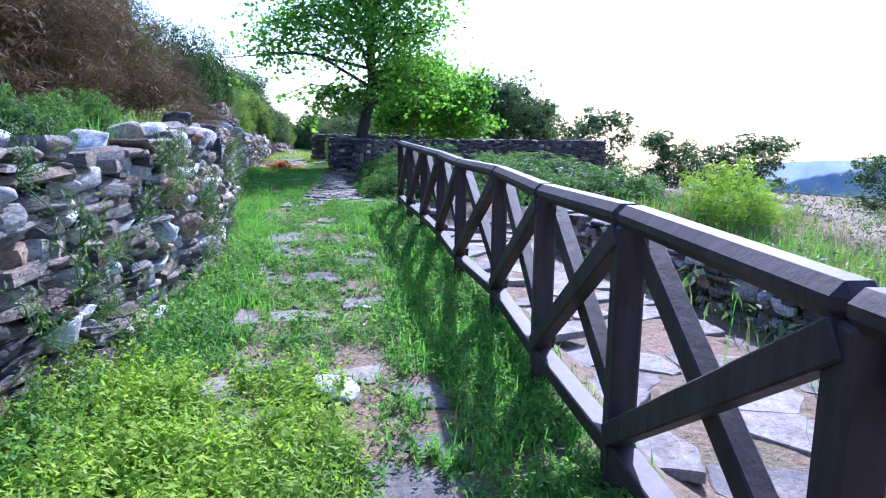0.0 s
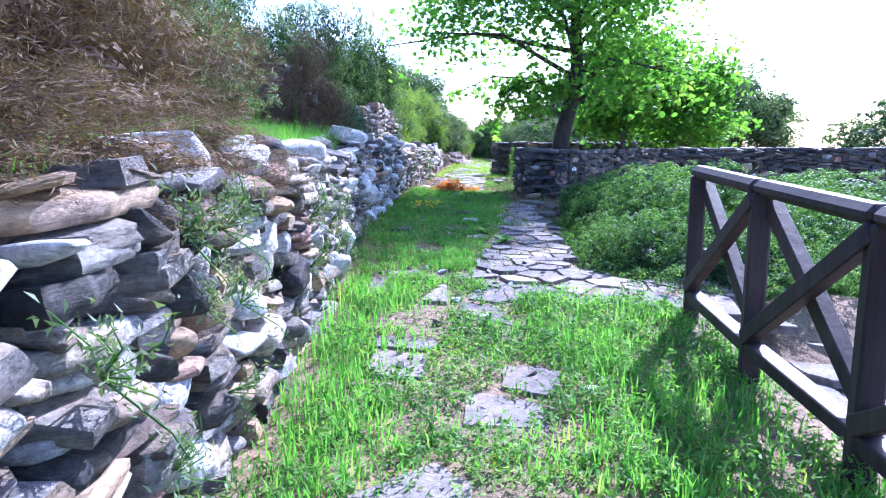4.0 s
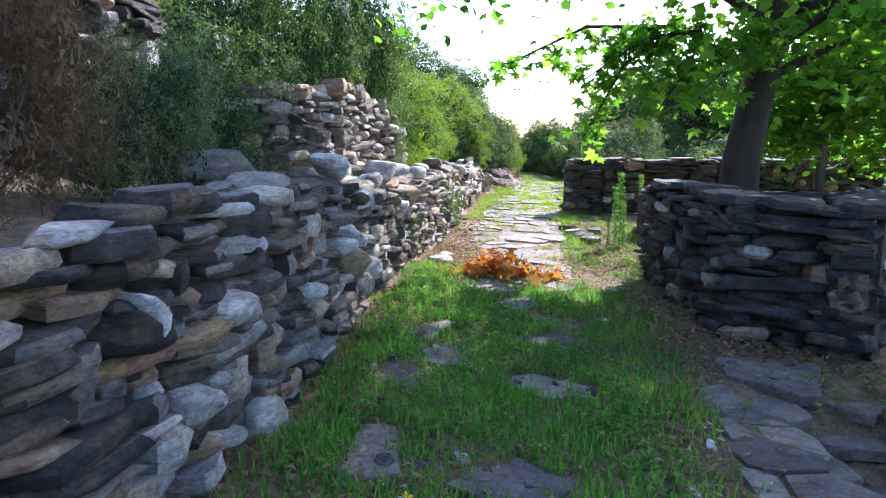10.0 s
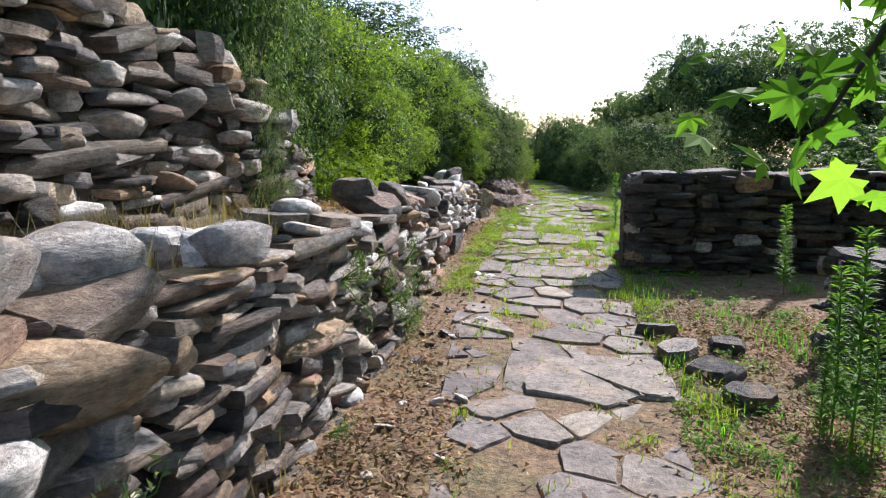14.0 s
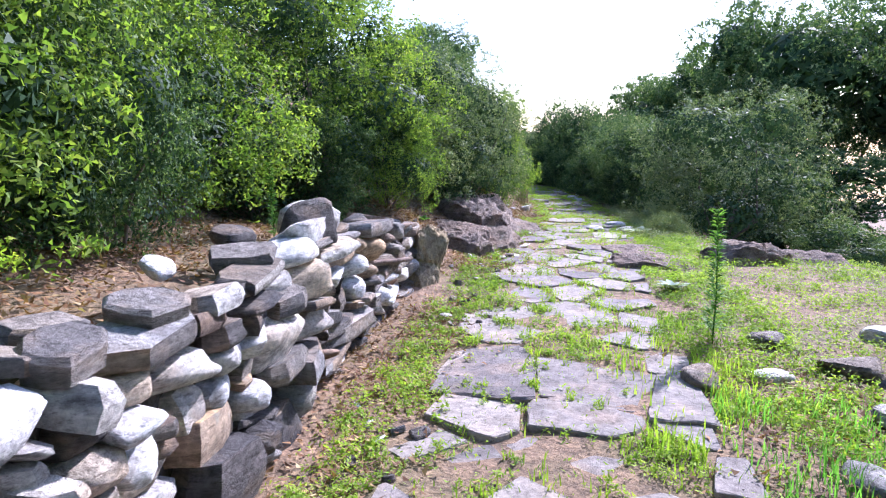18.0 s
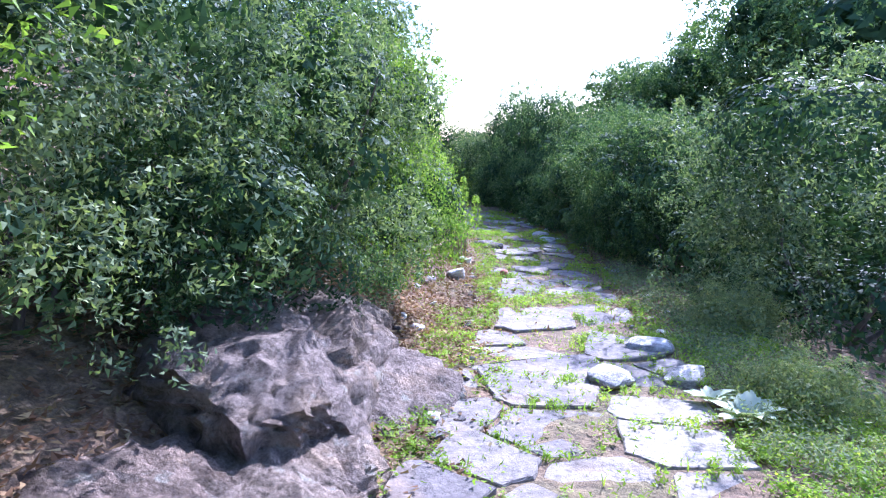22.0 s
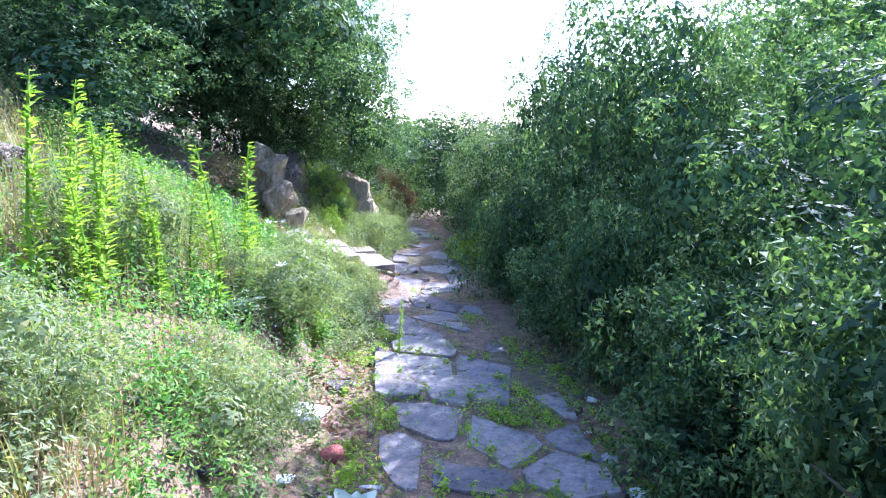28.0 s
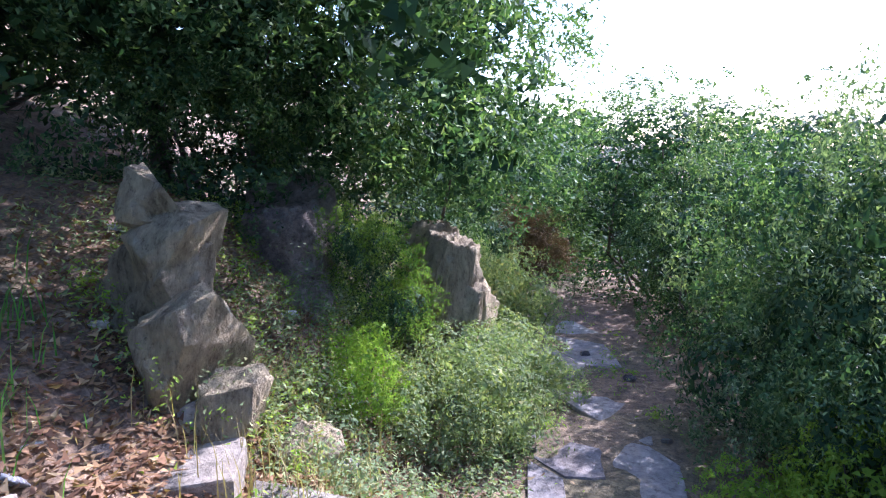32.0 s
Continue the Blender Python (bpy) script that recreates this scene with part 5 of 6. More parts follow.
def pave(y0, y1, left, right, r, rows=0.36, keep=1.0, across=0.40, joint=0.017, lift=0.008, jitter=0.33, merge=0.12, mat=None):
    """Irregular slabs that fit one another between two edges given as offsets from the path's centre."""
    pts = []
    y, odd = y0, 0
    while y < y1:
        l, q = left(y), right(y)
        n = max(1, int(round((q - l) / across)))
        for i in range(-1, n + 1):
            u = l + (i + 0.5 + 0.5 * (odd % 2) - 0.25) * (q - l) / n
            pts.append((u + r.uniform(-jitter, jitter) * across, y + r.uniform(-jitter, jitter) * rows))
        y += rows
        odd += 1
    pts = [p for p in pts if r.random() > merge]      # a gap in the grid leaves a larger slab
    P = np.array(pts)
    out = []
    for k, (u, v) in enumerate(pts):
        l, q = left(v) + r.normal(0, 0.03), right(v) + r.normal(0, 0.03)
        if not l - 0.05 < u < q + 0.05 or r.random() > keep:
            continue
        poly = [(u - 0.5, v - 0.45), (u + 0.5, v - 0.45), (u + 0.5, v + 0.45), (u - 0.5, v + 0.45)]
        d = P - (u, v)
        for j in np.nonzero((np.hypot(d[:, 0], d[:, 1]) < 1.2) & (np.arange(len(P)) != k))[0]:
            n = d[j] / np.hypot(*d[j])
            m = np.array((u, v)) + d[j] / 2 - n * joint * r.uniform(0.5, 1.2)
            poly = clip(poly, m[0], m[1], n[0], n[1])
        for px, s in ((l, -1), (q, 1)):
            if poly:
                poly = clip(poly, px, 0, s, 0)
        if len(poly) < 3:
            continue
        area = abs(sum(a[0] * b[1] - b[0] * a[1] for a, b in zip(poly, poly[1:] + poly[:1]))) / 2
        across_y = max(b for a, b in poly) - min(b for a, b in poly)
        across_x = max(a for a, b in poly) - min(a for a, b in poly)
        if area < 0.018 or area < 0.16 * max(across_x, across_y) ** 2:
            continue
        world_pts = [(float(cx(b)) + a, b) for a, b in poly]
        mx, my = float(cx(v)) + u, v
        if v > 46 and float(height(mx, my)) > float(level(v)) + 0.06:
            continue
        out.append(slab_piece(world_pts, float(height(mx, my)) + lift + r.normal(0, 0.008), 0.06, r, mat))
    return out


r = np.random.default_rng(77)
slabs = []
slabs += pave(2.6, 12.2, lambda y: -0.65, lambda y: 0.7, r, 0.46, 0.50, 0.5, 0.05, mat=GREY_PAVING)
slabs += pave(12.2, 19.2, table((12, 0.0), (13, 0.15), (15, 0.55), (17, 0.75), (19, 1.0)), table((12.2, 2.6), (12.9, 2.4), (13.2, 1.45), (15, 1.4), (16.5, 1.6), (19.2, 1.95)), r, 0.24, 0.98, 0.27, 0.012, 0.016, 0.36, 0.06, GREY_PAVING)
slabs += pave(12.0, 22.0, lambda y: -0.8, table((12, -0.05), (15, 0.45), (22, 0.5)), r, 0.42, 0.34, 0.40, 0.06, 0.008, 0.33, 0.1, GREY_PAVING)
slabs += pave(21.7, 25.0, table((22, -0.5), (25, -0.62)), table((22, 0.5), (25, 0.66)), r, 0.34, 0.97, 0.33, 0.014, 0.008, 0.36, 0.08)
slabs += pave(25.0, 28.2, lambda y: -0.68, lambda y: 0.72, r, 0.34, 0.98, 0.34, 0.018, 0.008, 0.36, 0.1)
slabs += pave(28.2, 30.6, lambda y: -0.68, lambda y: 0.74, r, 0.36, 0.96, 0.36, 0.026, 0.008, 0.34, 0.1)
slabs += pave(30.6, 38.5, lambda y: -0.64, lambda y: 0.74, r, 0.40, 0.92, 0.42, 0.026)
slabs += pave(38.5, 46.0, lambda y: -0.50, lambda y: 0.60, r, 0.40, 0.88, 0.40, 0.03)
slabs += pave(46.0, 53.0, lambda y: -0.45, lambda y: 0.45, r, 0.42, 0.95, 0.44)
for me, m in slabs:
    part("slab", me, pavement, m)
covered = set()
for me, m in slabs:
    c0 = m.translation
    pts = [(v.co.x, v.co.y) for v in me.vertices[len(me.vertices) * 2 // 3:]]
    for k in np.linspace(0, 1, 9):
        for px, py in pts:
            for q in (0.0, 0.5):
                j = (k * px * (1 - q), k * py * (1 - q))
                covered.add((int(math.floor((c0.x + j[0]) / 0.05)), int(math.floor((c0.y + j[1]) / 0.05))))


def bare(x, y, r, spare=0.06):
    """Which places lie off the slabs; a few on them are let pass."""
    hit = np.array([(int(math.floor(a / 0.05)), int(math.floor(b / 0.05))) in covered for a, b in zip(x, y)])
    return ~hit | (r.random(len(x)) < spare)


lower = thing("pavement_lower", "broad pale flagstones of the lower path beyond the fence", "pavement", kind="structure")
for me, m in pave(1.0, 12.2, lambda y: float(fence_x(min(y, 11.4)) - cx(y)) + 0.5, lambda y: float(fence_x(min(y, 11.4)) - cx(y)) + float(np.interp(y, [1, 6, 10, 12], [2.9, 2.4, 2.0, 2.2])), r, 0.42, 0.95, 0.5):
    part("slab", me, lower, m)
straight_wall("wall_lower", "rubble wall of mixed stones along the lower path", [(4.3, -1.0), (3.5, 3.0), (2.9, 6.2), (1.95, 9.4), (1.6, 10.6)][::-1], -0.45, 0.22, 0.45, 37, 0.4, 0.6, both=False)


# ---- grass, weeds, litter ----
def blades(px, py, tall, wide, r, lean=0.35):
    """Bent grass blades of two faces each, rooted in the ground."""
    n = len(px)
    pz = height(px, py) - 0.01
    w = r.uniform(0, 2 * math.pi, n)
    h = tall * r.uniform(0.45, 1.3, n)
    l = h * lean * r.uniform(0.2, 1.8, n)
    dx, dy = np.cos(w), np.sin(w)
    sx, sy = -dy * wide / 2, dx * wide / 2
    z0, z1, z2 = pz, pz + h * 0.6, pz + h
    v = np.stack([
        np.stack([px - sx, py - sy, z0], 1), np.stack([px + sx, py + sy, z0], 1),
        np.stack([px + dx * l * 0.35 + sx * 0.8, py + dy * l * 0.35 + sy * 0.8, z1], 1), np.stack([px + dx * l * 0.35 - sx * 0.8, py + dy * l * 0.35 - sy * 0.8, z1], 1),
        np.stack([px + dx * l, py + dy * l, z2], 1)], 1).reshape(-1, 3)
    i = np.arange(n)[:, None] * 5
    q = np.concatenate([i + np.array([0, 1, 2]), i + np.array([0, 2, 3]), i + np.array([3, 2, 4])], 0)
    return v, q


def scatter(y0, y1, u0, u1, n, r, clump=0.16, tufts=None):
    """Clumped places in a strip beside the path's centre."""
    k = tufts or max(1, n // 40)
    ty, tu = r.uniform(y0, y1, k), r.uniform(0, 1, k)
    i = r.integers(0, k, n)
    y = ty[i] + r.normal(0, clump, n)
    a, b = np.vectorize(u0)(y) if callable(u0) else u0, np.vectorize(u1)(y) if callable(u1) else u1
    return cx(y) + a + (b - a) * tu[i] + r.normal(0, clump, n), y


def grass(name, label, strips, mat, seed):
    r = np.random.default_rng(seed)
    V, F, n = [], [], 0
    for y0, y1, u0, u1, count, tall, wide, clump in strips:
        x, y = scatter(y0, y1, u0, u1, count, r, clump)
        ok = bare(x, y, r)
        x, y = x[ok], y[ok]
        v, f = blades(x, y, tall, wide, r)
        V.append(v)
        F.append(f + n)
        n += len(v)
    return thing(name, label, "grass", None, raw_mesh(name, np.concatenate(V), np.concatenate(F), mat), kind="stuff")


wl = lambda y: float(wall_x(y) - cx(y)) + 0.08
fr = lambda y: float(fence_x(y) - cx(y)) + 0.1
grass("grass", "fresh green grass over the old path", [
    (-1.0, 12.0, wl, fr, 9000, 0.085, 0.009, 0.20), (1.0, 11.8, 0.5, fr, 9000, 0.13, 0.011, 0.12), (1.0, 12.0, wl, lambda y: wl(y) + 0.5, 6000, 0.13, 0.009, 0.15),
    (12.0, 22.5, wl, 0.4, 26000, 0.085, 0.009, 0.09), (15.0, 21.5, 0.1, 1.0, 5500, 0.09, 0.009, 0.12),
    (22.0, 28.0, 0.7, 2.4, 1600, 0.09, 0.007, 0.07), (28.5, 30.5, 0.7, 2.2, 2500, 0.1, 0.007, 0.10)], GRASS, 201)
grass("joint_grass", "bright tufts of grass in the joints of the paving", [(22.5, 33.0, -0.6, 0.65, 8000, 0.065, 0.007, 0.05), (28.3, 31.4, 0.45, 1.0, 1600, 0.11, 0.008, 0.07), (27.5, 33.0, -0.65, 0.65, 4000, 0.06, 0.007, 0.05), (24.5, 32.0, 0.45, 0.9, 2600, 0.08, 0.008, 0.07), (12.5, 19.5, 0.4, 1.5, 1500, 0.06, 0.006, 0.05), (33, 47, -0.6, 0.7, 6000, 0.06, 0.006, 0.06)], LIME, 205)
grass("bank_grass", "long green and straw grass on the bank", [
    (9.5, 15.0, lambda y: wl(y) - 1.9, lambda y: wl(y) - 0.5, 15000, 0.36, 0.008, 0.25), (42.5, 48.5, lambda y: -3.8, lambda y: -1.6, 3000, 0.2, 0.007, 0.12),
    (2.0, 9.0, lambda y: wl(y) - 2.2, lambda y: wl(y) - 0.4, 4000, 0.3, 0.008, 0.25), (0, 14, lambda y: fr(y) + 2.5, lambda y: fr(y) + 7, 6000, 0.4, 0.012, 0.5),
    (46.3, 47.7, -3.0, -1.5, 600, 0.28, 0.010, 0.12)], GRASS, 203)
grass("dry_grass", "dry straw grass on the bank and wall foot", [
    (41.3, 46.5, lambda y: -4.6, lambda y: -1.3, 9000, 0.30, 0.005, 0.14), (40.2, 42.0, lambda y: -3.0, lambda y: -0.9, 900, 0.16, 0.004, 0.10), (11, 16, lambda y: wl(y) - 1.6, lambda y: wl(y) - 0.4, 5000, 0.32, 0.005, 0.25),
    (19, 24, lambda y: wl(y) - 1.2, lambda y: wl(y) - 0.4, 3000, 0.3, 0.005, 0.15), (0, 14, lambda y: fr(y) + 3, lambda y: fr(y) + 8, 7000, 0.35, 0.009, 0.5), (48.5, 52.5, -1.6, -0.5, 900, 0.25, 0.004, 0.2)], DRY, 204)


def forbs(name, label, strips, mat, seed):
    """Low leafy weeds: small leaves in loose mounds close to the ground."""
    r = np.random.default_rng(seed)
    V, F, n = [], [], 0
    for y0, y1, u0, u1, mounds, per, tall, spread, length in strips:
        ty = r.uniform(y0, y1, mounds)
        q = r.uniform(0, 1, mounds)
        a = np.vectorize(u0)(ty) if callable(u0) else u0
        b = np.vectorize(u1)(ty) if callable(u1) else u1
        tx = cx(ty) + a + (b - a) * q
        size = r.uniform(0.5, 1.4, mounds)
        i = np.repeat(np.arange(mounds), per)
        rad = np.abs(r.normal(0, 1, mounds * per)) * spread * size[i]
        w = r.uniform(0, 2 * math.pi, mounds * per)
        x, y = tx[i] + rad * np.cos(w), ty[i] + rad * np.sin(w)
        ok = bare(x, y, r, 0.03)
        x, y, rad, w, i = x[ok], y[ok], rad[ok], w[ok], i[ok]
        dome = np.clip(1 - (rad / (spread * size[i] * 2.2)) ** 2, 0.05, 1)
        z = height(x, y) + tall * size[i] * dome * r.uniform(0.1, 1.0, len(x)) + 0.008
        nor = np.stack([np.cos(w) * 0.5, np.sin(w) * 0.5, np.ones(len(x))], 1) + r.normal(0, 0.45, (len(x), 3))
        v, f = leaf_shapes(np.stack([x, y, z], 1), nor, length, length * 0.5, r, 0.2)
        V.append(v)
        F.append(f + n)
        n += len(v)
    return thing(name, label, "weeds", None, raw_mesh(name, np.concatenate(V), np.concatenate(F), mat), kind="stuff")


forbs("path_weeds", "low leafy green weeds growing over the path", [
    (-0.5, 12.2, wl, fr, 1500, 60, 0.085, 0.13, 0.04), (12.0, 22.0, wl, 0.6, 620, 55, 0.07, 0.12, 0.035), (14.0, 21, 0.3, 1.1, 90, 50, 0.06, 0.12, 0.03),
    (22, 28.5, 0.7, 2.6, 120, 60, 0.08, 0.10, 0.032), (21.5, 25, 0.55, 1.6, 60, 60, 0.07, 0.10, 0.03), (22.4, 31, -0.65, 0.65, 90, 40, 0.035, 0.06, 0.02)], FORB, 401)
forbs("turf_weeds", "bright yellow-green turf between the slabs", [
    (1.4, 3.5, -1.3, 0.2, 420, 110, 0.24, 0.10, 0.04), (30.2, 38.6, -0.95, 1.5, 1500, 70, 0.045, 0.09, 0.026), (26.8, 30.4, -0.95, -0.3, 260, 60, 0.05, 0.09, 0.026), (27.5, 30.4, -0.3, 0.7, 260, 60, 0.04, 0.08, 0.024), (38.5, 46.8, -0.75, 0.75, 700, 75, 0.05, 0.10, 0.028), (46.5, 53, -0.6, 0.5, 90, 50, 0.06, 0.10, 0.026), (48.6, 50.6, -2.4, -1.2, 60, 90, 0.22, 0.1, 0.024), (41.0, 45.5, -3.4, -1.4, 90, 70, 0.3, 0.1, 0.02),
    (29.5, 37.0, 0.9, 3.4, 520, 70, 0.07, 0.15, 0.028), (5, 12, -0.8, 0.8, 90, 50, 0.05, 0.1, 0.03), (23.0, 31.0, 0.55, 0.85, 60, 50, 0.06, 0.08, 0.025)], LIME, 402)
forbs("bank_weeds", "grey-green scrubby herbs on the bank", [
    (41.8, 47.5, lambda y: -4.6, lambda y: -1.0, 230, 170, 0.30, 0.13, 0.026), (41.4, 46.5, lambda y: -3.0, lambda y: -0.8, 100, 150, 0.2, 0.10, 0.024), (40.0, 42.5, -3.4, -1.7, 90, 80, 0.2, 0.16, 0.028), (46.0, 47.6, -1.5, -0.6, 150, 130, 0.2, 0.10, 0.024), (36.0, 44.0, 0.75, 1.5, 120, 60, 0.12, 0.16, 0.03), (48.9, 53.5, -1.9, -0.45, 330, 140, 0.28, 0.14, 0.026), (36.0, 41.0, 0.75, 1.3, 160, 90, 0.10, 0.14, 0.026), (48.6, 50.5, -3.2, -1.2, 70, 80, 0.15, 0.14, 0.03),
    (9.5, 14.5, lambda y: wl(y) - 1.5, lambda y: wl(y) - 0.4, 60, 60, 0.15, 0.15, 0.04), (1, 8, lambda y: wl(y) - 1.2, lambda y: wl(y) - 0.2, 60, 80, 0.3, 0.2, 0.045), (0, 14, lambda y: fr(y) + 2.6, lambda y: fr(y) + 8, 200, 60, 0.3, 0.3, 0.06)], SAGE, 403)
forbs("bank_fresh_weeds", "fresh green mounded herbs on the bank", [
    (43.4, 47.2, -2.6, -0.85, 120, 190, 0.28, 0.11, 0.03), (45.8, 47.3, -3.2, -1.4, 120, 140, 0.34, 0.13, 0.034), (46.4, 47.7, -1.5, -0.75, 60, 120, 0.2, 0.10, 0.026), (10.0, 15.5, lambda y: wl(y) - 2.6, lambda y: wl(y) - 1.2, 50, 80, 0.3, 0.2, 0.045),
    (12.5, 19.5, 1.5, 1.9, 90, 60, 0.2, 0.14, 0.045), (1.0, 11.8, 0.45, fr, 260, 60, 0.14, 0.12, 0.04), (1.5, 7.5, wl, lambda y: wl(y) + 0.35, 110, 90, 0.3, 0.11, 0.04)], FORB, 404)


def litter(name, label, areas, mat, seed, length=0.06, width=0.035):
    r = np.random.default_rng(seed)
    P = []
    for y0, y1, u0, u1, n, cl in areas:
        x, y = scatter(y0, y1, u0, u1, n, r, cl)
        ok = bare(x, y, r, 0.15)
        x, y, n = x[ok], y[ok], int(ok.sum())
        P.append(np.stack([x, y, height(x, y) + 0.012 + np.abs(r.normal(0, 0.012, n))], 1))
    P = np.concatenate(P)
    v, f = leaf_shapes(P, np.array([0, 0, 1.0]) + r.normal(0, 0.35, (len(P), 3)), length, width, r, 0.3)
    return thing(name, label, "leaf litter", None, raw_mesh(name, v, f, mat), kind="stuff")


litter("leaf_litter", "brown dead leaves lying along the path", [
    (12, 21, lambda y: wl(y), lambda y: wl(y) + 0.5, 3000, 0.2), (12, 21, wl, 1.2, 9000, 0.25), (18.5, 21.5, 0.9, 2.3, 4000, 0.25), (28.5, 31, 0.75, 2, 2000, 0.2), (13, 20, 0.2, 1.3, 2500, 0.2), (21.5, 32, lambda y: wl(y), lambda y: wl(y) + 0.5, 7000, 0.2), (22.5, 27, 0.6, 2.6, 11000, 0.3), (20.5, 23.5, -0.9, 0.9, 5000, 0.2),
    (33, 41, -1.9, -0.5, 20000, 0.22), (26.5, 34, lambda y: wl(y) - 1.6, lambda y: wl(y) - 0.35, 11000, 0.25), (47.3, 50, -2.8, -0.6, 14000, 0.22), (40.0, 42.8, -3.2, -0.9, 11000, 0.2), (40, 47, -1.1, -0.4, 3000, 0.2), (38, 46, 0.55, 0.9, 2500, 0.12)], LITTER, 301, 0.045, 0.025)


def scrub(name, label, boxes, mat, seed, length):
    """Rough cover of low bushes on the slopes that are never walked."""
    r = np.random.default_rng(seed)
    C, N = [], []
    for x0, x1, y0, y1, mounds, per, tall, wide in boxes:
        mx, my = r.uniform(x0, x1, mounds), r.uniform(y0, y1, mounds)
        mx = mx + cx(my)
        s = r.uniform(0.5, 1.5, mounds)
        i = np.repeat(np.arange(mounds), per)
        u = r.normal(size=(len(i), 3))
        u /= np.linalg.norm(u, axis=1)[:, None]
        u[:, 2] = np.abs(u[:, 2])
        p = u * np.stack([wide * s[i], wide * s[i], tall * s[i]], 1) * r.uniform(0.75, 1.1, (len(i), 1))
        x, y = mx[i] + p[:, 0], my[i] + p[:, 1]
        C.append(np.stack([x, y, height(mx, my)[i] + p[:, 2]], 1))
        N.append(u + r.normal(0, 0.5, u.shape))
    v, f = leaf_shapes(np.concatenate(C), np.concatenate(N), length, length * 0.5, r)
    return thing(name, label, "scrub", None, raw_mesh(name, v, f, mat), kind="stuff")


scrub("hillside_scrub", "dark low scrub covering the hillside", [(-16, -5.5, -4, 24, 260, 130, 0.7, 0.6), (-18, -5.5, 24, 40, 140, 130, 0.9, 0.7), (-18, -6.0, 40, 62, 240, 140, 0.8, 0.7)], LENTISK, 501, 0.11)
scrub("hillside_heath", "brown heath on the hillside above the wall", [(-12, -4.0, 1, 20, 330, 150, 0.5, 0.5), (-10, -4.6, 40, 47, 40, 120, 0.4, 0.4)], BROWN, 502, 0.12)
scrub("slope_scrub", "scattered scrub on the slope below the path", [(4, 30, -4, 20, 260, 110, 0.5, 0.6), (4.5, 30, 30, 60, 160, 110, 0.8, 0.7), (-4, 4.5, 55, 64, 90, 120, 0.9, 0.7)], OLIVE, 503, 0.12)


# ---- single plants and stones ----
def spire(name, label, tall, seed, mat, leaves=150, length=0.085):
    """An upright weed with narrow leaves all the way up its stem."""
    r = np.random.default_rng(seed)
    pl = thing(name, label, "weed")
    top = Vector((r.normal(0, 0.06), r.normal(0, 0.06), tall))
    pts = [Vector((0, 0, -0.03)), Vector((0.01, 0, tall * 0.35)), top.lerp(Vector((0, 0, tall * 0.6)), 0.3), top]
    part("stem", tubes_mesh("stem", [(pts, [0.007, 0.006, 0.004, 0.002])], mat, 5), pl)
    h = r.uniform(0.08, 1, leaves)
    w = r.uniform(0, 2 * math.pi, leaves)
    L = length * (1.15 - 0.6 * h) * r.uniform(0.7, 1.2, leaves)
    base = np.array([tuple(Vector((0, 0, 0)).lerp(top, q)) for q in h])
    d = np.stack([np.cos(w), np.sin(w), r.uniform(0.2, 0.9, leaves)], 1)
    s = np.stack([-np.sin(w), np.cos(w), 0 * w], 1) * 0.010
    mid = base + d * L[:, None] * 0.55
    tip = base + d * L[:, None] - np.array([0, 0, 1]) * L[:, None] * 0.25
    v = np.stack([base, mid + s, tip, mid - s], 1).reshape(-1, 3)
    part("foliage", raw_mesh("foliage", v, np.arange(4 * leaves).reshape(-1, 4), mat), pl)
    return pl


def on_ground(x, y, turn=0, s=1.0):
    return pose(x, y, float(height(x, y)), 0, 0, turn) @ Matrix.Diagonal((s, s, s, 1))


tall_weed = spire("fleabane", "tall green weed with narrow leaves beside the path", 1.0, 71, FORB, 330, 0.11)
tall_weed.matrix_basis = on_ground(-4.06, 24.4, 10)
for x, y, s, t in [(-4.12, 24.5, 0.8, 40), (-4.0, 24.3, 0.65, 80), (-4.2, 24.35, 0.45, 200), (-5.66, 31.5, 0.85, 30), (-8.55, 31.05, 0.55, 100), (-3.9, 27.6, 0.8, 90), (-3.4, 24.9, 0.9, 10), (-7.2, 15.3, 0.9, 50), (-6.6, 17.1, 1.0, 10), (-6.5, 16.9, 0.8, 10), (-7.4, 17.2, 1.1, 90), (-6.3, 15.6, 0.7, 33), (-5.9, 14.6, 0.6, 63), (-5.7, 14.1, 0.7, 93), (-6.75, 19.3, 0.8, 0)]:
    copy_thing(tall_weed, on_ground(x, y, t, s))
fresh = spire("young_shoot", "bright green upright shoot on the bank", 0.75, 72, LIME, 170, 0.06)
fresh.matrix_basis = on_ground(-10.85, 44.65)
r = np.random.default_rng(9)
for i in range(16):
    x, y = r.normal(-10.95, 0.25), r.normal(44.6, 0.35)
    copy_thing(fresh, on_ground(x, y, i * 40, r.uniform(0.6, 1.25)))
for i in range(14):
    copy_thing(fresh, on_ground(r.normal(-11.0, 0.3), r.normal(46.1, 0.3), i * 50, r.uniform(0.4, 0.8)))


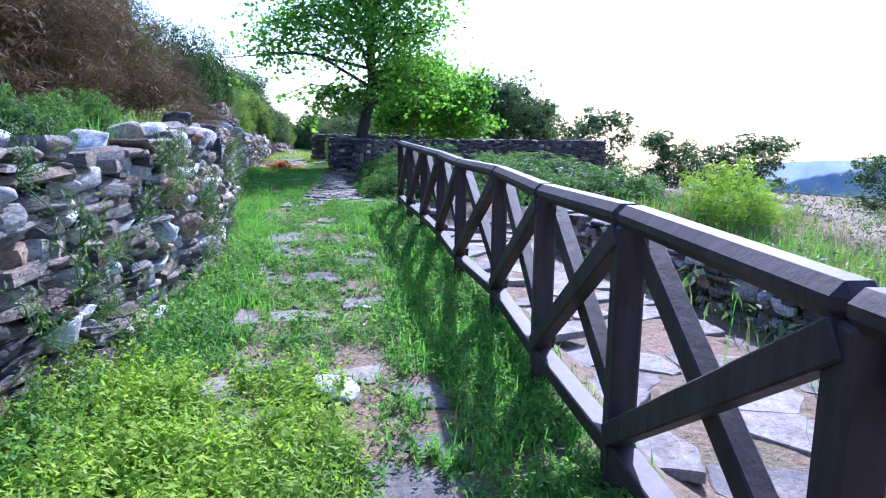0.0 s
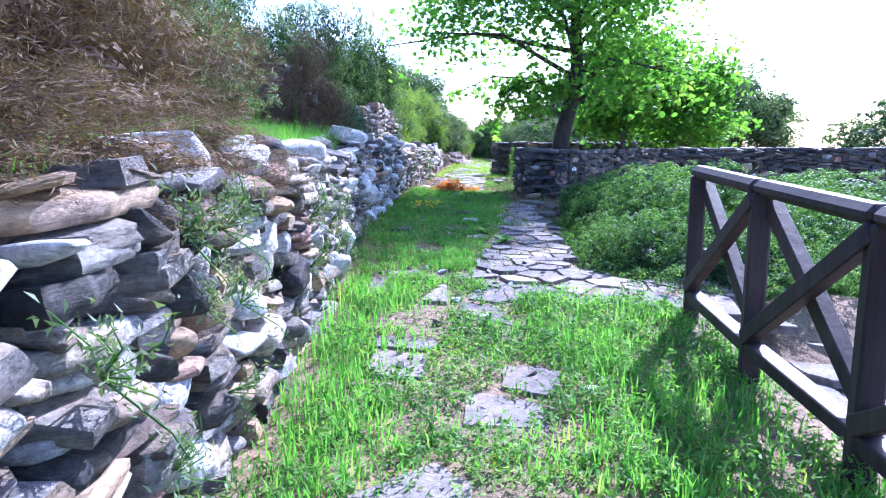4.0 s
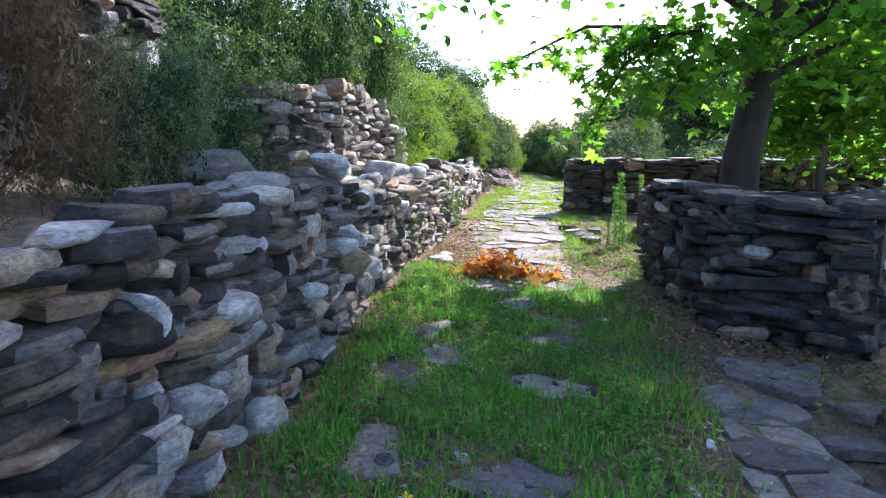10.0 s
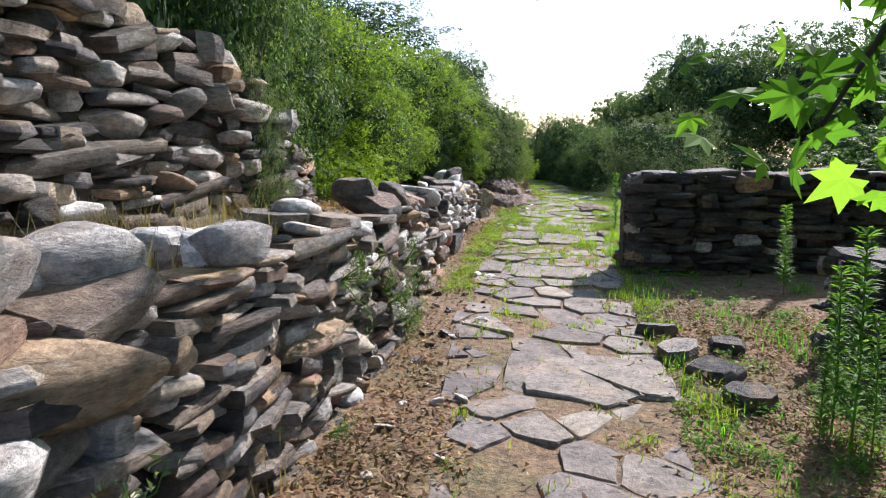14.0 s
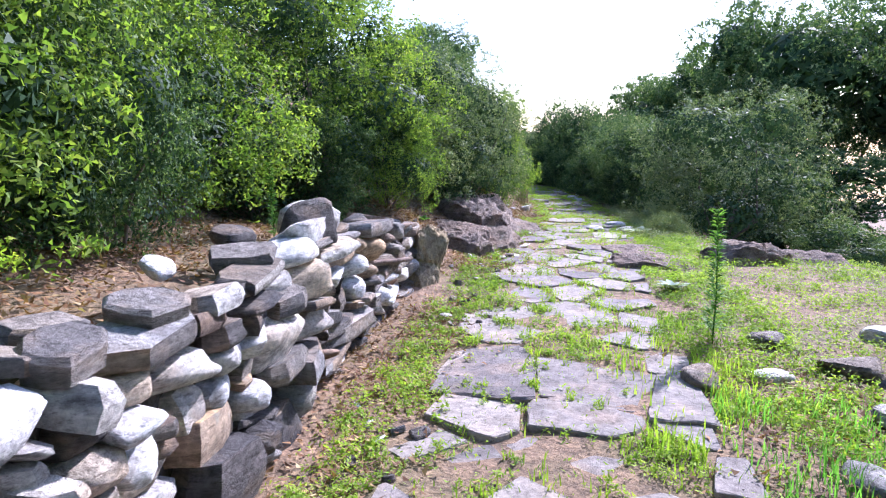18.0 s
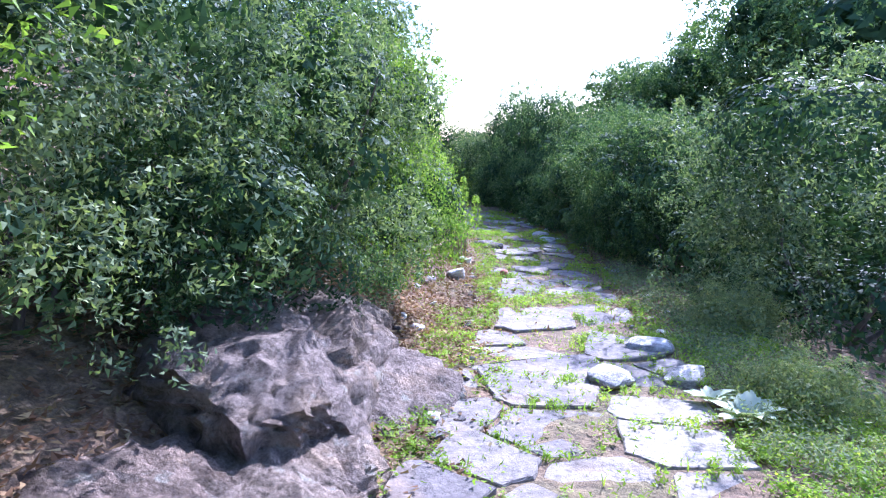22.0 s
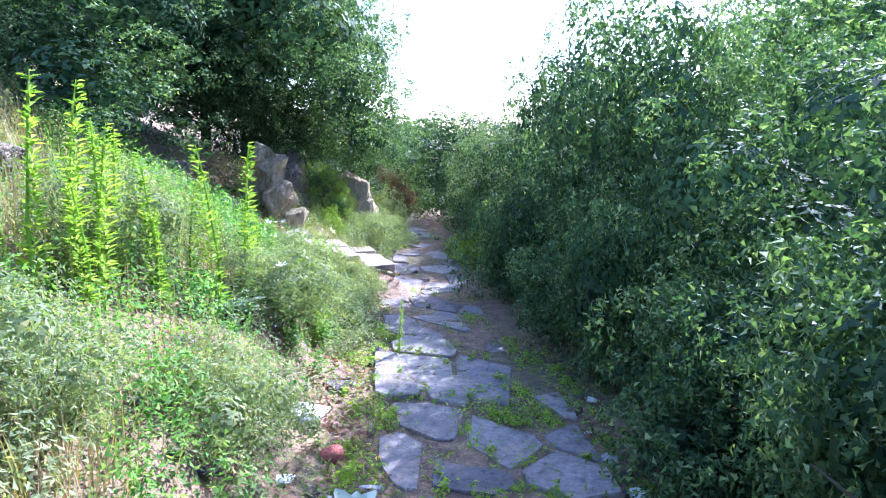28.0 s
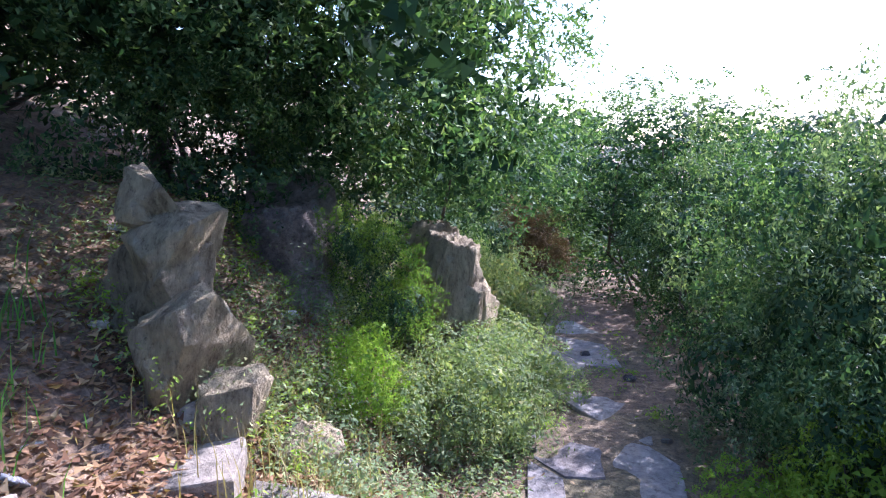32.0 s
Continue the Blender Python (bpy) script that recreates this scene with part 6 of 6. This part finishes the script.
def wall_herb(seed):
    """A straggling herb rooted in the joints of a wall."""
    r = np.random.default_rng(seed)
    pl = thing("wall_herb", "straggling green herb rooted between the wall stones", "plant")
    C = []
    for i in range(9):
        e = Vector((r.uniform(0.03, 0.16), r.normal(0, 0.13), r.uniform(-0.25, 0.3)))
        part("stem", tubes_mesh("stem", [([(-0.05, 0, 0), e * 0.6 + Vector((0.04, 0, 0)), e], [0.004, 0.003, 0.002])], FORB, 4), pl)
        C += [tuple(Vector((0, 0, 0)).lerp(e, q) + Vector(r.normal(0, 0.025, 3))) for q in np.linspace(0.2, 1.1, 26)]
    C = np.array(C)
    v, f = leaf_shapes(C, r.normal(size=C.shape) + np.array([0.5, 0, 0.4]), 0.034, 0.013, r)
    part("foliage", raw_mesh("foliage", v, f, OLIVE), pl)
    return pl


herb = wall_herb(2)
herb.matrix_basis = pose(float(wall_x(5.9)) + 0.04, 5.9, 0.6, 0, 0, 10)
r = np.random.default_rng(31)
for i in range(44):
    y = (r.uniform(2.6, 6.2) if i < 18 else r.uniform(5, 9) if i < 29 else r.uniform(8, 14)) if i < 36 else r.uniform(21.5, 26)
    z = r.uniform(0.12, 0.95) * float(wall_h(y))
    copy_thing(herb, pose(float(wall_x(y)) + 0.03, y, z, 0, r.uniform(-20, 20), r.uniform(-20, 30)) @ Matrix.Scale(r.uniform(0.55, 0.95) * (1.2 if i < 18 else 1.0), 4))


def dead_stalk(seed, tall):
    r = np.random.default_rng(seed)
    pl = thing("dead_stalk", "dry brown branching weed stalk on the bank", "weed")
    part("stem", tubes_mesh("stem", [([(0, 0, -0.03), (0.02, 0.01, tall * 0.5), (0.05, 0.0, tall)], [0.010, 0.008, 0.003])], BROWN, 5), pl)
    twigs = []
    for i in range(16):
        z = tall * (0.35 + 0.6 * i / 16)
        w = i * 2.4
        e = Vector((math.cos(w) * 0.13, math.sin(w) * 0.13, z + 0.14))
        twigs.append(([(0.03, 0, z), e], [0.004, 0.002]))
    for tw in twigs:
        part("twig", tubes_mesh("twig", [tw], BROWN, 4), pl)
    P = np.concatenate([np.array([tuple(Vector(a).lerp(Vector(b), q)) for q in np.linspace(0.3, 1.1, 12)]) for (a, b), _ in twigs])
    v, f = leaf_shapes(P + r.normal(0, 0.015, P.shape), r.normal(size=P.shape), 0.03, 0.012, r)
    part("seed_spray", raw_mesh("seed_spray", v, f, BROWN), pl, None, "", "stuff")
    return pl


stalk = dead_stalk(5, 1.25)
stalk.matrix_basis = on_ground(-9.75, 41.35)
for x, y, s, t in [(-9.9, 42.6, 0.8, 60), (-10.4, 42.3, 0.9, 10), (-10.3, 43.2, 0.8, 100), (-9.6, 42.2, 0.6, 140), (-10.9, 43.0, 0.9, 200), (-10.1, 41.6, 0.7, 270)]:
    copy_thing(stalk, on_ground(x, y, t, s))


def rosette(name, label, mat, n, size, seed):
    """A low plant of broad upright leaves."""
    r = np.random.default_rng(seed)
    pl = thing(name, label, "plant")
    prof = [(0, 0.10), (0.25, 0.34), (0.55, 0.42), (0.8, 0.28), (1.0, 0.02)]
    for i in range(n):
        lift = r.uniform(0.25, 1.1)
        v = []
        for q, wd in prof:
            d = q * math.cos(lift * (1 - 0.5 * q))
            z = q * math.sin(lift) * (1 - 0.45 * q)
            v += [(d, -wd / 2, z + 0.05 * wd), (d, 0, z - 0.03), (d, wd / 2, z + 0.05 * wd)]
        f = [(3 * k + a, 3 * k + a + 1, 3 * k + a + 4, 3 * k + a + 3) for k in range(4) for a in (0, 1)]
        me = raw_mesh("leaf", np.array(v) * size * r.uniform(0.7, 1.2), np.array(f), mat, True)
        part("leaf", me, pl, pose(0, 0, 0.02, 0, 0, i * 137.5))
    return pl


dock = rosette("dock_plant", "broad-leaved green plant growing in the path", FORB, 16, 0.17, 3)
dock.matrix_basis = on_ground(-2.9, 14.85)
for x, y, s in [(-2.55, 14.25, 1.0), (-3.0, 15.3, 0.7), (-1.5, 5.4, 0.8), (-1.75, 7.3, 0.6), (-0.4, 7.6, 0.9), (-0.9, 6.5, 0.7), (-8.35, 33.9, 0.7), (-8.6, 34.1, 0.7), (-12.2, 46.8, 0.9), (-12.6, 47.9, 1.0), (-11.9, 46.2, 0.7), (-6.6, 13.8, 1.2), (-6.2, 13.0, 1.0)]:
    copy_thing(dock, on_ground(x, y, x * 300, s))
silver = rosette("silver_plant", "silvery downy plant rooted in the bank", SILVER, 22, 0.15, 4)
silver.matrix_basis = on_ground(-9.7, 41.55)
for x, y, s in [(-9.6, 41.7, 0.9), (-8.84, 40.85, 0.8), (-8.82, 40.45, 0.6), (-10.8, 45.15, 1.1), (-9.66, 44.32, 1.0), (-9.6, 44.15, 0.7), (-6.37, 36.55, 1.1), (-6.5, 36.8, 0.8), (-5.9, 32.9, 1.0)]:
    copy_thing(silver, on_ground(x, y, x * 500, s))


def flower(name, label, x, y, stems, size, mat, seed, tall=0.25, spread=0.18):
    r = np.random.default_rng(seed)
    pl = thing(name, label, "flowers", on_ground(x, y))
    a = np.arange(5) * 2 * math.pi / 5
    v, f = [(0, 0, 0)], []
    for k, w in enumerate(a):
        v += [(size * math.cos(w - 0.35) * 0.7, size * math.sin(w - 0.35) * 0.7, 0.2 * size), (size * math.cos(w), size * math.sin(w), 0.3 * size), (size * math.cos(w + 0.35) * 0.7, size * math.sin(w + 0.35) * 0.7, 0.2 * size)]
        f.append((0, 3 * k + 1, 3 * k + 2, 3 * k + 3))
    bloom = raw_mesh("bloom", np.array(v), f, mat)
    for i in range(stems):
        p = Vector((r.normal(0, spread), r.normal(0, spread), tall * r.uniform(0.6, 1.2)))
        part("stem", tubes_mesh("stem", [([p * 0.4 - Vector((0, 0, p.z * 0.4)), p * 0.8 - Vector((0, 0, p.z * 0.25)), p], [0.003, 0.0025, 0.002])], FORB, 4), pl)
        part("bloom", bloom, pl, Matrix.Translation(p) @ Euler((r.normal(0, 0.4), r.normal(0, 0.4), r.uniform(0, 6))).to_matrix().to_4x4())
    return pl


flower("yellow_flowers", "clump of small yellow flowers in the grass", -4.2, 16.45, 30, 0.028, YELLOW, 1, 0.2, 0.11)
flower("yellow_flowers", "clump of small yellow flowers in the grass", -4.1, 17.0, 14, 0.026, YELLOW, 2, 0.18, 0.08)
flower("white_bindweed", "white trumpet flowers among green herbs", -11.4, 46.3, 14, 0.035, WHITE, 3, 0.3, 0.4)
flower("white_bindweed", "white trumpet flowers among green herbs", -11.9, 47.4, 8, 0.035, WHITE, 4, 0.25, 0.3)

# a heap of rust-coloured fallen plane leaves
r = np.random.default_rng(12)
heap = thing("fallen_branch", "heap of rust-orange dried plane leaves on the path", "leaf heap", on_ground(-5.1, 21.95))
DRIED = []
for k in range(5):
    v, f = lobed_leaves(np.zeros((1, 3)), 0.2, np.random.default_rng(k), r.uniform(-1.2, 1.2))
    DRIED.append(raw_mesh("leaf", v, f, RUST))
for i in range(95):
    x, y = r.normal(0, 0.26), r.normal(0, 0.13)
    z = abs(r.normal(0, 1)) * 0.13 * math.exp(-(x / 0.3) ** 2) + 0.03
    part("leaf", DRIED[i % 5], heap, Matrix.Translation((x, y, z)) @ Euler((r.normal(0, 0.7), r.normal(0, 0.7), r.uniform(0, 6))).to_matrix().to_4x4())
for k, (x, y, z) in enumerate([(-6.95, 23.9, 1.05), (-7.05, 24.1, 1.0), (-6.85, 23.6, 0.98), (-7.0, 23.3, 1.0), (-6.9, 24.4, 0.95), (-4.3, 23.4, 0.05), (-4.2, 23.3, 0.06), (-4.6, 22.6, 0.08), (-5.7, 22.5, 0.08)]):
    thing("fallen_leaf", "rust-orange dried plane leaf lying on the stones", "leaf", pose(x, y, z, 25 * (k % 3), 15, 70 * k), DRIED[k % 5], group="fallen plane leaves")


def loose_stone(label, x, y, z, sx, sy, sz, mesh, turn=0, tilt=0):
    return thing("loose_stone", label, "stone", pose(x, y, z, tilt, 0, turn) @ Matrix.Diagonal((sx, sy, sz, 1)), mesh)


loose_stone("large white rounded boulder resting on the wall top", -7.72, 26.95, 0.86, 0.38, 0.36, 0.30, ROUNDS[0])
loose_stone("white quartz block on the wall top", -6.72, 21.5, 1.17, 0.32, 0.30, 0.24, ROUNDS[1], 20)
loose_stone("grey slab stone on the wall top", -6.85, 21.95, 1.12, 0.55, 0.40, 0.14, SLATES[2], 40, 10)
loose_stone("pale boulder on the wall top", -6.75, 22.6, 1.02, 0.40, 0.34, 0.26, ROUNDS[2], 70)
loose_stone("pale boulder on the wall top", -6.85, 23.2, 1.0, 0.36, 0.34, 0.26, ROUNDS[3], 10)
loose_stone("big white flat boulder capping the wall", -3.75, 11.25, 1.3, 0.5, 0.42, 0.2, ROUNDS[4], 60)
loose_stone("huge pale boulder on top of the wall", -2.4, 6.55, 1.24, 0.5, 0.66, 0.32, ROUNDS[5], 15)
loose_stone("flat rounded boulder capping the wall", -2.62, 6.8, 1.46, 0.34, 0.46, 0.15, ROUNDS[9], 40)
loose_stone("grey block set upright on the wall", -2.36, 7.1, 1.16, 0.26, 0.28, 0.26, BLOCKS[1], 20)
loose_stone("pale slab leaning on the wall top", -4.75, 14.6, 1.45, 0.6, 0.35, 0.16, BLOCKS[5], 100, 20)
for y, sx, sy, sz, z, k, t in [(22.02, 0.36, 0.34, 0.24, 1.06, 5, 20), (22.42, 0.34, 0.42, 0.24, 1.04, 4, 70), (22.25, 0.18, 0.18, 0.16, 1.0, 3, 10)]:
    loose_stone("smooth pale boulder on the wall top", float(wall_x(y)) - 0.28, y, float(level(y)) + z, sx, sy, sz, ROUNDS[k], t)
loose_stone("large brown block at the wall top", float(wall_x(22.17)) - 0.1, 22.17, float(level(22.17)) + 0.82, 0.4, 0.46, 0.22, ROUNDS[11], -12)
loose_stone("white boulder in the wall face", float(wall_x(21.9)) - 0.1, 21.9, float(level(21.9)) + 0.66, 0.36, 0.3, 0.24, ROUNDS[6], -12)
loose_stone("smooth pale boulder on the wall top", -5.75, 19.5, 1.3, 0.28, 0.3, 0.2, ROUNDS[7], 30)
loose_stone("speckled grey boulder on the wall top", -6.05, 18.7, 1.33, 0.45, 0.4, 0.24, ROUNDS[8], 100)
for label, y, z, sx, sy, sz, k in [("large ochre boulder in the wall face", 5.13, 0.92, 0.36, 0.5, 0.24, 11), ("tan boulder in the wall face", 5.55, 0.62, 0.3, 0.4, 0.2, 11), ("white boulder in the wall face", 6.3, 0.85, 0.3, 0.36, 0.24, 0), ("white boulder in the wall face", 5.05, 0.62, 0.3, 0.34, 0.2, 2), ("white boulder in the wall face", 12.2, 0.42, 0.32, 0.3, 0.24, 3),
                             ("white boulder in the wall face", 13.3, 0.75, 0.3, 0.42, 0.2, 6), ("large speckled boulder in the wall face", 14.86, 0.62, 0.42, 0.4, 0.34, 4), ("white boulder in the wall face", 15.25, 0.68, 0.4, 0.36, 0.27, 1), ("white boulder in the wall face", 15.27, 0.43, 0.4, 0.4, 0.26, 7), ("pale boulder in the wall face", 15.55, 0.5, 0.36, 0.2, 0.16, 2), ("white boulder in the wall face", 16.09, 0.43, 0.38, 0.24, 0.2, 3), ("white boulder at the foot of the wall", 16.21, 0.04, 0.36, 0.36, 0.26, 6), ("ochre stone in the wall face", 15.95, 0.6, 0.36, 0.26, 0.13, 11), ("rust-brown stone in the wall face", 15.53, 0.76, 0.36, 0.34, 0.16, 11), ("white boulder at the foot of the wall", 16.63, 0.04, 0.36, 0.38, 0.25, 0), ("white stone in the wall face", 17.17, 0.36, 0.34, 0.18, 0.16, 5), ("white stone set upright in the wall face", 16.12, 0.8, 0.34, 0.16, 0.22, 6), ("white stone in the wall face", 15.68, 0.3, 0.36, 0.2, 0.2, 1), ("white stone at the foot of the wall", 15.5, 0.1, 0.36, 0.3, 0.18, 3), ("pale stone in the wall face", 16.92, 0.77, 0.34, 0.24, 0.19, 2), ("pale stone in the wall face", 17.44, 0.66, 0.34, 0.3, 0.15, 7), ("pale stone at the foot of the wall", 17.81, 0.05, 0.34, 0.28, 0.24, 4), ("white boulder in the wall face", 19.24, 0.66, 0.36, 0.26, 0.16, 0), ("grey boulder in the wall face", 19.3, 0.82, 0.36, 0.3, 0.11, 9), ("large ochre boulder in the wall face", 19.56, 0.5, 0.4, 0.32, 0.26, 11), ("white boulder in the wall face", 19.88, 0.62, 0.36, 0.2, 0.15, 2), ("pale boulder in the wall face", 20.11, 0.56, 0.36, 0.17, 0.14, 5), ("pale boulder in the wall face", 20.18, 0.33, 0.38, 0.35, 0.22, 7), ("pale boulder in the wall face", 19.87, 0.28, 0.38, 0.38, 0.2, 4), ("white boulder in the wall face", 11.6, 0.25, 0.3, 0.34, 0.22, 5), ("pale boulder at the foot of the wall", 12.7, 0.22, 0.34, 0.36, 0.3, 6),
                             ("white slab in the wall face", 18.6, 0.5, 0.3, 0.5, 0.14, 2), ("white boulder in the wall face", 19.3, 0.75, 0.3, 0.24, 0.12, 3)]:
    loose_stone(label, float(wall_x(y)) - sx * 0.3, y, float(level(y)) + z, sx, sy, sz, ROUNDS[k], -12)
loose_stone("white angular slab at the foot of the rock", -8.68, 39.95, 0.06, 0.2, 0.26, 0.2, ROUNDS[2], 20, 20)
loose_stone("red stone set in the wall", -7.27, 28.1, 0.40, 0.24, 0.26, 0.20, sharpened(raw_mesh("stone", [tuple(v.co) for v in ROUNDS[5].vertices], [tuple(p.vertices) for p in ROUNDS[5].polygons], RED), 50), 30)
for x, y, s, k in [(-6.78, 37.75, 0.3, 5), (-8.3, 43.75, 0.34, 4), (-8.15, 43.3, 0.26, 1), (-0.54, 3.5, 0.36, 6), (-3.62, 16.75, 0.30, 9), (-4.0, 14.75, 0.36, 8), (-3.3, 15.9, 0.32, 1), (-5.95, 22.6, 0.3, 5), (-6.0, 23.0, 0.24, 6), (-6.6, 37.2, 0.3, 7), (-7.0, 37.0, 0.35, 1), (-8.85, 41.0, 0.24, 2), (-8.75, 42.4, 0.3, 9), (-8.9, 42.7, 0.35, 8), (-12.9, 48.9, 0.32, 4), (-10.3, 45.0, 0.25, 3), (-10.4, 45.5, 0.2, 8)]:
    loose_stone("pale loose stone half sunk in the path edge", x, y, float(height(x, y)) + s * 0.05, s, s * 0.8, s * 0.36, ROUNDS[k], x * 400)

RED_ROUND = sharpened(raw_mesh("stone", [tuple(v.co) for v in ROUNDS[6].vertices], [tuple(p.vertices) for p in ROUNDS[6].polygons], RED), 40)
loose_stone("small red stone lying on the paving", -8.25, 40.4, 0.0, 0.09, 0.11, 0.08, RED_ROUND, 30)
loose_stone("red stone lying on the dry bank", -10.0, 44.75, float(height(-10.0, 44.75)) + 0.02, 0.13, 0.11, 0.1, RED_ROUND, 80)
for x, y, s, k in [(-4.8, 25.5, 0.44, 6), (-4.62, 25.15, 0.40, 8), (-4.95, 26.0, 0.34, 2), (-4.5, 25.7, 0.3, 4), (-4.45, 24.75, 0.34, 5)]:
    loose_stone("flat slate slab tumbled beside the paved path", x, y, float(height(x, y)) + 0.04, s, s * 0.75, 0.09, FLAGS[k], x * 400, 7)

for x, y, s, k in [(-5.72, 30.75, 0.32, 9), (-5.38, 30.95, 0.24, 4), (-4.98, 31.15, 0.38, 8), (-4.9, 30.45, 0.3, 10), (-5.2, 29.75, 0.24, 9), (-5.3, 31.6, 0.3, 8), (-4.6, 31.9, 0.3, 5)]:
    loose_stone("weathered stone lying in the grass beside the paving", x, y, float(height(x, y)) + s * 0.06, s, s * 0.7, s * 0.4, ROUNDS[k], x * 400)

# ---- stone chips ----
r = np.random.default_rng(23)
chips = {}
for y0, y1, u0, u1, n in [(39, 49, -2.2, -0.5, 260), (33, 39, -1.6, -0.5, 120), (12, 22, -0.9, 0.9, 140), (22, 33, -1.0, -0.5, 90), (3, 12, -0.9, 0.7, 60), (47.5, 52, -2.6, 0.4, 70), (38, 46, 0.5, 1.0, 60)]:
    for _ in range(n):
        y = r.uniform(y0, y1)
        x = float(cx(y)) + r.uniform(u0, u1)
        s = r.uniform(0.04, 0.13)
        me = (FLAGS + ROUNDS)[r.integers(24)]
        m = Matrix.Translation((x, y, float(height(x, y)) + 0.01)) @ Euler((r.normal(0, 0.25), r.normal(0, 0.25), r.uniform(0, 6))).to_matrix().to_4x4() @ Matrix.Diagonal((s, s * r.uniform(0.5, 0.9), s * r.uniform(0.2, 0.5), 1))
        chips.setdefault(me.materials[0].name, []).append((me, m))
for name, group in chips.items():
    thing("stone_chips", "small loose stone chips scattered along the path", "stones", None, joined("stone_chips", group, bpy.data.materials[name]), kind="stuff")

# ---- rough stone steps up the bank ----
steps = thing("stone_steps", "worn tan stone steps in three long rows climbing off the path", "steps")
r = np.random.default_rng(88)
ROWS = [((-12.12, 47.40), (-12.95, 48.50), (-11.72, 47.62), (-12.66, 48.84), 0.42, 4), ((-11.68, 47.66), (-12.60, 48.82), (-11.42, 47.84), (-12.27, 48.95), 0.31, 4), ((-11.40, 47.92), (-12.23, 48.96), (-11.14, 48.05), (-11.93, 49.06), 0.20, 4)]
for l0, l1, r0, r1, z, n in ROWS:
    cut = np.concatenate([[0], (np.arange(1, n) + r.uniform(-0.3, 0.3, n - 1)) / n, [1]])
    for i in range(n):
        lerp = lambda a, b, q: (a[0] + (b[0] - a[0]) * q, a[1] + (b[1] - a[1]) * q)
        k = r.uniform(-0.07, 0.07)
        a, b = cut[i] + 0.006, cut[i + 1] - 0.006
        poly = [lerp(l0, l1, a), lerp(r0, r1, a + k), lerp(r0, r1, b + k), lerp(l0, l1, b)]
        me, m = slab_piece(poly, z + r.normal(0, 0.018), 0.13, r, TREAD)
        part("tread", me, steps, m)
for x, y, s, t in [(-12.95, 47.75, 0.5, 60)]:
    loose_stone("rough pale stone beside the steps", x, y, float(height(x, y)) + s * 0.12, s, s * 0.8, s * 0.4, BLOCKS[int(t) % 4], t)

# ---- far hills ----
def hill(name, label, x, y, z, length, rise, seed, turn):
    n = 40
    top = rise * (np.sin(np.linspace(0, math.pi, n)) ** 0.7) * (1 + 0.12 * np.sin(np.linspace(0, 9, n) + seed))
    s = np.linspace(-length / 2, length / 2, n)
    v = np.concatenate([np.stack([s, -rise * 1.5 + 0 * s, -rise * 1.6 + 0 * s], 1), np.stack([s, 0 * s, top], 1), np.stack([s, rise * 2 + 0 * s, -rise * 1.6 + 0 * s], 1)])
    f = [(i, i + 1, n + i + 1, n + i) for i in range(n - 1)] + [(n + i, n + i + 1, 2 * n + i + 1, 2 * n + i) for i in range(n - 1)]
    return thing(name, label, "hill", pose(x, y, z, 0, 0, turn), raw_mesh(name, v, f, HILL, True), kind="structure")


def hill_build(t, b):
    # distance haze is put into the blue-green base colour
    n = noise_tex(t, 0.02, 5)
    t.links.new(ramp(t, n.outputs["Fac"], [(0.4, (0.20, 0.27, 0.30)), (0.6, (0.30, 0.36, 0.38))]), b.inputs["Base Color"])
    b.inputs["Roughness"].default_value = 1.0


HILL = material("haze_tinted_hillside", hill_build)
hill("backdrop_hill", "hill across the valley, tinted blue-green for haze", 620, 760, -70, 700, 50, 1, -40)
